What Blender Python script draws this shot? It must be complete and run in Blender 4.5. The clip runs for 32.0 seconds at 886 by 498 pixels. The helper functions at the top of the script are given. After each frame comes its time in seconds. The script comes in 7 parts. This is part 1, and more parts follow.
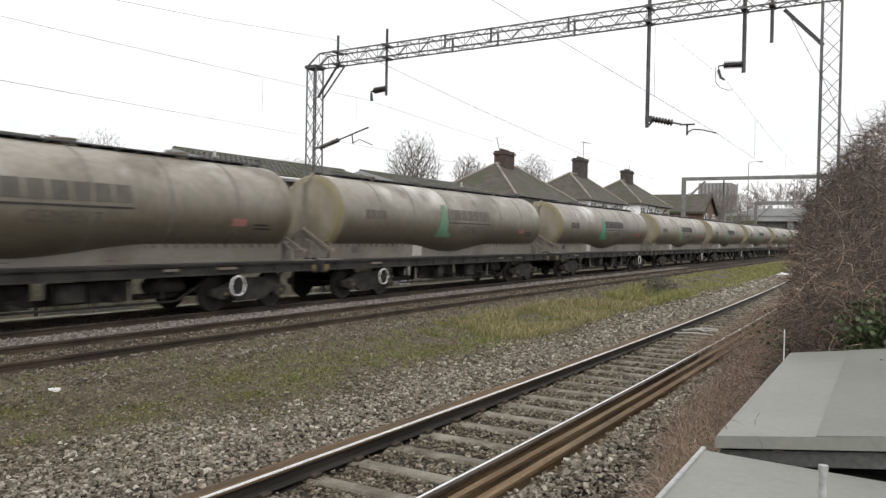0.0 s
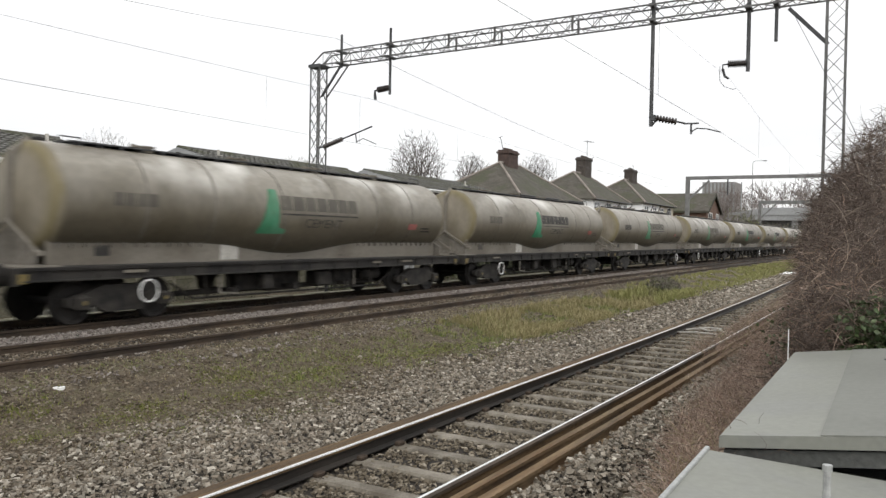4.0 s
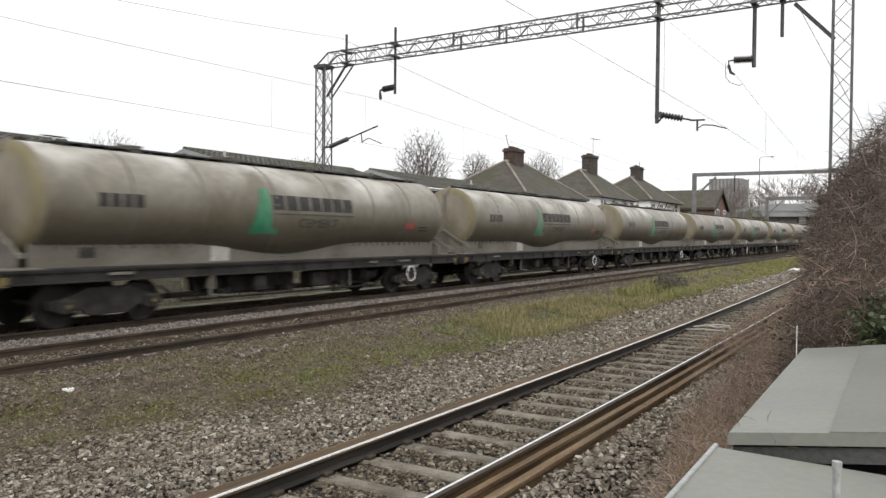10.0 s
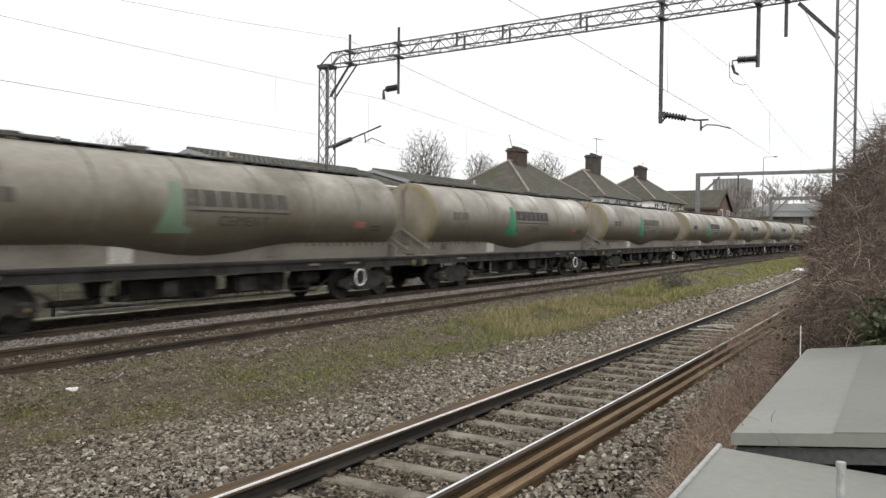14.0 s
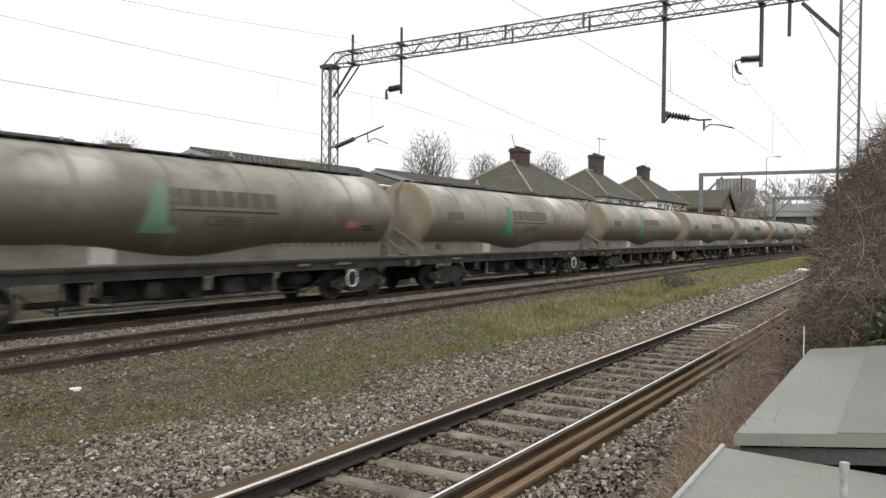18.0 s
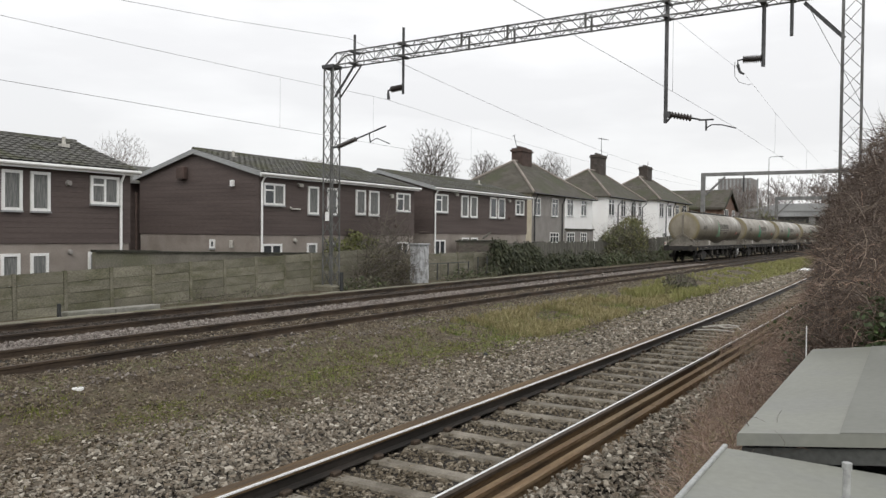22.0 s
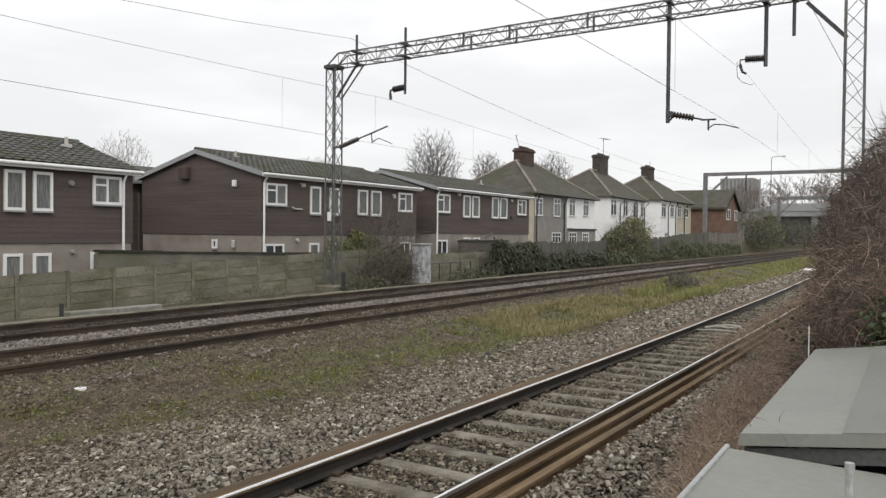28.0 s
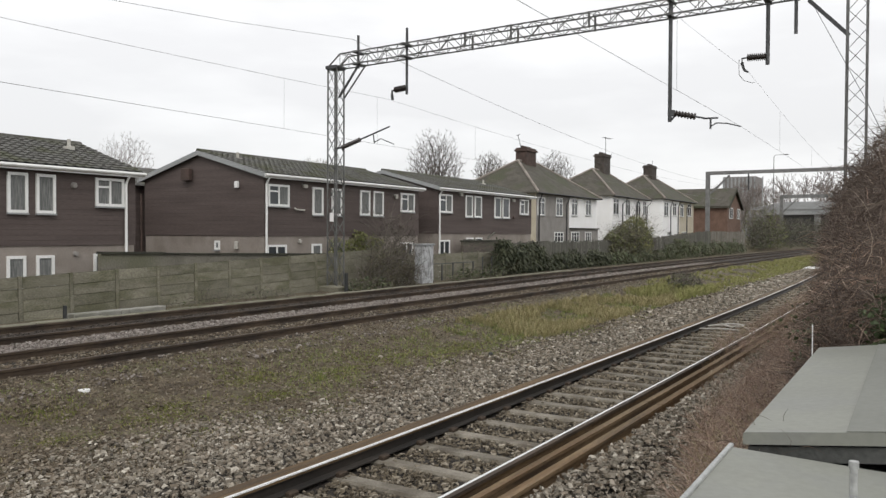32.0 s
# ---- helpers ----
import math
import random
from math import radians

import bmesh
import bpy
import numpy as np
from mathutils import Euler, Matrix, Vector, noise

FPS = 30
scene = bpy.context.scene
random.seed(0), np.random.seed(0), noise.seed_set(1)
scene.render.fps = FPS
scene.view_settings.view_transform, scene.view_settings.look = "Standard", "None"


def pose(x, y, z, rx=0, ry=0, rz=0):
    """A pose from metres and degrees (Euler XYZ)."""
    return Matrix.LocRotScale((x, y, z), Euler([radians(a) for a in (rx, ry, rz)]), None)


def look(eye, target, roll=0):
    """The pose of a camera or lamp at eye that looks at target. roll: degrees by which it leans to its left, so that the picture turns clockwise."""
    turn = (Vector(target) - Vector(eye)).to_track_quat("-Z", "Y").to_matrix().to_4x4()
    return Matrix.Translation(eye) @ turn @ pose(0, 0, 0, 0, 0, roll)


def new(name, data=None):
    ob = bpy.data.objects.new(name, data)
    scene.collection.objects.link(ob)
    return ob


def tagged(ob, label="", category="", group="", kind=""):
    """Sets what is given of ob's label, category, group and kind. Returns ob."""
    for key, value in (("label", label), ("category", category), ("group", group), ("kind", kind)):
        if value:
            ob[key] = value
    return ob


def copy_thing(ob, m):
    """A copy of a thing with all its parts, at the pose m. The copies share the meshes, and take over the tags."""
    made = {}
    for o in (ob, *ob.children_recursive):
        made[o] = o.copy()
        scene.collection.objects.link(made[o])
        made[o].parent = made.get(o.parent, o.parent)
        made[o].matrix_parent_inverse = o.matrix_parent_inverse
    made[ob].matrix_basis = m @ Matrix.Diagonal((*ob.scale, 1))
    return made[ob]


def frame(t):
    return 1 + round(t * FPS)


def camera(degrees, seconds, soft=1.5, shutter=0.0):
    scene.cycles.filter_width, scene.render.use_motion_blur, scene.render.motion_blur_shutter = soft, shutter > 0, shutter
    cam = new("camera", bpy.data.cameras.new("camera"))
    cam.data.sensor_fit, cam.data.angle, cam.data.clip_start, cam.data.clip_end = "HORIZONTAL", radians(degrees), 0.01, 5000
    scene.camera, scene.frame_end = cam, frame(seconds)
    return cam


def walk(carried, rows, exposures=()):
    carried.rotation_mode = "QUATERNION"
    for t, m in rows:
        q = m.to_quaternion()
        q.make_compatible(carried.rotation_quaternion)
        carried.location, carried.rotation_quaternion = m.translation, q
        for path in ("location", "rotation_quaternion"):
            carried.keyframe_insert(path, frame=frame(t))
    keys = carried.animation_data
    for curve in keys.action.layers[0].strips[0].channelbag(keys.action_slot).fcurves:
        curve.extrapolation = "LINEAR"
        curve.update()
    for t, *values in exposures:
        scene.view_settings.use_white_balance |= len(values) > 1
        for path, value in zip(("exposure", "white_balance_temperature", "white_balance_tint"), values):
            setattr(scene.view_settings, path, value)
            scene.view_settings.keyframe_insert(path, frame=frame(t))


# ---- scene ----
# The eye stands still on a tripod that settles and turns a little to its left.
EYE = (0.0, 0.0, 1.964)


def aim(heading, pitch, lean):
    """Pose of the camera: heading counter-clockwise from +x, pitch above the level, lean, in degrees."""
    a, b = radians(heading), radians(pitch)
    way = Vector((math.cos(b) * math.cos(a), math.cos(b) * math.sin(a), math.sin(b)))
    return look(EYE, Vector(EYE) + way, lean)


cam = camera(58.71, 32.0, soft=1.4, shutter=0.45)
AIMS = [
    (0, 29.458, -0.997, 1.025), (1, 29.494, -1.017, 1.107), (2, 29.552, -1.030, 1.156), (3, 29.642, -1.043, 1.113),
    (3.5, 29.690, -1.054, 1.065), (5.5, 29.837, -1.137, 0.921), (6, 29.889, -1.155, 0.557), (7, 29.971, -1.153, 0.558),
    (8, 30.032, -1.154, 0.568), (9, 30.102, -1.151, 0.565), (10, 30.184, -1.150, 0.571), (11, 30.247, -1.150, 0.582),
    (12, 30.317, -1.149, 0.581), (13, 30.368, -1.151, 0.588), (14, 30.418, -1.156, 0.597), (14.5, 30.426, -1.156, 0.601),
    (16.5, 30.562, -1.159, 0.588), (17, 30.571, -1.158, 0.585), (18, 30.620, -1.157, 0.588), (19, 30.670, -1.154, 0.584),
    (20, 30.700, -1.151, 0.571), (21, 30.727, -1.152, 0.568), (22, 30.766, -1.152, 0.570), (23, 30.797, -1.154, 0.582),
    (24, 30.820, -1.155, 0.579), (25, 30.844, -1.153, 0.570), (25.5, 30.852, -1.153, 0.580), (27.5, 30.912, -1.154, 0.589),
    (28, 30.915, -1.157, 0.565), (28.5, 30.936, -1.167, 0.499), (29, 30.957, -1.179, 0.427), (29.5, 30.994, -1.189, 0.375),
    (30, 31.015, -1.188, 0.355), (31, 31.066, -1.168, 0.302), (32, 31.097, -1.149, 0.266),
]
walk(cam, [(t, aim(h, p, l)) for t, h, p, l in AIMS],
     exposures=[(0, 0.45), (18.2, 0.45), (19.4, 0.36), (20.6, 0.26), (22, 0.26), (32, 0.26)])

# ---- light: an overcast day ----
SUN_EL, SUN_AZ = radians(42), radians(215)
world = bpy.data.worlds.new("overcast_sky")
scene.world = world
world.use_nodes = True
wn, wl = world.node_tree.nodes, world.node_tree.links
wn.clear()
w_out, w_bg = wn.new("ShaderNodeOutputWorld"), wn.new("ShaderNodeBackground")
w_sky = wn.new("ShaderNodeTexSky")
w_sky.sky_type, w_sky.sun_disc, w_sky.sun_elevation, w_sky.sun_rotation = "NISHITA", False, SUN_EL, SUN_AZ
w_co, w_map, w_noise = wn.new("ShaderNodeTexCoord"), wn.new("ShaderNodeMapping"), wn.new("ShaderNodeTexNoise")
w_map.inputs["Scale"].default_value = (1.6, 1.6, 6.0)
w_noise.inputs["Scale"].default_value, w_noise.inputs["Detail"].default_value = 1.7, 5
w_ramp, w_gain, w_mix = wn.new("ShaderNodeValToRGB"), wn.new("ShaderNodeVectorMath"), wn.new("ShaderNodeMix")
w_ramp.color_ramp.elements[0].position, w_ramp.color_ramp.elements[0].color = 0.40, (0.845, 0.842, 0.848, 1)
w_ramp.color_ramp.elements[1].position, w_ramp.color_ramp.elements[1].color = 0.66, (1.0, 1.0, 1.0, 1)
w_gain.operation = "SCALE"
w_gain.inputs["Scale"].default_value = 9.3
w_mix.data_type = "RGBA"
w_mix.inputs[0].default_value = 0.94
w_bg.inputs["Strength"].default_value = 0.1
wl.new(w_co.outputs["Generated"], w_map.inputs["Vector"])
wl.new(w_map.outputs["Vector"], w_noise.inputs["Vector"])
wl.new(w_noise.outputs["Fac"], w_ramp.inputs["Fac"])
w_sep, w_low, w_dim = wn.new("ShaderNodeSeparateXYZ"), wn.new("ShaderNodeMapRange"), wn.new("ShaderNodeVectorMath")
w_low.inputs["From Min"].default_value, w_low.inputs["From Max"].default_value = 0.02, 0.24
w_low.inputs["To Min"].default_value, w_low.inputs["To Max"].default_value = 0.89, 1.03
w_dim.operation = "SCALE"
wl.new(w_co.outputs["Generated"], w_sep.inputs["Vector"])
wl.new(w_sep.outputs["Z"], w_low.inputs["Value"])
wl.new(w_ramp.outputs["Color"], w_dim.inputs[0])
wl.new(w_low.outputs["Result"], w_dim.inputs["Scale"])
wl.new(w_dim.outputs["Vector"], w_gain.inputs[0])
wl.new(w_sky.outputs["Color"], w_mix.inputs[6])
wl.new(w_gain.outputs["Vector"], w_mix.inputs[7])
wl.new(w_mix.outputs[2], w_bg.inputs["Color"])
wl.new(w_bg.outputs["Background"], w_out.inputs["Surface"])
sun = new("sun", bpy.data.lights.new("sun", "SUN"))
sun.data.energy, sun.data.angle, sun.data.color = 1.1, radians(35), (1.0, 0.97, 0.93)
sun.rotation_euler = (radians(48), 0, SUN_AZ - radians(270))


# ---- materials ----
def mat(name, a, b, scale=2.0, rough=0.85, metal=0.0, fine=30.0, bump=0.3, stretch=(1, 1, 1), grain=0.35, lo=0.35, hi=0.65, c=None, cscale=0.6, each=0.0, dirt_and_shade=None, ragged=0.5):
    """A weathered surface: two colours in large patches, a fine grain and relief; c: stains at another scale; each: spread between pieces."""
    m = bpy.data.materials.new(name)
    m.use_nodes = True
    n, k = m.node_tree.nodes, m.node_tree.links
    s = n["Principled BSDF"]
    s.inputs["Roughness"].default_value, s.inputs["Metallic"].default_value = rough, metal
    co, mp = n.new("ShaderNodeTexCoord"), n.new("ShaderNodeMapping")
    mp.inputs["Scale"].default_value = stretch
    k.new(co.outputs["Object"], mp.inputs["Vector"])
    where = mp.outputs["Vector"]
    if each:
        # no two pieces carry the same stains
        oi, sh = n.new("ShaderNodeObjectInfo"), n.new("ShaderNodeVectorMath")
        sh.operation = "MULTIPLY_ADD"
        sh.inputs[1].default_value = (61.0, 37.0, 83.0)
        k.new(oi.outputs["Random"], sh.inputs[0])
        k.new(mp.outputs["Vector"], sh.inputs[2])
        where = sh.outputs["Vector"]

    def noise_at(sc, detail=4.0, ragged_edge=0.5):
        t = n.new("ShaderNodeTexNoise")
        t.inputs["Roughness"].default_value = ragged_edge
        t.inputs["Scale"].default_value, t.inputs["Detail"].default_value = sc, detail
        k.new(where, t.inputs["Vector"])
        return t.outputs["Fac"]

    def ramp(src, p, q, ca, cb):
        r = n.new("ShaderNodeValToRGB")
        e = r.color_ramp.elements
        e[0].position, e[0].color, e[1].position, e[1].color = p, (*ca, 1), q, (*cb, 1)
        k.new(src, r.inputs["Fac"])
        return r.outputs["Color"]

    def blend(kind, fac, x, y):
        r = n.new("ShaderNodeMix")
        r.data_type, r.blend_type = "RGBA", kind
        if isinstance(fac, float):
            r.inputs[0].default_value = fac
        else:
            k.new(fac, r.inputs[0])
        k.new(x, r.inputs[6])
        if isinstance(y, tuple):
            r.inputs[7].default_value = (*y, 1)
        else:
            k.new(y, r.inputs[7])
        return r.outputs[2]

    col = ramp(noise_at(scale), lo, hi, a, b)
    if c:
        f = ramp(noise_at(cscale, 6.0 if ragged == 0.5 else 11.0, ragged), 0.48, 0.62, (0, 0, 0), (1, 1, 1))
        col = blend("MIX", f, col, c)
    if dirt_and_shade:
        # road dirt thrown up from the line, plus painted underside shade; uneven upper edge
        tint, level, width = dirt_and_shade
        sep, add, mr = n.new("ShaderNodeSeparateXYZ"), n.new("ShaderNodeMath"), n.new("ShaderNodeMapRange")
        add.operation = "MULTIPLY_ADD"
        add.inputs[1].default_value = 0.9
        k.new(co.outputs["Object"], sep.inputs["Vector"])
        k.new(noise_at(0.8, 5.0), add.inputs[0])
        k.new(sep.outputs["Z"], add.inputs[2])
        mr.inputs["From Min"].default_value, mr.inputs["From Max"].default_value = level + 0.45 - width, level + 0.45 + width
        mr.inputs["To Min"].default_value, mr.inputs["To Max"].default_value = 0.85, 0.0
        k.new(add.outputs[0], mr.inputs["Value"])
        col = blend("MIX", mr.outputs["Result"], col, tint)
    f_fine = noise_at(fine, 3.0)
    col = blend("MULTIPLY", 1.0, col, ramp(f_fine, 0.3, 0.7, (1 - grain,) * 3, (1, 1, 1)))
    if each:
        info = n.new("ShaderNodeObjectInfo")
        col = blend("MULTIPLY", 1.0, col, ramp(info.outputs["Random"], 0.0, 1.0, (1 - each,) * 3, (1, 1, 1)))
    k.new(col, s.inputs["Base Color"])
    if bump:
        bp = n.new("ShaderNodeBump")
        bp.inputs["Strength"].default_value, bp.inputs["Distance"].default_value = bump, 0.02
        k.new(f_fine, bp.inputs["Height"])
        k.new(bp.outputs["Normal"], s.inputs["Normal"])
    return m


def island_mat(name, cols, rough=0.9, grain=0.3, fine=60.0):
    """Colours picked piece by piece of a joined mesh."""
    m = bpy.data.materials.new(name)
    m.use_nodes = True
    n, k = m.node_tree.nodes, m.node_tree.links
    s = n["Principled BSDF"]
    s.inputs["Roughness"].default_value = rough
    g, r = n.new("ShaderNodeNewGeometry"), n.new("ShaderNodeValToRGB")
    e = r.color_ramp.elements
    while len(e) < len(cols):
        e.new(0.5)
    for i, cc in enumerate(cols):
        e[i].position, e[i].color = i / (len(cols) - 1), (*cc, 1)
    k.new(g.outputs["Random Per Island"], r.inputs["Fac"])
    t, q, x = n.new("ShaderNodeTexNoise"), n.new("ShaderNodeValToRGB"), n.new("ShaderNodeMix")
    t.inputs["Scale"].default_value = fine
    q.color_ramp.elements[0].position, q.color_ramp.elements[0].color = 0.3, (1 - grain, 1 - grain, 1 - grain, 1)
    q.color_ramp.elements[1].position = 0.7
    x.data_type, x.blend_type = "RGBA", "MULTIPLY"
    x.inputs[0].default_value = 1.0
    co = n.new("ShaderNodeTexCoord")
    k.new(co.outputs["Object"], t.inputs["Vector"])
    k.new(t.outputs["Fac"], q.inputs["Fac"])
    k.new(r.outputs["Color"], x.inputs[6])
    k.new(q.outputs["Color"], x.inputs[7])
    k.new(x.outputs[2], s.inputs["Base Color"])
    return m


def glass_mat(name, tint):
    m = bpy.data.materials.new(name)
    m.use_nodes = True
    s = m.node_tree.nodes["Principled BSDF"]
    s.inputs["Base Color"].default_value, s.inputs["Roughness"].default_value = (*tint, 1), 0.06
    s.inputs["Specular IOR Level"].default_value = 0.4
    return m


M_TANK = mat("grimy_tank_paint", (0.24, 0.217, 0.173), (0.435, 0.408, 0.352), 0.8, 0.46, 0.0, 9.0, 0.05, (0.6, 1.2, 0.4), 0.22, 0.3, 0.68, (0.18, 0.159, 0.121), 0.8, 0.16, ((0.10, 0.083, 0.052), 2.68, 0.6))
M_DOME = mat("stained_tank_end", (0.185, 0.16, 0.115), (0.275, 0.248, 0.195), 1.1, 0.65, 0.0, 9.0, 0.05, (1, 1, 0.5), 0.18)
M_WELD = mat("grimy_weld_seam", (0.13, 0.118, 0.095), (0.24, 0.22, 0.19), 2.0, 0.7, 0.0, 12.0, 0.05)
M_SKIRT = mat("dusty_skirt_steel", (0.172, 0.156, 0.129), (0.238, 0.217, 0.18), 0.7, 0.8, 0.0, 14.0, 0.1, (0.8, 1, 1), 0.2, c=(0.145, 0.127, 0.10), cscale=0.5)
M_FRAME = mat("sooty_frame_steel", (0.014, 0.013, 0.012), (0.038, 0.034, 0.029), 2.0, 0.8, 0.0, 25.0, 0.2)
M_BOGIE = mat("dusty_bogie_iron", (0.010, 0.009, 0.008), (0.040, 0.035, 0.029), 4.0, 0.85, 0.0, 30.0, 0.3)
M_WHEEL = mat("worn_wheel_steel", (0.018, 0.016, 0.015), (0.034, 0.030, 0.027), 4.0, 0.7, 0.2, 30.0, 0.1)
M_YELLOW = mat("faded_yellow_paint", (0.20, 0.15, 0.05), (0.13, 0.105, 0.05), 5.0, 0.7)
M_GREEN = mat("green_emblem_paint", (0.014, 0.22, 0.10), (0.05, 0.29, 0.16), 3.0, 0.6, 0, 20.0, 0.0, (1, 1, 0.4), 0.3)
M_LETTER = mat("faded_dark_lettering", (0.024, 0.022, 0.020), (0.055, 0.050, 0.044), 4.0, 0.7, 0, 20.0, 0.0)
M_INK = mat("dark_lettering", (0.028, 0.026, 0.024), (0.06, 0.055, 0.048), 4.0, 0.7, 0, 20.0, 0.0)
M_WHITE = mat("white_paint", (0.80, 0.80, 0.78), (0.86, 0.86, 0.845), 1.5, 0.55, 0, 25.0, 0.05, grain=0.12)
M_PANEL = mat("dusty_white_plate", (0.50, 0.48, 0.43), (0.6, 0.58, 0.53), 3.0, 0.7, 0, 25.0, 0.0)
M_RED = mat("red_label_paint", (0.42, 0.05, 0.05), (0.5, 0.09, 0.08), 6.0, 0.6, 0, 20.0, 0.0)
M_GALV = mat("galvanised_steel", (0.105, 0.105, 0.10), (0.20, 0.20, 0.193), 2.5, 0.65, 0.2, 40.0, 0.1)
M_PORTAL = mat("weathered_grey_girder", (0.17, 0.17, 0.165), (0.25, 0.25, 0.242), 1.5, 0.7, 0.1, 20.0, 0.1)
M_POST = mat("bright_galvanised_post", (0.40, 0.41, 0.40), (0.52, 0.53, 0.52), 2.5, 0.5, 0.2, 40.0, 0.05)
M_DARKSTEEL = mat("dull_dark_steel", (0.06, 0.062, 0.064), (0.11, 0.112, 0.115), 3.0, 0.6, 0.3, 30.0, 0.1)
M_INSUL = mat("brown_glazed_insulator", (0.035, 0.028, 0.026), (0.06, 0.05, 0.045), 6.0, 0.3, 0, 30.0, 0.0)
M_WIRE = mat("tarnished_copper_wire", (0.10, 0.10, 0.10), (0.15, 0.15, 0.145), 3.0, 0.5, 0.3, 20.0, 0.0)
M_RAIL = mat("rusty_rail_steel", (0.038, 0.027, 0.019), (0.095, 0.066, 0.043), 4.0, 0.8, 0.15, 40.0, 0.2, (0.3, 1, 1))
M_RUST = mat("bright_rust_steel", (0.07, 0.044, 0.022), (0.195, 0.126, 0.06), 2.2, 0.9, 0.0, 40.0, 0.3, (0.25, 3, 3), 0.5, c=(0.128, 0.078, 0.034), cscale=1.5)
M_OLDRUST = mat("dark_brown_rust_steel", (0.085, 0.056, 0.03), (0.25, 0.168, 0.09), 2.2, 0.85, 0.0, 40.0, 0.3, (0.25, 3, 3), 0.5, c=(0.16, 0.092, 0.04), cscale=1.5)
M_OILY = mat("oily_dark_rail", (0.016, 0.014, 0.012), (0.04, 0.033, 0.027), 3.0, 0.7, 0.1, 40.0, 0.2, (0.3, 1, 1))
M_SHINE = mat("polished_rail_head", (0.80, 0.80, 0.79), (0.90, 0.90, 0.89), 2.0, 0.38, 1.0, 60.0, 0.0, (0.05, 1, 1), 0.1)
M_SLEEPER = mat("weathered_concrete_sleeper", (0.19, 0.168, 0.13), (0.31, 0.28, 0.228), 3.5, 0.9, 0, 45.0, 0.5, each=0.28, c=(0.13, 0.11, 0.082), cscale=2.0)
# Near black, so the shade in gaps between stones is coloured in.
M_BALLAST = mat("ballast_bed", (0.016, 0.013, 0.010), (0.06, 0.048, 0.036), 22.0, 0.95, 0, 60.0, 1.0, grain=0.6)
M_GROUND = mat("bare_soil_and_moss", (0.092, 0.069, 0.044), (0.205, 0.162, 0.104), 4.5, 0.95, 0, 55.0, 1.0, (1, 1, 1), 0.78, 0.35, 0.65, (0.128, 0.118, 0.053), 1.1, ragged=0.74)
M_STONE = island_mat("granite_ballast_stones", [(0.05, 0.041, 0.03), (0.32, 0.28, 0.222), (0.145, 0.121, 0.09), (0.56, 0.515, 0.435), (0.088, 0.073, 0.054), (0.40, 0.356, 0.29), (0.185, 0.158, 0.121), (0.27, 0.222, 0.168), (0.105, 0.087, 0.064), (0.235, 0.216, 0.174)])
M_TRACKSTONE = island_mat("oily_brown_track_stones", [(0.052, 0.041, 0.027), (0.185, 0.152, 0.106), (0.10, 0.081, 0.054), (0.29, 0.247, 0.183), (0.08, 0.065, 0.044), (0.15, 0.123, 0.085), (0.38, 0.335, 0.262), (0.115, 0.093, 0.064)])
M_BRAMBLE = island_mat("pale_dry_brambles", [(0.31, 0.205, 0.152), (0.44, 0.335, 0.26), (0.21, 0.138, 0.104), (0.55, 0.445, 0.35), (0.34, 0.225, 0.168), (0.26, 0.178, 0.134)], 0.85)
M_GRIT = island_mat("soil_coloured_grit", [(0.045, 0.034, 0.023), (0.14, 0.108, 0.072), (0.08, 0.06, 0.04), (0.21, 0.168, 0.12), (0.062, 0.047, 0.031), (0.11, 0.085, 0.056), (0.31, 0.27, 0.21), (0.095, 0.074, 0.047)])
M_OILSTONE = island_mat("oil_blackened_stones", [(0.028, 0.023, 0.019), (0.095, 0.078, 0.065), (0.045, 0.037, 0.03), (0.13, 0.11, 0.092), (0.035, 0.028, 0.023), (0.065, 0.054, 0.044)])
M_FARSTONE = island_mat("pinkish_grey_stones", [(0.15, 0.125, 0.11), (0.30, 0.268, 0.24), (0.21, 0.18, 0.158), (0.38, 0.345, 0.312), (0.11, 0.09, 0.078), (0.26, 0.23, 0.205)])
M_MOSS = island_mat("yellow_green_moss", [(0.16, 0.17, 0.03), (0.10, 0.12, 0.022), (0.21, 0.20, 0.05), (0.13, 0.15, 0.03), (0.17, 0.145, 0.06)], 0.9)
M_GREYTWIG = island_mat("grey_brown_twigs", [(0.10, 0.085, 0.068), (0.17, 0.15, 0.125), (0.07, 0.058, 0.046), (0.22, 0.195, 0.165)], 0.9)
M_GRASS = island_mat("mixed_grass", [(0.15, 0.22, 0.04), (0.26, 0.26, 0.08), (0.09, 0.145, 0.026), (0.30, 0.27, 0.125), (0.20, 0.255, 0.06), (0.22, 0.185, 0.10)], 0.8)
M_STRAW = island_mat("dry_straw_grass", [(0.36, 0.30, 0.15), (0.23, 0.20, 0.085), (0.46, 0.39, 0.23), (0.19, 0.19, 0.06), (0.30, 0.245, 0.125)], 0.85)
M_LUSH = island_mat("yellow_green_rough_grass", [(0.21, 0.24, 0.06), (0.32, 0.30, 0.115), (0.15, 0.18, 0.045), (0.37, 0.335, 0.165), (0.25, 0.265, 0.08), (0.29, 0.25, 0.12)], 0.85)
M_TWIG = island_mat("bare_bramble_stems", [(0.098, 0.07, 0.054), (0.17, 0.128, 0.102), (0.062, 0.045, 0.036), (0.26, 0.21, 0.17), (0.12, 0.086, 0.067), (0.078, 0.057, 0.045)], 0.85)
# Paler copy of the winter bark, with distance haze mixed into its colour.
M_FARBARK = mat("hazed_grey_brown_bark", (0.19, 0.16, 0.145), (0.27, 0.235, 0.215), 0.5, 0.9)
M_BARK = mat("grey_winter_bark", (0.09, 0.078, 0.066), (0.15, 0.13, 0.115), 3.0, 0.9)
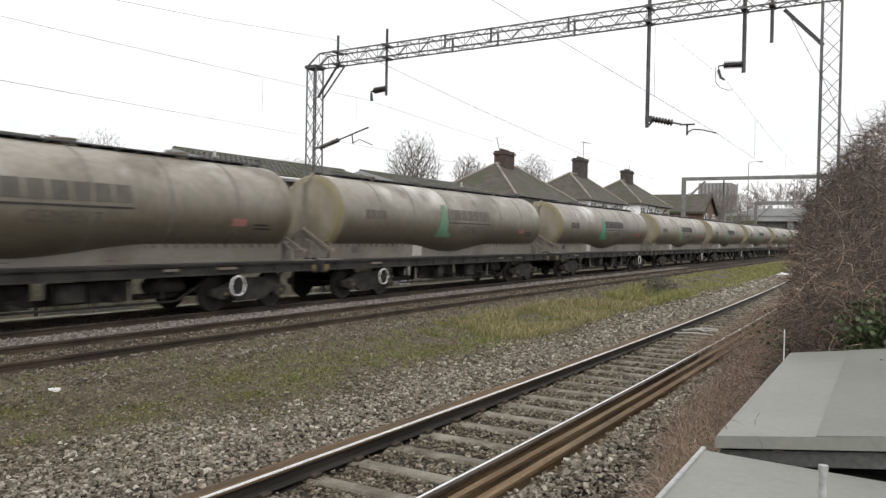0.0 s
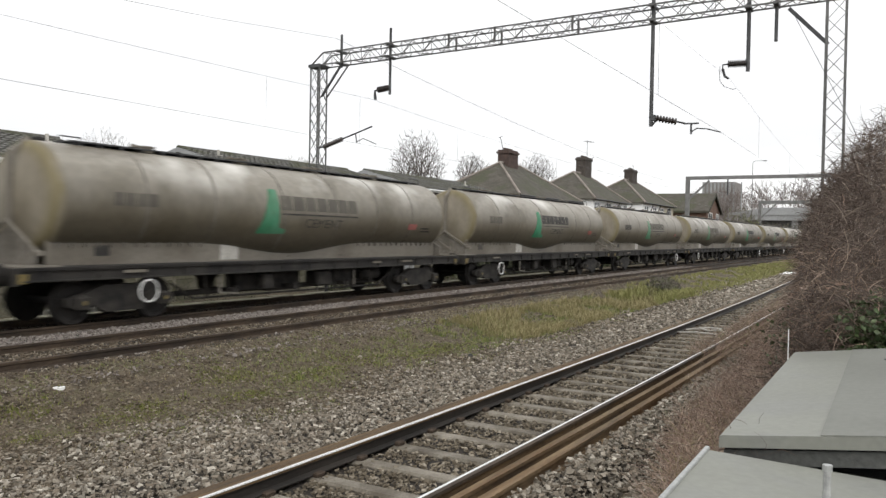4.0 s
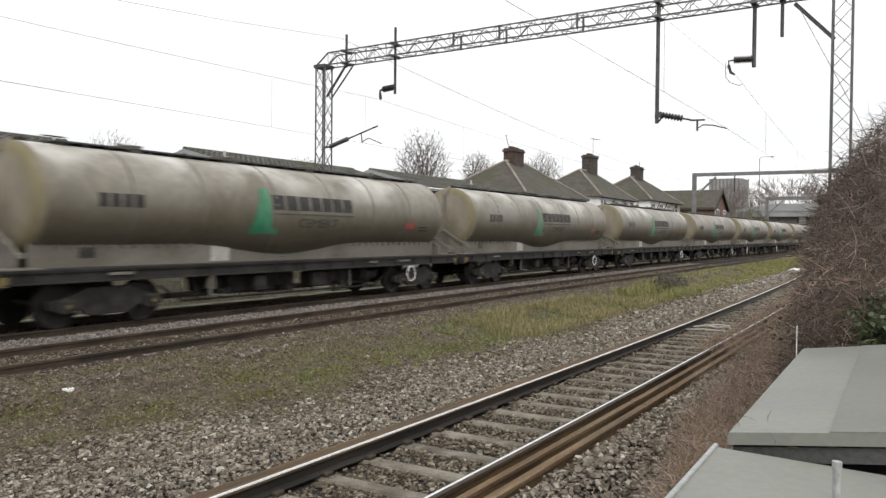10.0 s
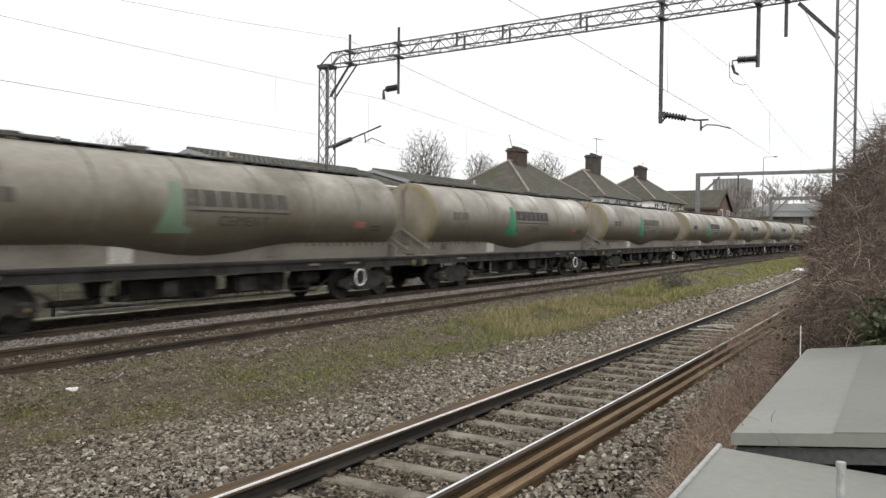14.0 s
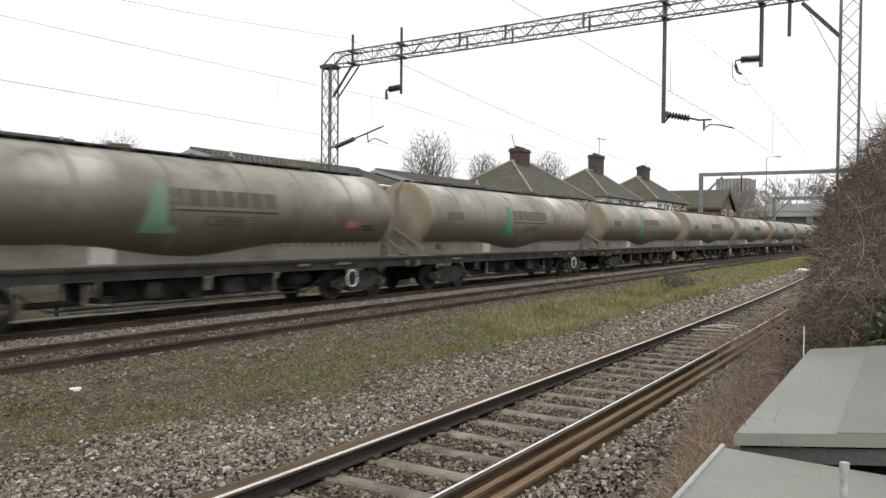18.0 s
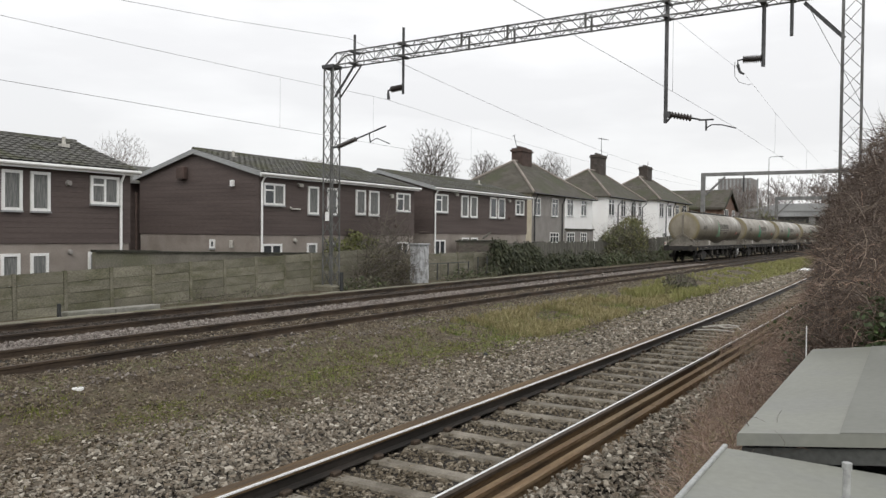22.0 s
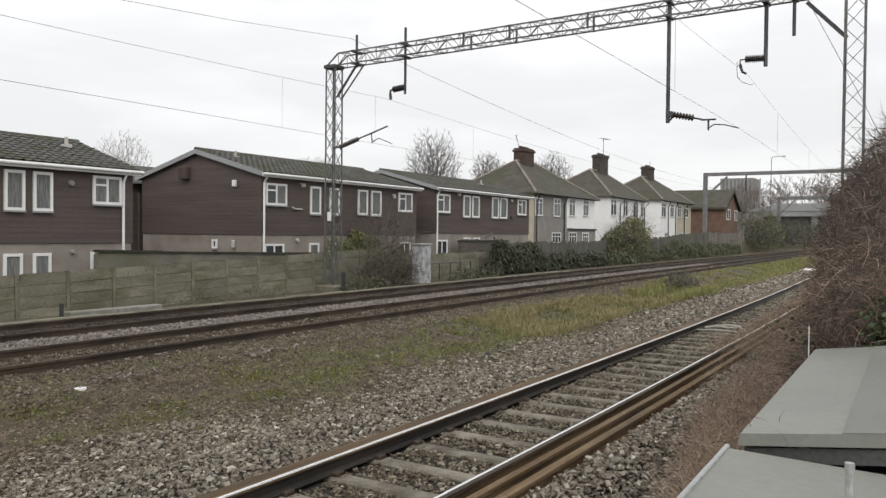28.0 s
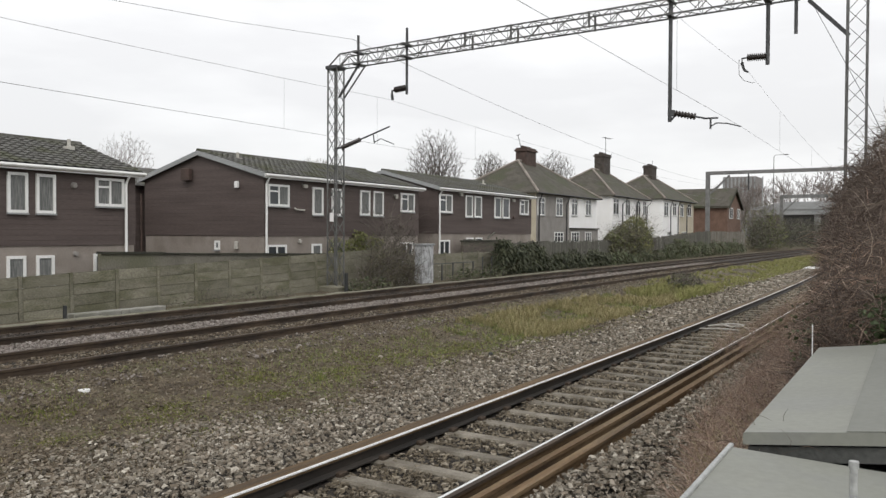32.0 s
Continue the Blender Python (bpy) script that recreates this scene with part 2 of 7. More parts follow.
M_IVY = island_mat("ivy_leaves", [(0.055, 0.08, 0.028), (0.11, 0.13, 0.052), (0.038, 0.056, 0.021), (0.15, 0.15, 0.085), (0.07, 0.093, 0.037), (0.13, 0.11, 0.07)], 0.6)
M_FRESHIVY = island_mat("fresh_ivy_leaves", [(0.05, 0.085, 0.025), (0.085, 0.125, 0.042), (0.032, 0.055, 0.017), (0.11, 0.14, 0.065)], 0.6)
M_YELBUSH = island_mat("yellow_green_leaves", [(0.20, 0.222, 0.07), (0.28, 0.29, 0.115), (0.115, 0.135, 0.045), (0.33, 0.32, 0.15), (0.155, 0.172, 0.06)], 0.7)
M_SHAGGY = island_mat("shaggy_green_leaves", [(0.10, 0.118, 0.046), (0.16, 0.172, 0.075), (0.062, 0.07, 0.03), (0.19, 0.182, 0.095), (0.12, 0.115, 0.058)], 0.8)
M_DULLBUSH = island_mat("dull_olive_leaves", [(0.085, 0.085, 0.04), (0.14, 0.13, 0.065), (0.055, 0.056, 0.028), (0.17, 0.15, 0.085), (0.11, 0.09, 0.055)], 0.8)
M_HEDGE = island_mat("dark_hedge_leaves", [(0.035, 0.045, 0.02), (0.085, 0.095, 0.045), (0.022, 0.03, 0.014), (0.13, 0.13, 0.08), (0.05, 0.062, 0.028), (0.03, 0.036, 0.018)], 0.7)
M_BUSH = island_mat("light_green_leaves", [(0.12, 0.155, 0.035), (0.20, 0.225, 0.06), (0.085, 0.11, 0.03), (0.23, 0.225, 0.09), (0.14, 0.13, 0.07)], 0.7)
M_CLAD = mat("dark_brown_cladding", (0.094, 0.071, 0.064), (0.120, 0.092, 0.083), 0.8, 0.75, 0, 14.0, 0.1, (0.4, 0.4, 6))
M_BRICK = mat("grey_brown_brickwork", (0.27, 0.235, 0.205), (0.34, 0.30, 0.265), 1.2, 0.9, 0, 30.0, 0.3, grain=0.25, c=(0.25, 0.215, 0.185), cscale=0.7)
M_BROWNBRICK = mat("weathered_brown_brick", (0.10, 0.082, 0.068), (0.165, 0.138, 0.115), 2.5, 0.9, 0, 25.0, 0.3, (1, 1, 3), 0.4, c=(0.12, 0.115, 0.085), cscale=1.2)
M_PALING = mat("pale_grey_palings", (0.17, 0.158, 0.13), (0.30, 0.28, 0.235), 2.5, 0.9, 0, 30.0, 0.2, (4, 4, 0.5), each=0.35)
M_PEELED = mat("peeling_white_paint", (0.40, 0.41, 0.42), (0.58, 0.59, 0.60), 4.0, 0.8, 0, 20.0, 0.2, (2, 2, 1), 0.25, c=(0.20, 0.20, 0.19), cscale=2.6, ragged=0.65)
M_ORANGE = mat("orange_brick", (0.15, 0.09, 0.064), (0.195, 0.122, 0.09), 1.5, 0.9, 0, 30.0, 0.2)
M_TILE = mat("mossy_concrete_tile", (0.085, 0.082, 0.074), (0.165, 0.162, 0.148), 5.0, 0.9, 0, 18.0, 0.5, grain=0.5, c=(0.095, 0.098, 0.062), cscale=0.8)
M_SLATE = mat("weathered_roof_slate", (0.074, 0.066, 0.052), (0.11, 0.10, 0.08), 1.4, 0.9, 0, 10.0, 0.3, grain=0.45, c=(0.075, 0.078, 0.045), cscale=0.5)
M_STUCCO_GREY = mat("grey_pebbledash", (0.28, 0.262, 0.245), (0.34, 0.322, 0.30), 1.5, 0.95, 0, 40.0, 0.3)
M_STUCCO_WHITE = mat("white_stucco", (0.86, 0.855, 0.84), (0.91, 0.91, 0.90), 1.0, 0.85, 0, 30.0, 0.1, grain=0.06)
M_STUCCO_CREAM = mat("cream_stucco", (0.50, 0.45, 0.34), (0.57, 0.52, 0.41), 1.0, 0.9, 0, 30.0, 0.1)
M_CHIMNEY = mat("sooty_red_brick", (0.066, 0.046, 0.039), (0.105, 0.070, 0.058), 2.5, 0.9, 0, 25.0, 0.3)
M_STACK = mat("soot_brown_brick", (0.055, 0.045, 0.038), (0.095, 0.08, 0.068), 2.5, 0.9, 0, 25.0, 0.3)
M_GLASS = glass_mat("window_glass", (0.05, 0.055, 0.06))
M_CURTAIN = mat("net_curtain", (0.13, 0.135, 0.13), (0.26, 0.265, 0.255), 6.0, 0.9, 0, 20.0, 0.0, (6, 6, 0.4))
M_CONCRETE = mat("mossy_concrete_panel", (0.222, 0.208, 0.156), (0.315, 0.298, 0.226), 1.6, 0.92, 0, 30.0, 0.3, (0.6, 1, 1.6), 0.45, c=(0.172, 0.168, 0.105), cscale=1.1, each=0.24, ragged=0.62)
M_BARESLAB = mat("grey_stained_slab", (0.26, 0.255, 0.225), (0.35, 0.342, 0.305), 3.0, 0.9, 0, 30.0, 0.3, c=(0.22, 0.217, 0.18), cscale=2.0)
M_FELT = mat("dark_mossy_felt_roof", (0.035, 0.035, 0.026), (0.065, 0.065, 0.045), 2.0, 0.95, 0, 25.0, 0.3)
M_GARAGE = mat("grey_green_wall", (0.16, 0.15, 0.12), (0.24, 0.225, 0.185), 1.2, 0.9, 0, 22.0, 0.3, (1, 1, 0.6), 0.3, c=(0.15, 0.148, 0.10), cscale=0.6)
M_CABINET = mat("grey_cabinet_paint", (0.197, 0.202, 0.175), (0.235, 0.24, 0.208), 0.8, 0.55, 0, 25.0, 0.05, grain=0.12, c=(0.215, 0.22, 0.198), cscale=2.2)
M_CABSHADE = mat("shade_toned_cabinet_paint", (0.168, 0.172, 0.151), (0.198, 0.203, 0.18), 0.9, 0.65, 0, 25.0, 0.05, grain=0.12)
M_CABRIM = mat("shade_toned_cabinet_rim", (0.075, 0.078, 0.072), (0.105, 0.108, 0.10), 2.0, 0.7)
# True black on posts and pipes; painted shade on cabinet bodies and bridge.
M_CABDARK = mat("near_black_and_painted_shade", (0.03, 0.032, 0.032), (0.05, 0.052, 0.052), 3.0, 0.7)
M_WOODFENCE = mat("grey_weathered_wood", (0.10, 0.097, 0.078), (0.165, 0.158, 0.132), 2.5, 0.9, 0, 30.0, 0.2, (4, 4, 0.5), each=0.3)
M_FARGREY = mat("far_concrete", (0.33, 0.34, 0.34), (0.42, 0.43, 0.43), 0.2, 0.9)
# Concrete tone lifted to paint the haze in front of the tower.
M_TOWER = mat("hazed_tower_concrete", (0.27, 0.255, 0.245), (0.33, 0.315, 0.305), 0.1, 0.9)



def ring_stain(m, tint, centre, inner, peak, outer):
    """An ochre tide mark round the axis of a dished end, uneven at its edges."""
    n, k = m.node_tree.nodes, m.node_tree.links
    bsdf = n["Principled BSDF"]
    old = bsdf.inputs["Base Color"].links[0].from_socket
    co, sub, flat, ln, nz, ad, rp, mx = (n.new("ShaderNode" + q) for q in ("TexCoord", "VectorMath", "VectorMath", "VectorMath", "TexNoise", "Math", "ValToRGB", "Mix"))
    sub.operation, flat.operation, ln.operation, ad.operation = "SUBTRACT", "MULTIPLY", "LENGTH", "MULTIPLY_ADD"
    sub.inputs[1].default_value, flat.inputs[1].default_value = (0, 0, centre), (0, 1, 1)
    k.new(co.outputs["Object"], sub.inputs[0])
    k.new(sub.outputs["Vector"], flat.inputs[0])
    k.new(flat.outputs["Vector"], ln.inputs[0])
    nz.inputs["Scale"].default_value = 1.6
    k.new(co.outputs["Object"], nz.inputs["Vector"])
    ad.inputs[1].default_value = 0.14
    k.new(nz.outputs["Fac"], ad.inputs[0])
    k.new(ln.outputs["Value"], ad.inputs[2])
    e = rp.color_ramp.elements
    e.new(0.5)
    for i, (p, v) in enumerate(((inner, 0.0), (peak, 0.75), (outer, 0.05))):
        e[i].position, e[i].color = (p + 0.07) / 1.5, (v, v, v, 1)
    sc = n.new("ShaderNodeMath")
    sc.operation = "MULTIPLY"
    sc.inputs[1].default_value = 1 / 1.5
    k.new(ad.outputs[0], sc.inputs[0])
    k.new(sc.outputs[0], rp.inputs["Fac"])
    mx.data_type = "RGBA"
    k.new(rp.outputs["Color"], mx.inputs[0])
    k.new(old, mx.inputs[6])
    mx.inputs[7].default_value = (*tint, 1)
    k.new(mx.outputs[2], bsdf.inputs["Base Color"])


def spilt_dust(m, tint, low, high):
    """Pale powder spilt over the crown, in a different place on each piece."""
    n, k = m.node_tree.nodes, m.node_tree.links
    bsdf = n["Principled BSDF"]
    old = bsdf.inputs["Base Color"].links[0].from_socket
    co, oi, ad, nz, rp, sep, mr, mu, mx = (n.new("ShaderNode" + q) for q in ("TexCoord", "ObjectInfo", "VectorMath", "TexNoise", "ValToRGB", "SeparateXYZ", "MapRange", "Math", "Mix"))
    ad.operation, mu.operation, mx.data_type = "MULTIPLY_ADD", "MULTIPLY", "RGBA"
    ad.inputs[1].default_value = (91.0, 17.0, 53.0)
    k.new(oi.outputs["Random"], ad.inputs[0])
    k.new(co.outputs["Object"], ad.inputs[2])
    nz.inputs["Scale"].default_value, nz.inputs["Detail"].default_value = 0.38, 5.0
    k.new(ad.outputs["Vector"], nz.inputs["Vector"])
    e = rp.color_ramp.elements
    e[0].position, e[0].color, e[1].position, e[1].color = 0.51, (0, 0, 0, 1), 0.65, (0.85, 0.85, 0.85, 1)
    k.new(nz.outputs["Fac"], rp.inputs["Fac"])
    k.new(co.outputs["Object"], sep.inputs["Vector"])
    mr.inputs["From Min"].default_value, mr.inputs["From Max"].default_value = low, high
    k.new(sep.outputs["Z"], mr.inputs["Value"])
    k.new(rp.outputs["Color"], mu.inputs[0])
    k.new(mr.outputs["Result"], mu.inputs[1])
    k.new(mu.outputs[0], mx.inputs[0])
    k.new(old, mx.inputs[6])
    mx.inputs[7].default_value = (*tint, 1)
    k.new(mx.outputs[2], bsdf.inputs["Base Color"])


def worn_away(m, tint, low, high):
    """Paint rubbed and dusted over, more on one piece than on another."""
    n, k = m.node_tree.nodes, m.node_tree.links
    bsdf = n["Principled BSDF"]
    old = bsdf.inputs["Base Color"].links[0].from_socket
    co, oi, nz, ad, mr, mx = (n.new("ShaderNode" + q) for q in ("TexCoord", "ObjectInfo", "TexNoise", "Math", "MapRange", "Mix"))
    ad.operation, mx.data_type = "ADD", "RGBA"
    nz.inputs["Scale"].default_value, nz.inputs["Detail"].default_value = 1.3, 5.0
    k.new(co.outputs["Object"], nz.inputs["Vector"])
    k.new(nz.outputs["Fac"], ad.inputs[0])
    k.new(oi.outputs["Random"], ad.inputs[1])
    mr.inputs["From Min"].default_value, mr.inputs["From Max"].default_value = 0.55, 1.5
    mr.inputs["To Min"].default_value, mr.inputs["To Max"].default_value = low, high
    k.new(ad.outputs[0], mr.inputs["Value"])
    k.new(mr.outputs["Result"], mx.inputs[0])
    k.new(old, mx.inputs[6])
    mx.inputs[7].default_value = (*tint, 1)
    k.new(mx.outputs[2], bsdf.inputs["Base Color"])


worn_away(M_GREEN, (0.22, 0.20, 0.16), 0.0, 0.62)
worn_away(M_LETTER, (0.22, 0.20, 0.16), -0.15, 0.42)
worn_away(M_RED, (0.30, 0.22, 0.19), 0.1, 0.6)
worn_away(M_INK, (0.20, 0.18, 0.145), -0.1, 0.3)
spilt_dust(M_TANK, (0.66, 0.645, 0.60), 2.75, 3.4)
ring_stain(M_DOME, (0.15, 0.122, 0.045), 2.555, 0.84, 1.10, 1.175)

# ---- building helpers ----
class Shape:
    """Collects faces for one mesh."""

    def __init__(self):
        self.v, self.f, self.smooth = [], [], False

    def add(self, verts, faces):
        o = len(self.v)
        self.v += [tuple(p) for p in verts]
        self.f += [tuple(i + o for i in q) for q in faces]
        return self

    def box(self, x0, x1, y0, y1, z0, z1, bev=0.0, m=None):
        """A box, with its upright and top edges chamfered by bev."""
        if bev:
            b = bev
            ring = [(x0 + b, y0), (x1 - b, y0), (x1, y0 + b), (x1, y1 - b), (x1 - b, y1), (x0 + b, y1), (x0, y1 - b), (x0, y0 + b)]
            cx, cy = (x0 + x1) / 2, (y0 + y1) / 2
            def inner(p):
                return (p[0] + (b if p[0] < cx else -b), p[1] + (b if p[1] < cy else -b))
            vs = [(*p, z0) for p in ring] + [(*p, z1 - b) for p in ring] + [(*inner(p), z1) for p in ring]
            fs = [tuple(range(7, -1, -1)), tuple(range(16, 24))]
            for lv in (0, 8):
                fs += [(lv + i, lv + (i + 1) % 8, lv + 8 + (i + 1) % 8, lv + 8 + i) for i in range(8)]
        else:
            vs = [(x, y, z) for z in (z0, z1) for x, y in ((x0, y0), (x1, y0), (x1, y1), (x0, y1))]
            fs = [(3, 2, 1, 0), (4, 5, 6, 7), (0, 1, 5, 4), (1, 2, 6, 5), (2, 3, 7, 6), (3, 0, 4, 7)]
        if m is not None:
            vs = [m @ Vector(p) for p in vs]
        return self.add(vs, fs)

    def tube(self, pts, r, n=6, r1=None, caps=True):
        """A round bar along points, tapering from r to r1."""
        pts = [Vector(p) for p in pts]
        r1 = r if r1 is None else r1
        vs, fs = [], []
        last = len(pts) - 1
        for i, p in enumerate(pts):
            d = (pts[min(i + 1, last)] - pts[max(i - 1, 0)]).normalized()
            u = d.cross(Vector((0, 0, 1)) if abs(d.z) < 0.95 else Vector((1, 0, 0))).normalized()
            w = d.cross(u)
            rr = r + (r1 - r) * i / last
            vs += [p + (u * math.cos(2 * math.pi * j / n) + w * math.sin(2 * math.pi * j / n)) * rr for j in range(n)]
        for i in range(last):
            fs += [(i * n + j, i * n + (j + 1) % n, (i + 1) * n + (j + 1) % n, (i + 1) * n + j) for j in range(n)]
        if caps:
            fs += [tuple(range(n - 1, -1, -1)), tuple(last * n + j for j in range(n))]
        return self.add(vs, fs)

    def bar(self, a, b, w, h=None):
        """A square bar from a to b."""
        a, b = Vector(a), Vector(b)
        d = (b - a).normalized()
        u = d.cross(Vector((0, 0, 1)) if abs(d.z) < 0.95 else Vector((1, 0, 0))).normalized()
        v = d.cross(u)
        h = h or w
        c = [u * (sx * w / 2) + v * (sy * h / 2) for sx, sy in ((-1, -1), (1, -1), (1, 1), (-1, 1))]
        return self.add([a + q for q in c] + [b + q for q in c], [(3, 2, 1, 0), (4, 5, 6, 7), (0, 1, 5, 4), (1, 2, 6, 5), (2, 3, 7, 6), (3, 0, 4, 7)])

    def slab(self, outline, axis, lo, hi):
        """An outline of 2D points drawn out along axis 0, 1 or 2."""
        n = len(outline)
        def put(p, t):
            q = list(p)
            q.insert(axis, t)
            return tuple(q)
        return self.add([put(p, lo) for p in outline] + [put(p, hi) for p in outline],
                        [tuple(range(n - 1, -1, -1)), tuple(range(n, 2 * n))] + [(i, (i + 1) % n, n + (i + 1) % n, n + i) for i in range(n)])

    def rings(self, rings, close=True, caps=True):
        """Loops of points joined one to the next."""
        n = len(rings[0])
        fs = []
        for i in range(len(rings) - 1):
            fs += [(i * n + j, i * n + (j + 1) % n, (i + 1) * n + (j + 1) % n, (i + 1) * n + j) for j in range(n if close else n - 1)]
        if caps:
            fs += [tuple(range(n - 1, -1, -1)), tuple((len(rings) - 1) * n + j for j in range(n))]
        return self.add([p for r in rings for p in r], fs)

    def torus(self, c, R, r, axis=1, n=24, k=6):
        vs, fs = [], []
        for i in range(n):
            a = 2 * math.pi * i / n
            for j in range(k):
                b = 2 * math.pi * j / k
                rad, off = R + r * math.cos(b), r * math.sin(b)
                q = [rad * math.cos(a), rad * math.sin(a)]
                q.insert(axis, off)
                vs.append(tuple(c[t] + q[t] for t in range(3)))
        for i in range(n):
            fs += [(i * k + j, i * k + (j + 1) % k, ((i + 1) % n) * k + (j + 1) % k, ((i + 1) % n) * k + j) for j in range(k)]
        return self.add(vs, fs)

    def mesh(self, name, material):
        me = bpy.data.meshes.new(name)
        me.from_pydata(self.v, [], self.f)
        me.materials.append(material)
        if self.smooth:
            me.polygons.foreach_set("use_smooth", [True] * len(me.polygons))
        bm = bmesh.new()
        bm.from_mesh(me)
        bmesh.ops.recalc_face_normals(bm, faces=bm.faces)
        bm.to_mesh(me)
        bm.free()
        if self.smooth:
            me.set_sharp_from_angle(angle=radians(40))
        return me


def part(name, shape, material, parent=None, label="", smooth=False):
    """One mesh object, under a thing or under a part."""
    shape.smooth = smooth
    ob = new(name, shape.mesh(name, material))
    ob.parent = parent
    return tagged(ob, label) if label else ob


def thing(name, m, label, category, group="", kind=""):
    """An empty base for a thing in parts."""
    ob = new(name)
    ob.matrix_basis = m
    ob.empty_display_size = 0.2
    return tagged(ob, label, category, group, kind)


def again(name, me, parent, m):
    """One more piece on a shared mesh."""
    ob = new(name, me)
    ob.parent = parent
    ob.matrix_basis = m
    return ob


def stuff(name, verts, faces, material, label, category, parent=None, smooth=False):
    """One mesh of many small pieces, from arrays."""
    me = bpy.data.meshes.new(name)
    me.from_pydata(verts.tolist() if hasattr(verts, "tolist") else verts, [], faces.tolist() if hasattr(faces, "tolist") else faces)
    me.materials.append(material)
    if smooth:
        me.polygons.foreach_set("use_smooth", [True] * len(me.polygons))
    ob = new(name, me)
    ob.parent = parent
    return tagged(ob, label, category if parent is None else "", "", "stuff")


# ---- the plan: tracks ----
Y_B, SEP, Y_A, BEND = 11.84, 3.324, 15.164, -0.0003


def y_far(x, c):
    """Line of a main track, whose centre lies at c beside the eye; straight behind, a slow bend ahead."""
    return c + (BEND / 2 * x * x if x > 0 else 0.0)


def y_near(x):
    return 4.193 - 0.0295 * x + 0.00055 * x * x


def steps(x0, x1, fine, far):
    """Stations along the track, closer near the eye."""
    out, x = [], x0
    while x < x1:
        out.append(x)
        x += fine if -8 < x < 45 else far
    return out + [x1]


def sweep(profile, line, z, xs):
    """A profile of (across, up) points carried along a line."""
    sh = Shape()
    rings = []
    for x in xs:
        s = (line(x + 0.05) - line(x - 0.05)) / 0.1
        n = math.hypot(1, s)
        rings.append([(x - s / n * a, line(x) + a / n, z + h) for a, h in profile])
    return sh.rings(rings)


RAIL_LOW = [(-0.07, -0.155), (0.07, -0.155), (0.07, -0.143), (0.012, -0.125), (0.012, -0.05), (0.036, -0.038), (0.036, -0.002), (-0.036, -0.002), (-0.036, -0.038), (-0.012, -0.05), (-0.012, -0.125), (-0.07, -0.143)]


def track(name, line, z, x0, x1, gap, near, label, shine, spread=1.25, plain=None):
    """A track: two rails, each with its worn running band, sleepers with their fastenings."""
    top = thing(name, Matrix.Identity(4), label, "railway track", "", "structure")
    xs = steps(x0, x1, 1.0, 6.0)
    for side in (-1, 1):
        low = [(side * 0.7525 + a, h) for a, h in RAIL_LOW]
        r = part("rail", sweep(low, line, z, xs), (M_OILY if side > 0 else M_RUST) if shine else plain or M_RAIL, top, "dark oily steel rail" if shine or plain else "rusty steel rail")
        if shine:
            part("head_top", sweep([(side * 0.7525 - 0.040, -0.03), (side * 0.7525 + 0.04, -0.03), (side * 0.7525 + 0.038, -0.0015), (side * 0.7525 + 0.01, -0.0015), (side * 0.7525 - 0.038, -0.0015)], line, z, xs), M_RUST if side > 0 else M_RAIL, r, "brown outer edge of the rail head")
            a0, a1 = (side * 0.7525 - side * 0.041, side * 0.7525 - side * 0.008)
            lo, hi = min(a0, a1), max(a0, a1)
            part("running_band", sweep([(lo, -0.012), (hi, -0.004), (hi - 0.004, 0.003), ((lo + hi) / 2, 0.004), (lo + 0.009, 0.002), (lo - 0.001, -0.006)], line, z, xs), M_SHINE, r, "bright worn band on the rail head")
    w = Shape().box(-0.097, 0.097, -spread, spread, -0.36, -0.165, 0.025)
    me = w.mesh("sleeper", M_SLEEPER)
    clip = Shape().box(-0.06, 0.06, -0.13, -0.06, -0.165, -0.12, 0.012).box(-0.06, 0.06, 0.06, 0.13, -0.165, -0.12, 0.012)
    cme = clip.mesh("rail_clip", M_RAIL)
    x, i = x0 + (0.27 if near else 0.2), 0
    while x < x1 and i < 300:
        s = (line(x + 0.05) - line(x - 0.05)) / 0.1
        m = Matrix.Translation((x, line(x), z)) @ Matrix.Rotation(math.atan(s) + random.uniform(-0.006, 0.006), 4, "Z")
        sl = again("sleeper", me, top, m)
        if near and -2 < x < 22:
            for side in (-1, 1):
                again("rail_clip", cme, sl, Matrix.Translation((0, side * 0.7525, 0)))
        x += gap
        i += 1
    return top


# ---- ground ----
def smoothstep(a, b, x):
    t = min(1.0, max(0.0, (x - a) / (b - a)))
    return t * t * (3 - 2 * t)


def ground_z(x, y):
    """Height of the bare ground."""
    xx = min(max(x, -60), 200)
    z = -0.50 + 0.355 * smoothstep(y_far(xx, Y_B) - 3.2, y_far(xx, Y_B) - 0.9, y) * (1 - smoothstep(y_far(xx, Y_A) + 1.2, y_far(xx, Y_A) + 3, y)) + 0.03 * noise.noise((x * 0.5, y * 0.5, 0)) + 0.015 * noise.noise((x * 2.1, y * 2.1, 3))
    ya = y_far(xx, Y_A)
    z += 0.16 * smoothstep(ya + 1.0, ya + 3.0, y) * (1 - smoothstep(ya + 5, ya + 6.5, y))
    z -= 0.35 * smoothstep(ya + 5, ya + 6.5, y)
    z += 1.1 * smoothstep(60, 95, x) * smoothstep(ya + 6, ya + 9, y)
    z -= 0.05 * smoothstep(y_far(xx, Y_B) - 0.7, y_far(xx, Y_B) + 0.1, y) * (1 - smoothstep(ya + 0.9, ya + 2, y))
    return z


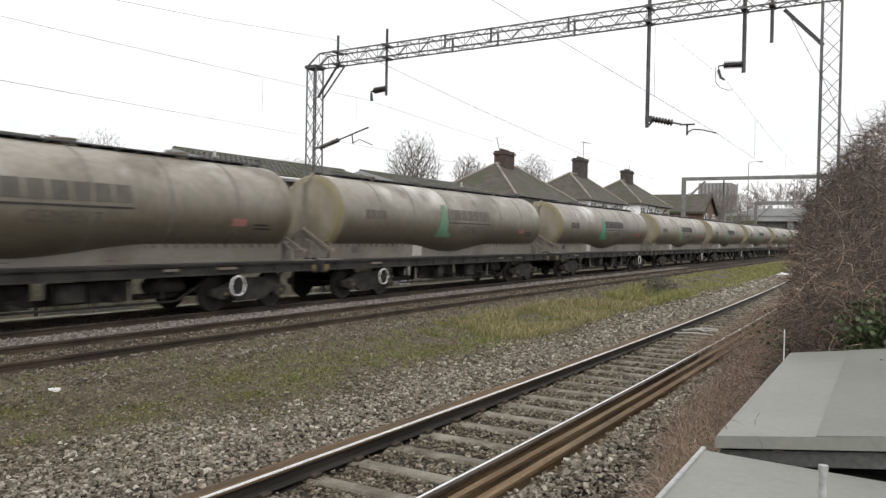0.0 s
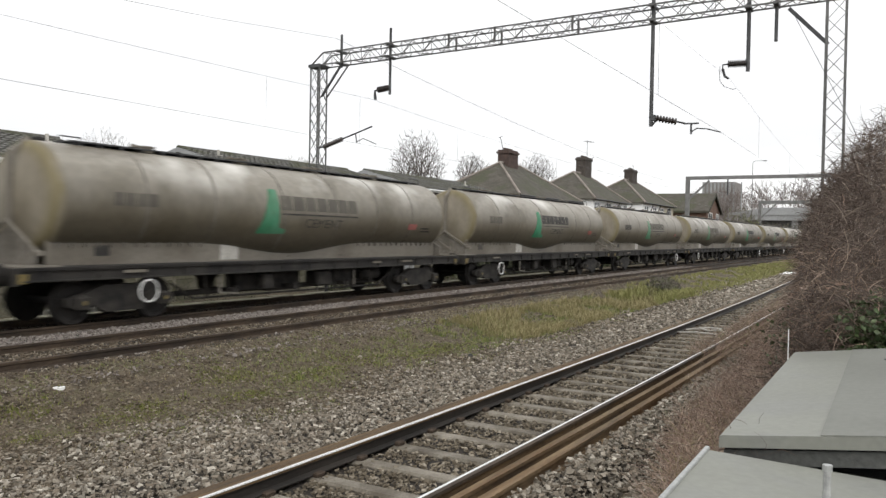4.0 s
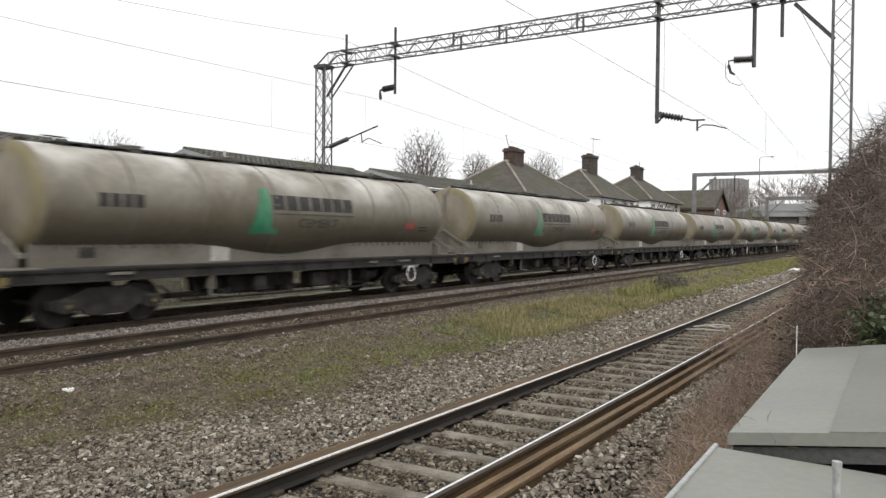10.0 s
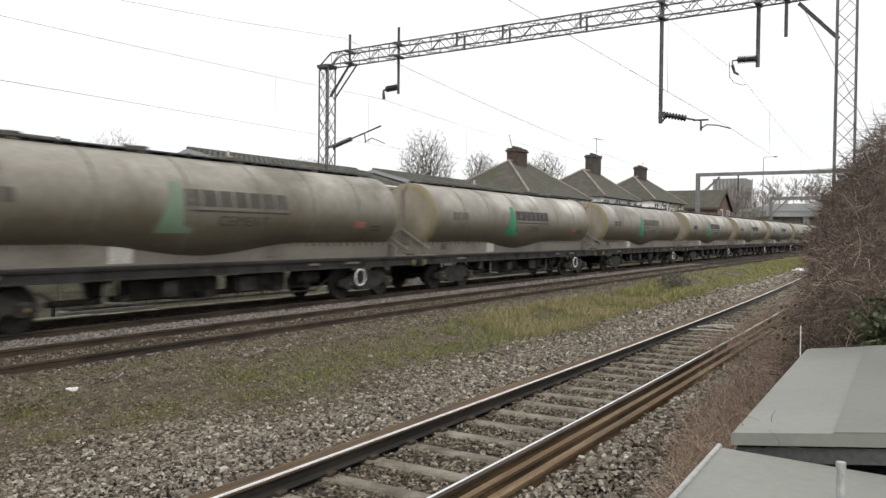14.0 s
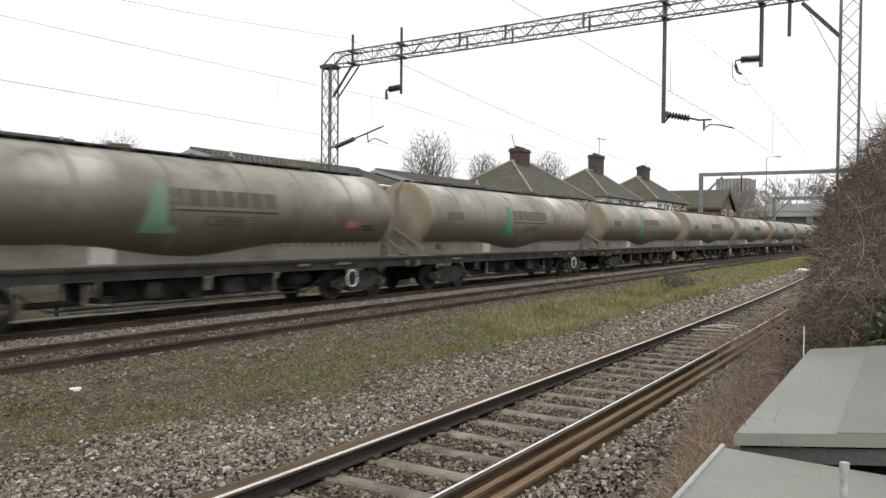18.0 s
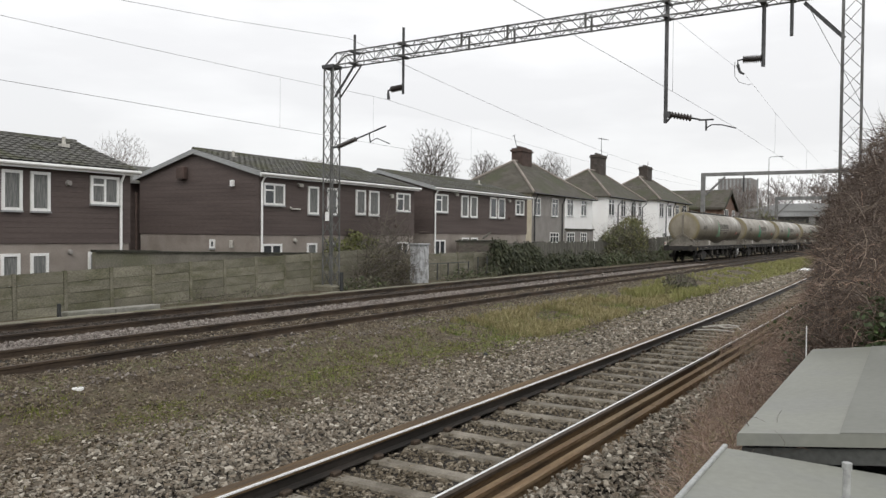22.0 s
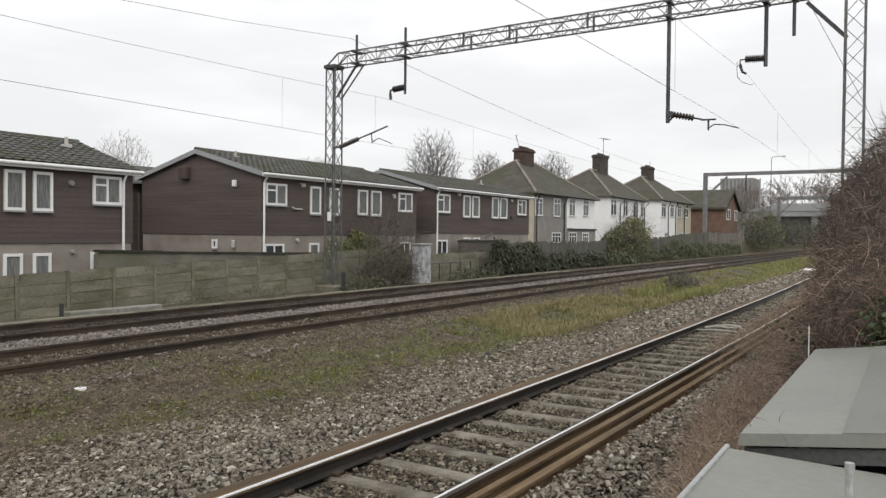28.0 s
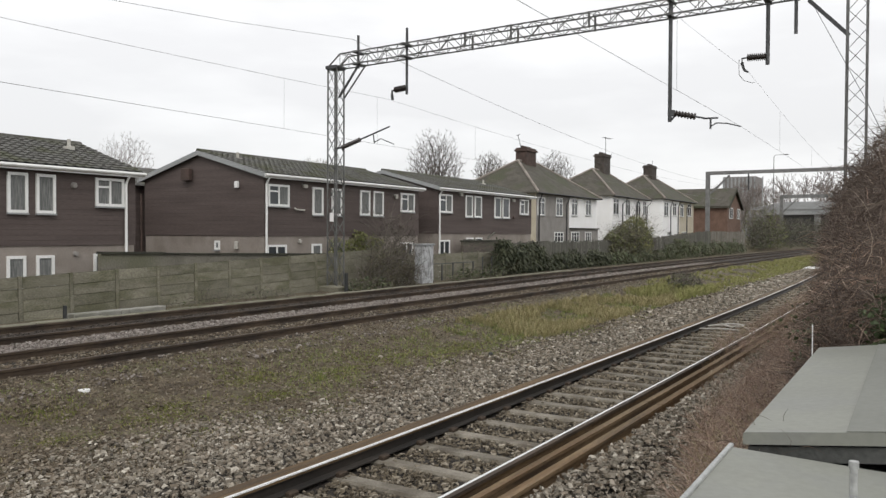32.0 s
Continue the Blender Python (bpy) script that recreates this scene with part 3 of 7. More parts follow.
gx = sorted({round(v, 2) for v in np.concatenate([np.arange(-6, 46, 0.45), np.arange(46, 130, 3.0), np.arange(-90, -6, 7), [-4000, -1500, -600, -250, -150, 150, 190, 260, 400, 700, 1300, 2500, 4500]])})
gy = sorted({round(v, 2) for v in np.concatenate([np.arange(-3, 24, 0.35), np.arange(24, 60, 3.0), np.arange(-40, -3, 5), [-4000, -1200, -400, -150, -80, 80, 120, 200, 400, 900, 2000, 4500]])})
gv = [(x, y, ground_z(x, y)) for x in gx for y in gy]
ny = len(gy)
gf = [(i * ny + j, (i + 1) * ny + j, (i + 1) * ny + j + 1, i * ny + j + 1) for i in range(len(gx) - 1) for j in range(ny - 1)]
ground_me = bpy.data.meshes.new("ground")
ground_me.from_pydata(gv, [], gf)
ground_me.materials.append(M_GROUND)
ground_me.polygons.foreach_set("use_smooth", [True] * len(gf))
tagged(new("ground", ground_me), "brown soil with moss, grit and thin grass beside the tracks", "ground", "", "structure")


def bed(name, line, z, half_l, half_r, foot, x0, x1, label):
    sh = Shape()
    rings = []
    for x in steps(x0, x1, 0.7, 5.0):
        s = (line(x + 0.05) - line(x - 0.05)) / 0.1
        row = []
        k = 22
        for i in range(k + 1):
            a = -half_r - foot + (half_r + half_l + 2 * foot) * i / k
            h = -0.005 if -half_r <= a <= half_l else -0.005 - 0.36 * min(1.0, ((-half_r - a) if a < -half_r else (a - half_l)) / foot)
            h += 0.012 * noise.noise((x * 1.7, a * 3.0, z * 9 + 5))
            row.append((x - s * a, line(x) + a, z + h))
        rings.append(row)
    sh.rings(rings, close=False, caps=False)
    ob = part(name, sh, M_BALLAST, None, "", True)
    return tagged(ob, label, "ballast bed", "", "structure")


bed("ballast_bed_near", y_near, -0.40, 2.3, 1.5, 0.9, -12, 90, "brown granite ballast bed under the near track")
bed("ballast_bed_far", lambda x: y_far(x, Y_B), -0.145, SEP + 1.5, 1.0, 0.6, -80, 420, "brown granite ballast bed under two main tracks")
track("near_track", y_near, -0.20, -10, 80, 0.68, True, "near track with polished rails on concrete sleepers", True, 1.12)
track("main_track_b", lambda x: y_far(x, Y_B), 0.0, -60, 400, 0.68, False, "main track with rusty rails deep in ballast", False)
track("main_track_a", lambda x: y_far(x, Y_A), 0.0, -60, 400, 0.68, False, "far main track that carries the wagons, black with oil", False, 1.25, M_RAIL)

# spare rails lie on the sleeper ends beside the near track
for off, wide, tall, lift, label in ((-0.925, 1.0, 0.95, -0.225, "rusty spare rail lying close along the near track"), (-1.10, 1.25, 1.05, -0.245, "orange-brown rusty spare rail on the sleeper ends")):
    for xa, xb in ((-8, 10.2), (10.22, 28.4), (28.42, 46.6), (46.62, 60)):
        spare = part("spare_rail", sweep([(p * wide + off, q * tall) for p, q in RAIL_LOW], y_near, lift, steps(xa, xb, 1.0, 6.0)), M_OLDRUST, None)
        tagged(spare, label, "rail", "spare rails")


flank = [(0.80, -0.155), (0.955, -0.155), (0.955, -0.03), (0.935, -0.008), (0.82, -0.004), (0.80, -0.02)]
for xa, xb in ((-8, 12.5), (12.52, 34.0), (34.02, 60)):
    guard = part("spare_rail", sweep(flank, y_near, -0.205, steps(xa, xb, 1.0, 6.0)), M_RUST, None)
    tagged(guard, "brown rusty rail laid against the polished rail", "rail", "spare rails")


# ---- ballast stones ----
BLOCK_V = np.array([(x, y, z) for z in (-1, 1) for x, y in ((-1, -1), (1, -1), (1, 1), (-1, 1))], float) * 0.68
BLOCK_F = np.array([(4, 5, 6), (4, 6, 7), (0, 1, 5), (0, 5, 4), (1, 2, 6), (1, 6, 5), (2, 3, 7), (2, 7, 6), (3, 0, 4), (3, 4, 7)])
rng = np.random.default_rng(7)


def scatter(name, xs, ys, zs, size, material, label, category, flat=0.7):
    """Broken stones: skewed blocks with chipped corners at the given places."""
    n = len(xs)
    v = np.repeat(BLOCK_V[None], n, 0) + rng.uniform(-0.42, 0.42, (n, 8, 3))
    v *= 1 - 0.55 * (rng.random((n, 8, 1)) < 0.22)
    v *= (size * rng.uniform(0.55, 1.3, n))[:, None, None] * np.stack([rng.uniform(0.85, 1.5, n), rng.uniform(0.65, 1.05, n), rng.uniform(0.5, 0.95, n) * flat / 0.7], 1)[:, None, :]
    a, b = rng.uniform(0, 2 * np.pi, n), rng.uniform(-0.9, 0.9, n)
    ca, sa, cb, sb = np.cos(a), np.sin(a), np.cos(b), np.sin(b)
    x, y, z = v[..., 0], v[..., 1], v[..., 2]
    y, z = y * cb[:, None] - z * sb[:, None], y * sb[:, None] + z * cb[:, None]
    x, y = x * ca[:, None] - y * sa[:, None], x * sa[:, None] + y * ca[:, None]
    v = np.stack([x + np.asarray(xs)[:, None], y + np.asarray(ys)[:, None], z + np.asarray(zs)[:, None]], -1).reshape(-1, 3)
    f = (BLOCK_F[None] + 8 * np.arange(n)[:, None, None]).reshape(-1, 3)
    return stuff(name, v, f, material, label, category)


yn = lambda x: 4.193 - 0.0295 * x + 0.00055 * x * x
yf = lambda x, c: c + np.where(x > 0, BEND / 2 * x * x, 0)


def near_stones():
    bands = [(-7.0, 2.0, 150, 0.04), (2.0, 7.0, 900, 0.0255), (7.0, 12.0, 800, 0.0265), (12.0, 20.0, 470, 0.0315), (20.0, 36.0, 170, 0.046), (36.0, 62.0, 55, 0.075)]
    X, Y, Z, S = [], [], [], []
    for x0, x1, dens, size in bands:
        n = int((x1 - x0) * 6.0 * dens)
        x = rng.uniform(x0, x1, n)
        a = rng.uniform(-2.7, 4.1, n)
        far_side = np.clip((a - 2.7 - 0.75 * np.clip((10 - x) / 4, 0, 1) - 0.5 * np.sin(x * 0.9) * np.sin(x * 0.37 + 1)) / 1.2, 0, 1)
        keep = rng.random(n) > far_side ** 0.5 * 0.985
        inside = (np.abs(a) < 1.25) & (np.abs(((x + 9.73 + 0.34) % 0.68) - 0.34) < 0.115)
        keep &= ~(inside & (a < 0.5) & (rng.random(n) < 0.97))
        keep &= ~((a > -1.20) & (a < -0.66))
        keep &= ~((a > 0.66) & (a < 0.97))
        x, a = x[keep], a[keep]
        h = np.where(a > 2.3, -0.36 * np.clip((a - 2.3) / 0.9, 0, 0.33), 0) + np.where(a < -1.5, -0.36 * np.clip((-1.5 - a) / 0.9, 0, 0.4), 0)
        h += np.where((np.abs(a) < 0.7), -0.004, 0) + np.where(a < -1.15, 0.085 * np.clip((2.1 + a) / 0.5, 0, 1), 0)
        X.append(x), Y.append(yn(x) + a), Z.append(np.maximum(-0.40 + h, np.array([ground_z(float(p), float(q)) for p, q in zip(x, yn(x) + a)])) + rng.uniform(-0.024, 0.038, len(x))), S.append(np.where(np.abs(a) < 0.7, 0.86, 1.0) * size)
    return (np.concatenate(q) for q in (X, Y, Z, S))


sx, sy, sz, ss = near_stones()
mid = np.abs(sy - yn(sx)) < 0.7
scatter("ballast_stones", sx[~mid], sy[~mid], sz[~mid], ss[~mid], M_STONE, "angular grey and brown granite ballast stones", "ballast")
scatter("track_stones", sx[mid], sy[mid], sz[mid], ss[mid], M_TRACKSTONE, "oily brown ballast stones between the near rails", "ballast")


def far_stones():
    X, Y, Z, S = [], [], [], []
    for x0, x1, dens, size in [(5, 16, 560, 0.026), (16, 30, 340, 0.031), (30, 60, 90, 0.05)]:
        n = int((x1 - x0) * 6.2 * dens)
        x = rng.uniform(x0, x1, n)
        a = rng.uniform(-1.9, 4.9, n)
        ok = np.ones(n, bool)
        for c in (-0.7525, 0.7525, SEP - 0.7525, SEP + 0.7525):
            ok &= np.abs(a - c) > 0.09
        on = (np.abs(a) < 0.68) | (np.abs(a - SEP) < 0.68)
        ok &= ~(on & (rng.random(n) < 0.35)) & ~((a < -0.8) & (rng.random(n) < np.where(a < -1.4, 0.9, 0.66)))
        x, a = x[ok], a[ok]
        h = np.where(a < -0.85, -0.36 * np.clip((-0.85 - a) / 0.5, 0, 0.2), 0)
        X.append(x), Y.append(yf(x, Y_B) + a), Z.append(-0.145 + h + rng.uniform(-0.01, 0.02, len(x))), S.append(np.full(len(x), size))
    return (np.concatenate(q) for q in (X, Y, Z, S))


sx, sy, sz, ss = far_stones()
between = (np.abs(sy - yf(sx, Y_B)) < 0.68) | (np.abs(sy - yf(sx, Y_A)) < 0.68)
oily = sy > yf(sx, Y_A) - 0.82
scatter("oily_track_stones", sx[oily], sy[oily], sz[oily], ss[oily] * 0.9, M_OILSTONE, "oil-blackened ballast stones along the far track", "ballast")
open_bed = ~between & ~oily
scatter("main_line_stones", sx[open_bed], sy[open_bed], sz[open_bed], ss[open_bed], M_FARSTONE, "pinkish grey ballast stones between the main tracks", "ballast")
between &= ~oily
scatter("main_track_stones", sx[between], sy[between], sz[between], ss[between] * 0.9, M_GRIT, "dirty brown ballast stones between the main rails", "ballast")
n_grit = 60000
gxs = 4 + 34 * rng.random(n_grit) ** 2.1
gys = rng.uniform(6.2, 11.1, n_grit)
scatter("soil_grit", gxs, gys, np.array([ground_z(float(a), float(b)) for a, b in zip(gxs, gys)]) + 0.003, rng.uniform(0.009, 0.027, n_grit), M_GRIT, "scattered grit and small stones on bare soil", "gravel")


# ---- grass ----
def blades(name, places, height, material, label, lean=0.5, width=0.006):
    """Tufts of thin bent blades."""
    V, Fc = [], []
    for x, y, k in places:
        z = ground_z(x, y) - 0.02
        for _ in range(k):
            a, r = random.uniform(0, 6.283), random.uniform(0, 0.11)
            bx, by = x + r * math.cos(a), y + r * math.sin(a)
            h = height * random.uniform(0.45, 1.25)
            b = random.uniform(0, 6.283)
            lx, ly = lean * h * math.cos(b) * random.random(), lean * h * math.sin(b) * random.random()
            w = width * (0.7 + 0.06 * max(0, x))
            px, py = -math.sin(b) * w, math.cos(b) * w
            o = len(V)
            V += [(bx - px, by - py, z), (bx + px, by + py, z), (bx + lx * 0.4 + px * 0.7, by + ly * 0.4 + py * 0.7, z + h * 0.6), (bx + lx * 0.4 - px * 0.7, by + ly * 0.4 - py * 0.7, z + h * 0.6), (bx + lx, by + ly, z + h)]
            Fc += [(o, o + 1, o + 2, o + 3), (o + 3, o + 2, o + 4)]
    return stuff(name, V, Fc, material, label, "grass")


def patchy(n, x0, x1, y0, y1, cut, seed, k, power=1.5):
    out = []
    while len(out) < n:
        x = x0 + (x1 - x0) * random.random() ** power
        y = random.uniform(y0, y1) + BEND / 2 * x * x
        if noise.noise((x * 0.45, y * 0.6, seed)) + 0.25 * noise.noise((x * 1.6, y * 1.6, seed)) > cut:
            out.append((x, y, random.randint(k // 2, k)))
    return out


blades("low_grass", patchy(3500, 4, 24, 6.8, 10.7, -0.02, 1.0, 12), 0.045, M_GRASS, "short green grass and moss on the soil strip", 0.9, 0.004)
spots = [(6.88, 8.6, 0.45), (8.74, 8.36, 0.5), (7.4, 8.9, 0.4), (5.6, 8.7, 0.35), (10.6, 8.6, 0.6), (12.4, 8.9, 0.8), (9.4, 9.3, 0.5), (6.0, 9.6, 0.4), (14.5, 8.4, 0.8)]
cushion = []
for mx_, my_, mr_ in spots:
    for _ in range(int(420 * mr_)):
        cushion.append((random.gauss(mx_, mr_ * 0.75), random.gauss(my_, mr_ * 0.4), random.randint(5, 12)))
blades("moss_cushions", cushion, 0.042, M_MOSS, "yellow-green moss in flat cushions on the soil", 1.3, 0.007)
blades("green_verge_grass", patchy(620, 9.5, 20.5, 7.4, 9.9, -0.2, 3.0, 11, 0.8), 0.085, M_GRASS, "short green grass patch on the verge", 0.9, 0.004)
blades("straw_grass", patchy(1500, 17, 31, 7.5, 10.0, -0.12, 2.0, 17, 1.0), 0.21, M_STRAW, "tall dry straw-coloured grass between the tracks", 0.9, 0.0034)
blades("straw_undergrowth", patchy(900, 16, 36, 7.5, 10.0, -0.1, 5.0, 15, 1.0), 0.12, M_GRASS, "thin green grass among the straw", 0.9, 0.004)
blades("rough_grass", patchy(520, 29.5, 35.5, 7.6, 9.7, -0.3, 3.5, 17, 1.0), 0.30, M_LUSH, "fresh green rough grass clumps between the tracks", 0.8, 0.0036)
blades("far_verge_grass", patchy(2700, 34, 100, 7.4, 10.6, -0.22, 6.0, 15, 0.9), 0.17, M_LUSH, "yellow-green rough grass along the verge ahead", 0.8, 0.0042)
blades("sparse_grass", patchy(900, 4, 22, 6.2, 10.8, -0.4, 4.0, 7), 0.055, M_STRAW, "sparse dry grass on gritty soil", 0.9, 0.004)
tuft = [(10.12, 8.52, 46), (10.25, 8.56, 30), (8.1, 8.9, 8), (12.2, 8.3, 12), (5.6, 9.4, 8)]
blades("grass_tuft", tuft, 0.13, M_GRASS, "bright green grass tuft on the soil", 0.6, 0.005)


# ---- tank wagons ----
WAGON_PITCH = 17.3


def tank_ring(x, n=40, grow=0.0):
    t = max(0.0, 1 - abs(x + 0.3) / 3.3)
    r = 1.165 + 0.125 * (t * t * (3 - 2 * t)) + grow
    c = 3.72 + grow - r
    return [(x, r * math.sin(2 * math.pi * i / n), c + r * math.cos(2 * math.pi * i / n)) for i in range(n)]


def build_wagon():
    w = thing("cement_tank_wagon", Matrix.Identity(4), "grimy grey-beige bogie cement tank wagon on the far track", "tank wagon", "wagons of the train")
    xs = [-7.3, -7.26] + [-7 + 0.5 * i for i in range(29)] + [7.26, 7.3]
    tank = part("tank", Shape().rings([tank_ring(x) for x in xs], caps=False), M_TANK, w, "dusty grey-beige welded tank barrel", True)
    for x in (-5.35, -3.4, -1.1, 1.2, 3.3, 5.35):
        part("weld_band", Shape().rings([tank_ring(x - 0.035, 40, 0.0), tank_ring(x - 0.02, 40, 0.008), tank_ring(x + 0.02, 40, 0.008), tank_ring(x + 0.035, 40, 0.0)], caps=False), M_WELD, tank, "", True)
    for s in (-1, 1):
        prof = [(0.24 * math.sin(q), 1.165 - 0.24 + 0.24 * math.cos(q)) for q in (0, 0.25, 0.5, 0.75, 1.0, 1.2)] + [(0.29, 0.75), (0.36, 0.5), (0.40, 0.25), (0.41, 0.02)]
        ring = lambda d, r: [(s * (7.3 + d), r * math.sin(2 * math.pi * j / 40), 2.555 + r * math.cos(2 * math.pi * j / 40)) for j in range(40)]
        dome = part("tank_end", Shape().rings([ring(d, r) for d, r in prof], caps=True), M_DOME, w, "dished tank end with brown stains", True)
        part("end_rib", Shape().box(s * 7.74 - 0.05, s * 7.74 + 0.05, -0.05, 0.05, 2.05, 3.45).bar((s * 7.72, 0, 3.43), (s * 7.35, 0, 3.75), 0.09), M_SKIRT, w, "upright steel rib on the tank end")
        legs = Shape()
        for t in (-1, 1):
            legs.bar((s * 7.80, 0, 2.1), (s * 7.86, t * 1.08, 1.50), 0.07, 0.055).box(min(s * 7.78, s * 7.94), max(s * 7.78, s * 7.94), t * 1.1 - 0.12, t * 1.1 + 0.12, 1.42, 1.52, 0.02)
        part("end_brace", legs, M_SKIRT, w, "inverted V brace below the tank end")
        part("end_plate", Shape().slab([(0, 1.98), (-0.86, 1.5), (-0.86, 1.2), (0.86, 1.2), (0.86, 1.5)], 0, s * 7.7, s * 7.76), M_WELD, w)
        part("saddle", Shape().slab([(-0.7, 1.2), (0.7, 1.2), (0.7, 1.66), (0, 1.45), (-0.7, 1.66)], 0, s * 6.9 - 0.04, s * 6.9 + 0.04), M_SKIRT, w)
        part("headstock", Shape().box(min(s * 8.2, s * 8.36), max(s * 8.2, s * 8.36), -1.22, 1.22, 0.86, 1.2, 0.02), M_FRAME, w)
        part("end_deck", Shape().box(min(s * 7.4, s * 8.34), max(s * 7.4, s * 8.34), -1.2, 1.2, 1.2, 1.225), M_SKIRT, w)
        for t in (-1, 1):
            b = Shape().tube([(s * 8.36, t * 0.87, 1.05), (s * 8.50, t * 0.87, 1.05)], 0.13, 14).tube([(s * 8.48, t * 0.87, 1.05), (s * 8.60, t * 0.87, 1.05)], 0.085, 12).tube([(s * 8.58, t * 0.87, 1.05), (s * 8.645, t * 0.87, 1.05)], 0.225, 18)
            part("buffer", b, M_BOGIE, w, "sprung buffer with round head", True)
            part("end_post", Shape().tube([(s * 8.2, t * 1.12, 1.2), (s * 8.2, t * 1.12, 1.75), (s * 8.0, t * 1.12, 1.78), (s * 7.98, t * 1.12, 1.5)], 0.016, 6), M_SKIRT, w, "bent grab rail")
            part("corner_plate", Shape().box(min(s * 8.12, s * 8.3), max(s * 8.12, s * 8.3), t * 1.235 - 0.012, t * 1.235 + 0.012, 0.9, 1.08), M_YELLOW, w, "faded yellow corner plate")
        part("coupling", Shape().box(min(s * 8.3, s * 8.64), max(s * 8.3, s * 8.64), -0.06, 0.06, 0.85, 1.0), M_FRAME, w)
        part("air_hose", Shape().tube([(s * 8.34, 0.3, 0.9), (s * 8.55, 0.32, 0.62), (s * 8.64, 0.3, 0.8)], 0.025, 6), M_FRAME, w)
    for t in (-1, 1):
        part("skirt_plate", Shape().box(-7.45, 7.45, t * 0.72 - 0.01, t * 0.72 + 0.01, 1.19, 1.78), M_SKIRT, w, "pale dusty side plate below the tank")
        tabs = Shape()
        for i in range(40):
            x = -7.2 + 0.31 * i + (0.0 if i < 14 else 2.3)
            if abs(x + 0.3) > 2.9 and x < 7.3:
                tabs.box(x - 0.02, x + 0.02, t * 0.745 - 0.02, t * 0.745 + 0.02, 1.56, 1.72)
        tagged(part("skirt_tabs", tabs, M_WELD, w), "", "", "", "stuff")
        part("deck_edge", Shape().box(-8.2, 8.2, min(t * 0.74, t * 1.27), max(t * 0.74, t * 1.27), 1.17, 1.2), M_FRAME, w)
        sb = Shape().box(-8.2, 8.2, t * 1.2 - 0.012, t * 1.2 + 0.012, 0.93, 1.17).box(-8.2, 8.2, min(t * 1.13, t * 1.26), max(t * 1.13, t * 1.26), 1.135, 1.165).box(-8.2, 8.2, min(t * 1.13, t * 1.26), max(t * 1.13, t * 1.26), 0.92, 0.95)
        for i in range(15):
            x = -7.7 + 1.1 * i
            sb.box(x - 0.015, x + 0.015, min(t * 1.2, t * 1.25), max(t * 1.2, t * 1.25), 0.95, 1.14)
        part("solebar", sb, M_FRAME, w, "dark steel side beam")
        part("data_panel", Shape().box(-2.84, -2.24, t * 0.735 - 0.004, t * 0.735 + 0.004, 1.24, 1.62), M_PANEL, w, "blank dusty white data panel")
        part("dark_panel", Shape().box(-6.35, -6.0, t * 0.735 - 0.004, t * 0.735 + 0.004, 1.38, 1.60), M_LETTER, w, "dark inspection panel")
        for xa, xb in ((-6.0, -5.45), (3.0, 3.4), (4.6, 5.2)):
            part("marking_plate", Shape().box(xa, xb, min(t * 1.213, t * 1.262), max(t * 1.213, t * 1.262), 1.04, 1.10), M_SKIRT, w, "small dusty marking plate")
        # painted shapes follow the round of the barrel
        def on_tank(x, z, lift=0.006):
            q = max(0.0, 1 - abs(x + 0.3) / 3.3)
            r = 1.165 + 0.125 * (q * q * (3 - 2 * q))
            c = 3.72 - r
            h = max(-1.0, min(1.0, (z - c) / r))
            return (x, t * (r + lift) * math.cos(math.asin(h)), c + (r + lift) * h)

        def painted(outline_rows, sh=None):
            sh = sh or Shape()
            fine_rows = [outline_rows[0]]
            for p, q in zip(outline_rows, outline_rows[1:]):
                m = max(1, math.ceil(abs(q[2] - p[2]) / 0.06))
                fine_rows += [tuple(p[e] + (q[e] - p[e]) * i / m for e in range(3)) for i in range(1, m + 1)]
            outline_rows = fine_rows
            cols = max(2, math.ceil(max(b - a for a, b, _ in outline_rows) / 0.2))
            rows = [[on_tank(a + (b - a) * i / cols, z) for i in range(cols + 1)] for a, b, z in outline_rows]
            back = [[on_tank(a + (b - a) * i / cols, z, -0.004) for i in range(cols + 1)] for a, b, z in outline_rows]
            return sh.rings([r + s[::-1] for r, s in zip(rows, back)])

        f = t  # reading direction turns with the side
        def span(a, b):
            return (a, b) if f < 0 else (-0.6 - b, -0.6 - a)

        em = painted([(*span(-1.48 - lo_, -1.48 + hi_), z) for z, lo_, hi_ in ((1.90, 0.50, 0.46), (2.02, 0.47, 0.46), (2.06, 0.44, 0.22), (2.3, 0.36, 0.19), (2.6, 0.27, 0.17), (2.85, 0.18, 0.16), (3.05, 0.12, 0.15))])
        part("emblem", em, M_GREEN, w, "green flared tower shape painted on the tank", True)
        let = Shape()
        for i in range(7):
            a = -1.23 + 0.50 * i
            painted([(*span(a, a + 0.42), z) for z in (2.52, 2.90)], let)
        part("lettering", let, M_LETTER, w, "row of faded dark letter-sized bars", True)
        part("rule_line", painted([(*span(-1.18, 2.25), z) for z in (2.395, 2.44)]), M_LETTER, w)
        txt = bpy.data.curves.new("word", "FONT")
        txt.body, txt.size, txt.align_x = "CEMENT", 0.34, "CENTER"
        tob = bpy.data.objects.new("word", txt)
        tme = bpy.data.meshes.new_from_object(tob)
        bpy.data.objects.remove(tob)
        bm = bmesh.new()
        bm.from_mesh(tme)
        bmesh.ops.triangulate(bm, faces=bm.faces)
        for v in bm.verts:
            lx = v.co.x * 1.35
            v.co = on_tank(0.6 + lx if t < 0 else -1.2 - lx, 2.08 + v.co.y, 0.008)
        bm.to_mesh(tme)
        bm.free()
        tme.materials.append(M_INK)
        wob = new("word", tme)
        wob.parent = w
        mk = Shape()
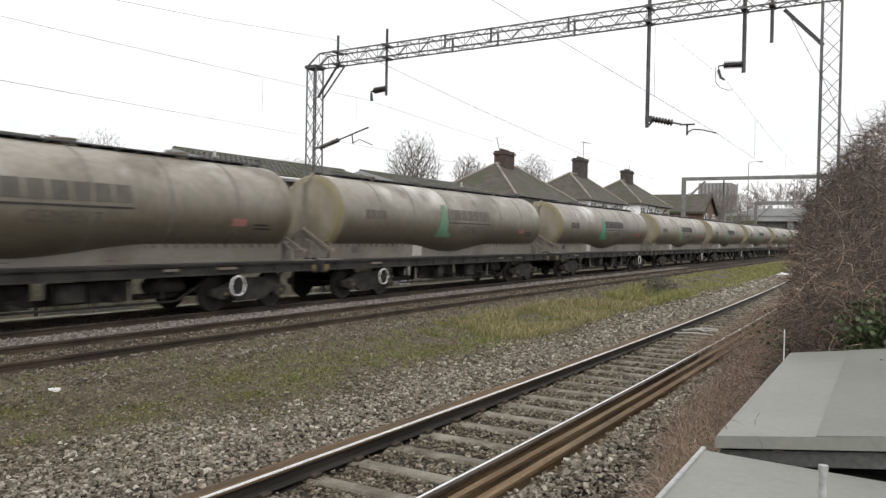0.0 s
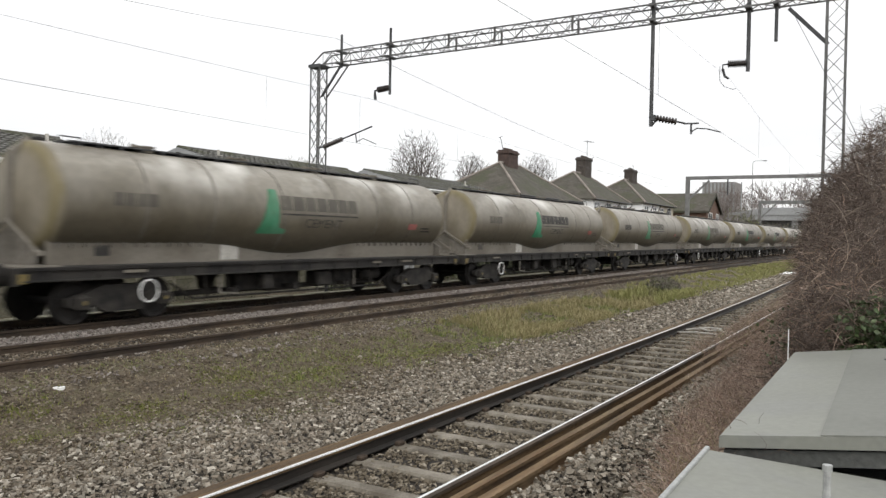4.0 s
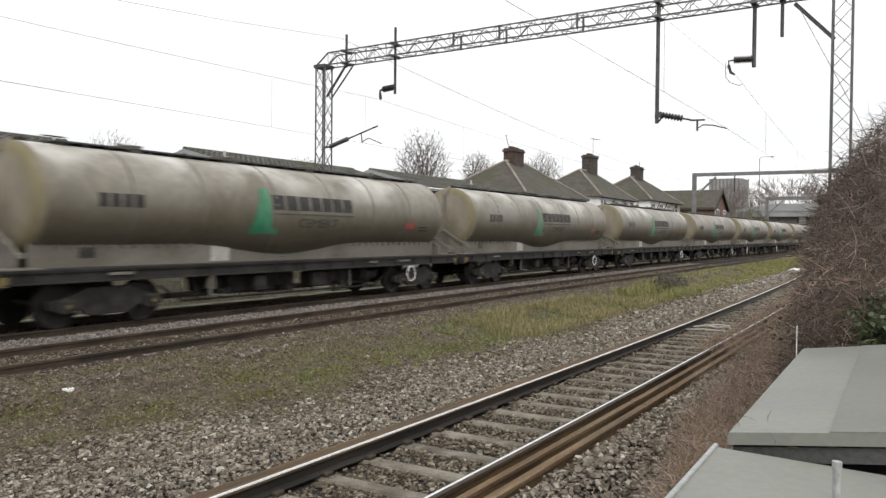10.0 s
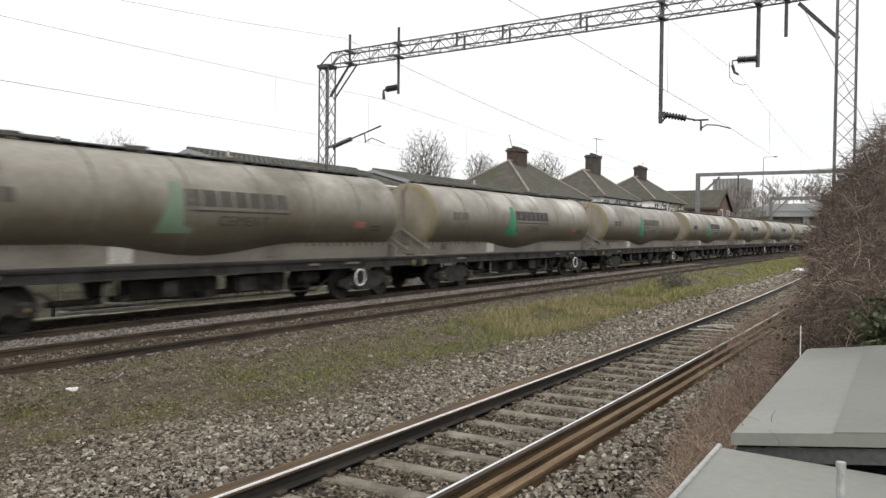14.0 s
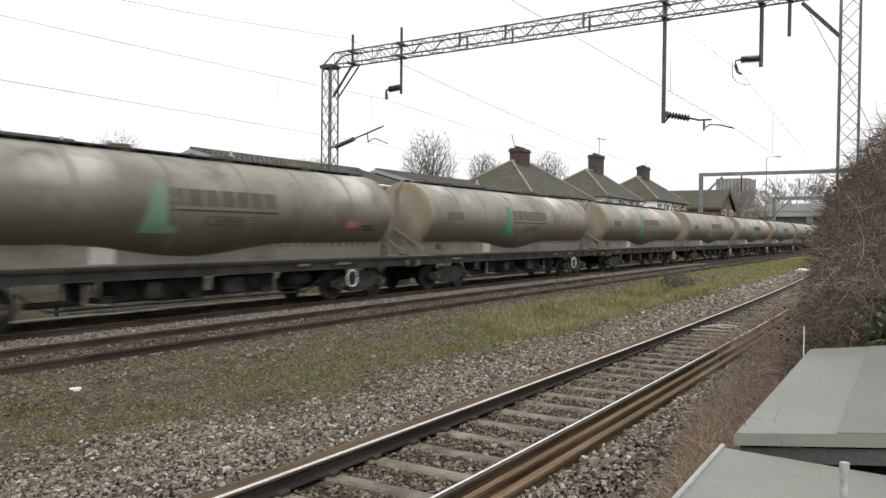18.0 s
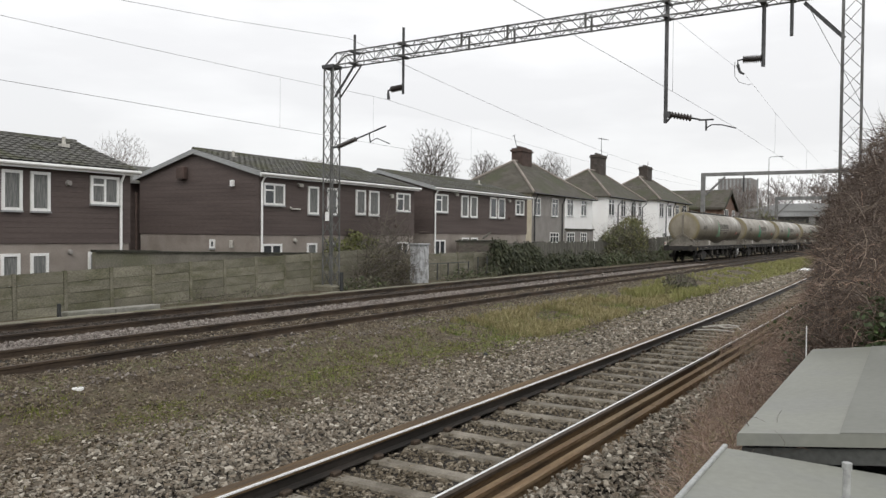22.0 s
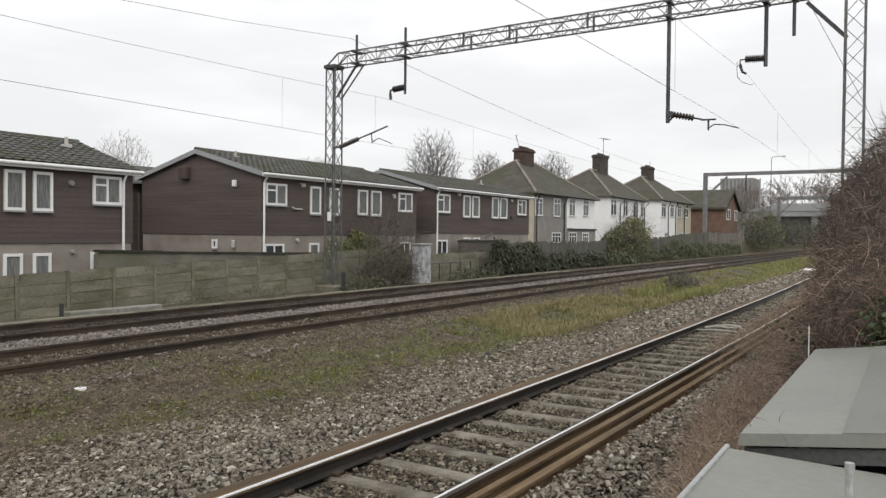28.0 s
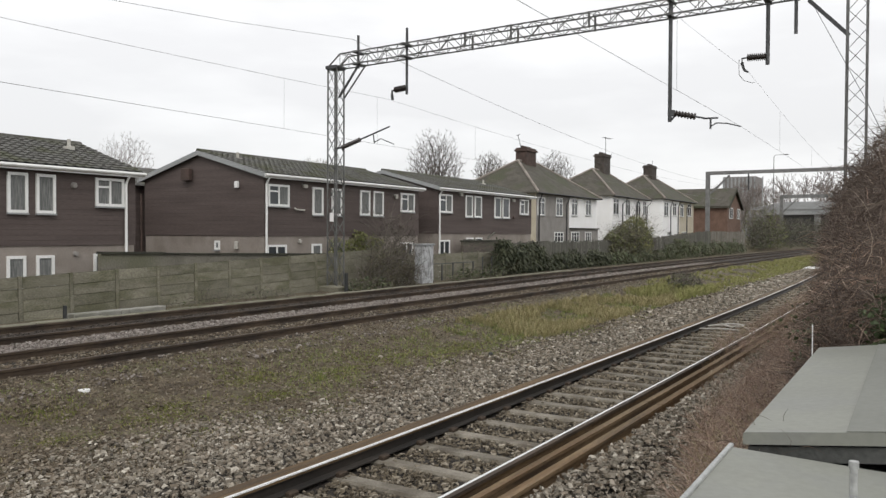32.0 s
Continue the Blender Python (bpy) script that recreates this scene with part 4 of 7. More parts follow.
        for i in range(4):
            painted([(*span(-6.2 + 0.29 * i, -6.2 + 0.29 * i + 0.22), z) for z in (2.44, 2.60, 2.72)], mk)
        part("owner_mark", mk, M_LETTER, w, "faded dark owner mark in plain bars", True)
        part("red_label", painted([(*span(5.2, 5.68), z) for z in (2.10, 2.28)]), M_RED, w, "small red label on the tank", True)
        part("faint_lines", painted([(*span(6.0, 6.6), z) for z in (2.02, 2.06)], painted([(*span(6.0, 6.5), z) for z in (2.12, 2.16)])), M_LETTER, w)
    # top gear
    walkway = Shape().box(-6.6, 6.6, -0.30, 0.30, 3.755, 3.785)
    for i in range(24):
        walkway.box(-6.5 + 0.56 * i, -6.47 + 0.56 * i, -0.3, 0.3, 3.70, 3.756)
    part("walkway", walkway, M_DARKSTEEL, w, "dark grated walkway along the top")
    for x in (-4.6, -1.6, 1.4, 4.4):
        h = Shape().tube([(x, 0.0, 3.70), (x, 0.0, 3.83)], 0.27, 18).tube([(x, 0, 3.83), (x, 0, 3.86)], 0.29, 18).box(x - 0.3, x - 0.2, -0.04, 0.04, 3.8, 3.9)
        part("hatch", h, M_SKIRT, w, "round filling hatch", True)
    part("top_rail", Shape().tube([(-6.9, -0.34, 3.66), (-6.9, -0.34, 3.84), (-6.4, -0.34, 3.84), (-6.4, -0.34, 3.66)], 0.018, 6), M_DARKSTEEL, w)
    part("top_rail", Shape().tube([(6.4, -0.34, 3.72), (6.4, -0.34, 3.9), (6.95, -0.34, 3.88), (6.95, -0.34, 3.7)], 0.018, 6), M_DARKSTEEL, w)
    part("lifting_lug", Shape().box(-7.25, -7.05, -0.12, 0.12, 3.68, 3.8, 0.02), M_FRAME, w)
    part("lifting_lug", Shape().box(7.05, 7.25, -0.12, 0.12, 3.68, 3.8, 0.02), M_FRAME, w)
    part("ladder", Shape().tube([(7.78, 0.35, 1.2), (7.78, 0.35, 3.5), (7.3, 0.35, 3.74)], 0.02, 6).tube([(7.78, 0.7, 1.2), (7.78, 0.7, 3.3), (7.3, 0.5, 3.7)], 0.02, 6).bar((7.78, 0.35, 1.6), (7.78, 0.7, 1.6), 0.02).bar((7.78, 0.35, 2.0), (7.78, 0.7, 2.0), 0.02).bar((7.78, 0.35, 2.4), (7.78, 0.7, 2.4), 0.02).bar((7.78, 0.35, 2.8), (7.78, 0.7, 2.8), 0.02).bar((7.78, 0.35, 3.2), (7.78, 0.7, 3.2), 0.02), M_DARKSTEEL, w)
    # below the frame
    part("centre_sill", Shape().box(-8.2, 8.2, -0.25, 0.25, 0.9, 1.17), M_FRAME, w)
    for x in (-2.6, -0.3, 2.0):
        part("outlet_cone", Shape().rings([[(x + r * math.cos(a * math.pi / 8), r * math.sin(a * math.pi / 8), z) for a in range(16)] for z, r in ((1.3, 0.75), (0.75, 0.24), (0.5, 0.2), (0.45, 0.14))]), M_BOGIE, w, "discharge cone below the barrel", True)
        part("outlet_valve", Shape().box(x - 0.12, x + 0.12, -1.0, -0.2, 0.42, 0.54, 0.02).torus((x, -1.02, 0.48), 0.11, 0.018, 1, 14), M_BOGIE, w)
    part("discharge_pipe", Shape().tube([(-4.1, -0.55, 0.46), (3.9, -0.55, 0.46)], 0.07, 10), M_BOGIE, w, "", True)
    part("air_tank", Shape().tube([(2.9, -0.7, 0.70), (2.98, -0.7, 0.70)], 0.12, 12).tube([(2.98, -0.7, 0.70), (3.9, -0.7, 0.70)], 0.18, 14).tube([(3.9, -0.7, 0.70), (3.97, -0.7, 0.70)], 0.12, 12), M_BOGIE, w, "round air reservoir", True)
    part("equipment_box", Shape().box(0.6, 1.2, -1.05, -0.55, 0.48, 0.86, 0.03), M_BOGIE, w)
    for x0, x1, y0, y1, z0 in ((-2.3, -1.15, -0.75, -0.3, 0.45), (-0.95, 0.35, -0.6, 0.2, 0.36), (1.45, 2.65, -0.7, -0.2, 0.42)):
        part("equipment_box", Shape().box(x0, x1, y0, y1, z0, 0.9, 0.05), M_BOGIE, w, "dark underframe gear case")
    part("brake_pipe", Shape().tube([(-4.5, -0.9, 0.74), (-3.9, -0.95, 0.36), (3.6, -0.95, 0.34), (4.4, -0.9, 0.72)], 0.028, 6), M_BOGIE, w, "", True)
    for x in (-3.6, -2.9, 0.5, 1.35, 3.1):
        part("hanger_rod", Shape().bar((x, -0.98, 0.92), (x + 0.12, -0.98, 0.36), 0.045), M_BOGIE, w)
    part("valve_box", Shape().box(-1.7, -1.35, -1.15, -0.9, 0.5, 0.86, 0.03), M_BOGIE, w, "dusty control box")
    part("brake_lever", Shape().bar((-3.2, -1.1, 0.87), (-3.2, -1.1, 0.45), 0.05).bar((-3.2, -1.1, 0.47), (-2.6, -1.1, 0.42), 0.04), M_WELD, w, "dusty brake lever")
    part("hanger_rod", Shape().bar((2.2, -1.1, 0.87), (2.2, -1.1, 0.4), 0.04), M_WELD, w, "dusty hanger rod")
    hwm = Shape().torus((0, 0, 0), 0.235, 0.018, 1, 26, 8)
    hwo = part("handwheel", hwm, M_WHITE, w, "white-rimmed brake handwheel", True)
    hwo.matrix_basis = Matrix.Translation((5.2, -1.32, 0.64))
    sp = Shape()
    for i in range(3):
        a = i * math.pi / 3 + 0.3
        sp.bar((-0.22 * math.cos(a), 0, -0.22 * math.sin(a)), (0.22 * math.cos(a), 0, 0.22 * math.sin(a)), 0.025)
    part("spokes", sp.tube([(0, 0, 0), (0, 0.2, 0)], 0.03, 8), M_FRAME, hwo)
    for cx in (-5.9, 5.9):
        bg = part("bogie", Shape().box(cx - 0.12, cx + 0.12, -0.95, 0.95, 0.42, 0.70, 0.03).box(cx - 0.3, cx + 0.3, -0.3, 0.3, 0.68, 0.9), M_BOGIE, w, "cast three-piece bogie, dusty black")
        for t in (-1, 1):
            y0, y1 = min(t * 0.93, t * 1.08), max(t * 0.93, t * 1.08)
            out = [(cx - 1.32, 0.55), (cx - 1.32, 0.40), (cx - 0.98, 0.30), (cx - 0.72, 0.40), (cx - 0.45, 0.24), (cx + 0.45, 0.24), (cx + 0.72, 0.40), (cx + 0.98, 0.30), (cx + 1.32, 0.40), (cx + 1.32, 0.55), (cx + 0.85, 0.66), (cx + 0.5, 0.80), (cx - 0.5, 0.80), (cx - 0.85, 0.66)]
            part("side_frame", Shape().slab(out, 1, y0, y1), M_BOGIE, bg, "cast bogie side frame")
            for k in (-1, 1):
                part("axle_box", Shape().box(cx + k * 1.0 - 0.14, cx + k * 1.0 + 0.14, min(t * 1.05, t * 1.2), max(t * 1.05, t * 1.2), 0.33, 0.60, 0.04).tube([(cx + k, t * 1.19, 0.46), (cx + k, t * 1.215, 0.46)], 0.07, 10), M_BOGIE, bg, "axle box cover")
                part("axle_cap", Shape().tube([(cx + k, t * 1.21, 0.46), (cx + k, t * 1.225, 0.46)], 0.045, 10), M_YELLOW, bg, "faded yellow axle end cap")
            spr = Shape()
            for q in (-0.14, 0, 0.14):
                for e in range(4):
                    spr.torus((cx + q, t * 1.0, 0.30 + 0.05 * e), 0.055, 0.016, 2, 8, 3)
            part("springs", spr, M_BOGIE, bg)
        for k in (-1, 1):
            ax = Shape().tube([(0, -1.0, 0), (0, 1.0, 0)], 0.07, 10)
            for t in (-1, 1):
                a, b = t * 0.69, t * 0.82
                ax.rings([[(r * math.cos(i * math.pi / 14), y, r * math.sin(i * math.pi / 14)) for i in range(28)] for y, r in ((a, 0.43), (a + t * 0.02, 0.49), (a + t * 0.045, 0.465), (b, 0.455), (b, 0.39), (b - t * 0.03, 0.36), (b - t * 0.03, 0.12), (b, 0.11))])
            wh = part("wheelset", ax, M_WHEEL, bg, "steel wheels on their axle", True)
            wh.matrix_basis = Matrix.Translation((cx + k, 0, 0.46))
    return w


def train_way(t):
    """How far the last wagon's centre has come along the far track."""
    return -198.80 + 10.354 * t + 0.0777 * t * t


SLACK = ((-60, 0.35), (5, 0.35), (12, 0.28), (17, 0.13), (22, 0.0), (28, 0.0), (40, 0.25), (60, 0.5), (200, 0.5))


def on_line(s):
    """Pose on the far track at the way s, with the play of the couplings."""
    s += float(np.interp(s, [p[0] for p in SLACK], [p[1] for p in SLACK]))
    if s <= 0:
        return pose(s, Y_A, 0)
    R = -1 / BEND
    a = s / R
    return pose(R * math.sin(a), Y_A - R + R * math.cos(a), 0, 0, 0, -math.degrees(a))


N_WAGONS = 22
first = build_wagon()
wagons = [first] + [copy_thing(first, Matrix.Identity(4)) for _ in range(N_WAGONS - 1)]
for turned in (10, 11, 13):
    for c in wagons[turned].children:
        if c.name.startswith("handwheel"):
            c.matrix_basis = Matrix.Translation((-5.44, -1.32, 0.64))
tagged(wagons[0], "grimy grey-beige cement tank wagon at the train's tail")
lamp = part("tail_lamp", Shape().box(-8.50, -8.40, 0.99, 1.11, 1.24, 1.50, 0.02).bar((-8.45, 1.05, 1.5), (-8.45, 1.05, 1.56), 0.03), M_PANEL, wagons[0], "dusty white tail lamp case")
part("lens", Shape().tube([(-8.515, 1.05, 1.38), (-8.498, 1.05, 1.38)], 0.048, 12), M_RED, lamp, "red glass lens")


# ---- houses ----
def window(parent, x, z0, z1, wd, y, split=(), axis=1, curtain=True, bars=(), face=-1):
    """A white-framed window set into a wall: frame, sill and panes. axis 1: in a wall of constant y; 0: of constant x."""
    t = 0.085

    def put(sh, a0, a1, d0, d1, h0, h1):
        if axis == 1:
            sh.box(a0, a1, min(y + face * d0, y + face * d1), max(y + face * d0, y + face * d1), h0, h1)
        else:
            sh.box(min(y + face * d0, y + face * d1), max(y + face * d0, y + face * d1), a0, a1, h0, h1)
        return sh
    a, b = x - wd / 2, x + wd / 2
    def at(u, d, h):
        return (u, y + face * d, h) if axis == 1 else (y + face * d, u, h)
    outer, inner = [(a, z0), (b, z0), (b, z1), (a, z1)], [(a + t, z0 + t), (b - t, z0 + t), (b - t, z1 - t), (a + t, z1 - t)]
    win = Shape().rings([[at(u, d, h) for u, h in lp] for lp, d in ((outer, -0.02), (outer, 0.05), (inner, 0.05), (inner, -0.02), (outer, -0.02))], caps=False)
    wo = part("window", win, M_WHITE, parent, "white plastic window with net curtain" if curtain else "white plastic window")
    for q in split:
        part("mullion", put(Shape(), a + wd * q - 0.035, a + wd * q + 0.035, -0.02, 0.045, z0 + t * 0.9, z1 - t * 0.9), M_WHITE, wo)
    for q0, q1, h in bars:
        part("transom", put(Shape(), a + wd * q0 + 0.03, a + wd * q1 - 0.03, -0.02, 0.04, z0 + (z1 - z0) * h - 0.03, z0 + (z1 - z0) * h + 0.03), M_WHITE, wo)
    part("window_sill", put(Shape(), a - 0.01, b + 0.01, -0.02, 0.085, z0 - 0.05, z0 - 0.004), M_FARGREY, wo, "dull grey sill")
    edges = [0.0, *split, 1.0]
    for e0, e1 in zip(edges, edges[1:]):
        dark = not curtain or (axis == 1 and 42 < x < 45) or (len(edges) == 3 and e0 == 0.0 and x > 17)
        part("pane", put(Shape(), a + wd * e0 + 0.03, a + wd * e1 - 0.03, -0.01, 0.012, z0 + t * 0.6, z1 - t * 0.6), M_GLASS if dark else M_CURTAIN, wo)
    return wo


def tile_roof(x0, x1, y_eave, z_eave, y_ridge, z_ridge, col=0.30, row=0.33):
    """One slope of rolled tiles in stepped rows, with thickness."""
    slope = math.hypot(y_ridge - y_eave, z_ridge - z_eave)
    uy, uz = (y_ridge - y_eave) / slope, (z_ridge - z_eave) / slope
    nx, nr = max(2, int((x1 - x0) / col * 4)), max(2, round(slope / row))
    wave = [0.0, 0.012, 0.035, 0.012]
    V, Fc = [], []
    s = 1 if y_ridge > y_eave else -1
    ny_, nz_ = -uz * s, abs(uy)
    for r in range(nr):
        for e, lift in ((0, 0.035), (1, 0.0)):
            d = slope * (r + e) / nr
            for i in range(nx + 1):
                h = wave[i % 4] + lift + 0.006 * noise.noise((i * 0.7, r * 1.3, x0))
                V.append((x0 + (x1 - x0) * i / nx, y_eave + uy * d + ny_ * h, z_eave + uz * d + nz_ * h))
    w = nx + 1
    for k in range(2 * nr - 1):
        for i in range(nx):
            Fc.append((k * w + i, k * w + i + 1, (k + 1) * w + i + 1, (k + 1) * w + i))
    sh = Shape().add(V, Fc)
    return sh


def brown_house(x0, x1, y0, depth, base, mid, eave, ridge, wins, low, label, over=0.25, pipe=None):
    """A low-pitched two-storey house: brick below, dark boarding above, white fascia and windows."""
    h = thing("terraced_house", Matrix.Identity(4), label, "house", "brown terraced houses")
    y1, ym = y0 + depth, y0 + depth / 2
    part("lower_wall", Shape().box(x0, x1, y0, y1, base, mid), M_BRICK, h, "grey-brown brick ground floor")
    up = Shape().slab([(y0 - 0.03, mid), (y1 + 0.03, mid), (y1 + 0.03, eave), (ym, ridge - 0.08), (y0 - 0.03, eave)], 0, x0 - 0.03, x1 + 0.03)
    part("upper_wall", up, M_CLAD, h, "dark brown horizontal boarding")
    n = int((eave - mid) / 0.155)
    strips = Shape()
    for i in range(n):
        z = mid + 0.155 * i
        strips.slab([(y0 - 0.032, z), (y0 - 0.0365, z + 0.004), (y0 - 0.034, z + 0.15), (y0 - 0.032, z + 0.15)], 0, x0 - 0.03, x1 + 0.03)
        strips.slab([(x0 - 0.032, z), (x0 - 0.0365, z + 0.004), (x0 - 0.034, z + 0.15), (x0 - 0.032, z + 0.15)], 1, y0, y1)
    tagged(part("boarding", strips, M_CLAD, h), "", "", "", "stuff")
    k = (ridge - eave) / (ym - y0)
    ye, ze = y0 - over, eave - k * over + 0.08
    for a, b in ((ye, ym), (y1 + over, ym)):
        r = part("roof_slope", tile_roof(x0 - 0.2, x1 + 0.2, a, ze, b, ridge + 0.02), M_TILE, h, "rows of grey-green rolled tiles with moss")
        part("roof_deck", Shape().slab([(a, ze - 0.12), (b, ridge - 0.12), (b, ridge + 0.005), (a, ze - 0.005)], 0, x0 - 0.17, x1 + 0.17), M_FELT, r)
    part("ridge_tiles", Shape().tube([(x0 - 0.2, ym, ridge + 0.02), (x1 + 0.2, ym, ridge + 0.02)], 0.10, 8), M_TILE, h)
    part("fascia", Shape().box(x0 - 0.2, x1 + 0.2, ye - 0.02, ye + 0.02, ze - 0.17, ze - 0.01), M_WHITE, h, "white fascia board")
    part("gutter", Shape().tube([(x0 - 0.22, ye - 0.07, ze - 0.06), (x1 + 0.22, ye - 0.07, ze - 0.06)], 0.055, 8), M_WHITE, h, "white rainwater gutter")
    for xe in (x0 - 0.2, x1 + 0.2):
        for a in (ye, y1 + over):
            part("bargeboard", Shape().slab([(a, ze - 0.16), (ym, ridge - 0.16), (ym, ridge + 0.03), (a, ze + 0.03)], 0, xe - 0.025, xe + 0.025), M_FARGREY, h, "dull pale bargeboard")
    px_ = x0 + 0.06 if pipe is None else pipe
    part("downpipe", Shape().tube([(px_, ye - 0.05, ze - 0.1), (px_, y0 - 0.1, ze - 0.4), (px_, y0 - 0.1, base)], 0.045, 8), M_WHITE, h, "white downpipe")
    for x, wd, z0, z1, kind in wins:
        if kind == "tall":
            window(h, x, z0, z1, wd, y0 - 0.05)
        elif kind == "cas":
            window(h, x, z0, z1, wd, y0 - 0.05, (0.5,), 1, True, ((0.0, 0.5, 0.68),))
        else:
            window(h, x, z0, z1, wd, y0 - 0.05, (0.5,), 1, False)
    for x, wd, z0, z1 in low:
        window(h, x, z0, z1, wd, y0, (0.5,) if wd > 0.8 else (), 1, wd < 0.8)
    return h


HY = 22.0
lw = [(12.94, 0.60, 2.49, 3.64, "tall"), (13.79, 0.60, 2.49, 3.64, "tall"), (15.93, 1.02, 2.76, 3.65, "cas"), (10.6, 0.6, 2.49, 3.64, "tall"), (9.7, 0.6, 2.49, 3.64, "tall")]
house_l = brown_house(6.5, 16.87, HY, 6.2, -0.9, 1.54, 3.90, 4.98, lw, [(12.92, 0.56, 0.25, 1.26), (13.79, 0.56, 0.25, 1.26), (15.75, 0.75, 0.3, 1.28)], "dark brown boarded terraced house over a grey brick ground floor", 0.25, 16.5)
mw = [(23.62, 1.21, 3.01, 3.88, "cas"), (26.02, 0.68, 2.71, 3.89, "tall"), (27.3, 0.68, 2.72, 3.90, "tall"), (29.37, 0.74, 2.78, 3.92, "tall"), (30.42, 0.80, 2.76, 3.93, "tall"), (32.92, 1.22, 3.02, 3.95, "cas")]
house_m = brown_house(22.84, 33.95, HY, 7.0, -0.9, 1.82, 4.26, 5.30, mw, [(23.56, 1.13, 0.6, 1.47), (26.0, 0.64, 0.6, 1.49), (27.3, 0.64, 0.6, 1.49), (29.9, 0.75, 0.6, 1.49), (32.9, 1.1, 0.5, 1.5)], "long dark brown boarded house with mossy tiled roof", 0.25, 22.9)
rw = [(36.65, 1.36, 3.08, 4.07, "cas"), (39.23, 0.80, 2.89, 4.12, "tall"), (40.3, 0.84, 2.89, 4.12, "tall"), (42.78, 0.84, 2.91, 4.17, "tall"), (43.9, 0.94, 2.91, 4.17, "tall"), (46.55, 1.28, 3.19, 4.17, "cas")]
house_r = brown_house(35.9, 47.7, HY, 7.0, -0.9, 1.94, 4.40, 5.42, rw, [(36.58, 1.15, 0.75, 1.6), (39.4, 0.8, 0.9, 1.72), (40.5, 0.8, 0.9, 1.72)], "dark brown boarded house at the end of the terrace", 0.25, 35.96)


def wall_bits(h, y, bits):
    """Small fittings on a front: name, place, size, material."""
    for nm, x, z, w, hh, m_ in bits:
        if nm == "vent_cowl":
            part(nm, Shape().tube([(x, y - 0.03, z), (x, y - 0.10, z), (x, y - 0.12, z)], w * 0.5, 12, w * 0.36), m_, h, "", True)
        else:
            part(nm, Shape().box(x - w / 2, x + w / 2, y - 0.14, y - 0.04, z - hh / 2, z + hh / 2, 0.02).tube([(x - w * 0.6, y - 0.15, z), (x - w * 0.6, y - 0.04, z + 0.06)], 0.04, 8), m_, h)


wall_bits(house_l, HY, [("vent_cowl", 14.7, 3.36, 0.2, 0.2, M_STUCCO_GREY), ("vent_cowl", 14.75, 1.28, 0.16, 0.15, M_STUCCO_GREY)])
wall_bits(house_m, HY, [("security_lamp", 25.2, 3.9, 0.25, 0.14, M_PANEL), ("alarm_box", 24.9, 2.9, 0.5, 0.05, M_PANEL), ("security_lamp", 31.9, 3.75, 0.2, 0.2, M_PANEL), ("vent_cowl", 32.3, 2.3, 0.2, 0.25, M_CHIMNEY), ("vent_cowl", 24.9, 1.6, 0.18, 0.14, M_PANEL)])
wall_bits(house_r, HY, [("security_lamp", 38.3, 4.15, 0.3, 0.2, M_PANEL), ("security_lamp", 45.0, 4.05, 0.3, 0.18, M_PANEL), ("vent_cowl", 45.0, 3.0, 0.2, 0.3, M_CHIMNEY)])
gb = house_m
part("alarm_box", Shape().box(22.55, 22.78, 25.95, 26.45, 4.12, 4.62, 0.03), M_CHIMNEY, gb, "dark red alarm box on the gable")
part("vent_cowl", Shape().box(22.64, 22.78, 23.25, 23.42, 3.75, 4.0, 0.02), M_WHITE, gb, "white gable vent")
window(gb, 24.55, 1.25, 1.62, 0.3, 22.84, (), 0, False)
part("waste_pipe", Shape().tube([(22.7, 29.1, 3.6), (22.7, 29.1, -0.9)], 0.05, 8), M_CHIMNEY, gb, "brown soil pipe at the back corner")
part("vent_cowl", Shape().box(22.7, 22.83, 23.35, 23.5, 1.3, 1.6, 0.02), M_PANEL, gb)
for hx_, rx_, ry_, rz_ in ((house_l, 15.9, 24.0, 4.75), (house_m, 24.0, 24.6, 5.08), (house_r, 45.5, 24.4, 5.2)):
    part("roof_vent", Shape().box(rx_ - 0.13, rx_ + 0.13, ry_ - 0.12, ry_ + 0.12, rz_ - 0.1, rz_ + 0.02).tube([(rx_, ry_, rz_), (rx_, ry_, rz_ + 0.25)], 0.06, 8), M_PANEL, hx_, "pale roof vent pipe")

# a link wall with a low roof stands back between the first two houses
link = thing("link_building", Matrix.Identity(4), "low dark link building between two brown houses", "house")
part("wall", Shape().box(17.1, 30, 29.6, 32.5, -0.9, 4.0), M_CLAD, link)
part("roof", Shape().slab([(29.3, 4.0), (31.0, 4.95), (32.8, 4.0)], 0, 17.0, 30.2), M_TILE, link)

# fronts of the three pairs: upper windows, lower windows (place, width, bottom, top), downpipes (place, bend)
FRONTS = {
    "s1": ([(60.6, 1.45, 3.5, 5.0), (64.45, 1.45, 3.5, 5.1), (68.0, 1.5, 3.62, 5.2), (71.5, 1.5, 3.7, 5.25)], [(64.4, 2.0, 1.2, 2.12), (68.1, 1.9, 1.2, 2.15), (71.4, 1.6, 1.2, 2.15)], [(66.0, 0.0), (60.0, 0.0)]),
    "s2": ([(77.5, 1.8, 3.9, 5.6), (81.3, 1.6, 3.9, 5.6), (84.95, 1.6, 4.0, 5.6), (87.2, 1.2, 4.0, 5.6)], [(79.0, 2.0, 1.2, 2.3), (85.5, 2.0, 1.2, 2.3)], [(79.4, -0.7), (84.1, 0.0), (87.9, -0.8)]),
    "s3": ([(93.5, 1.9, 4.1, 5.8), (97.2, 1.7, 4.2, 5.8), (100.7, 1.7, 4.2, 5.8), (104.5, 1.9, 4.3, 5.9)], [(95.0, 2.0, 1.2, 2.3), (102.0, 2.0, 1.2, 2.3)], [(95.3, 0.0), (98.7, 0.0), (103.0, -0.7)]),
}
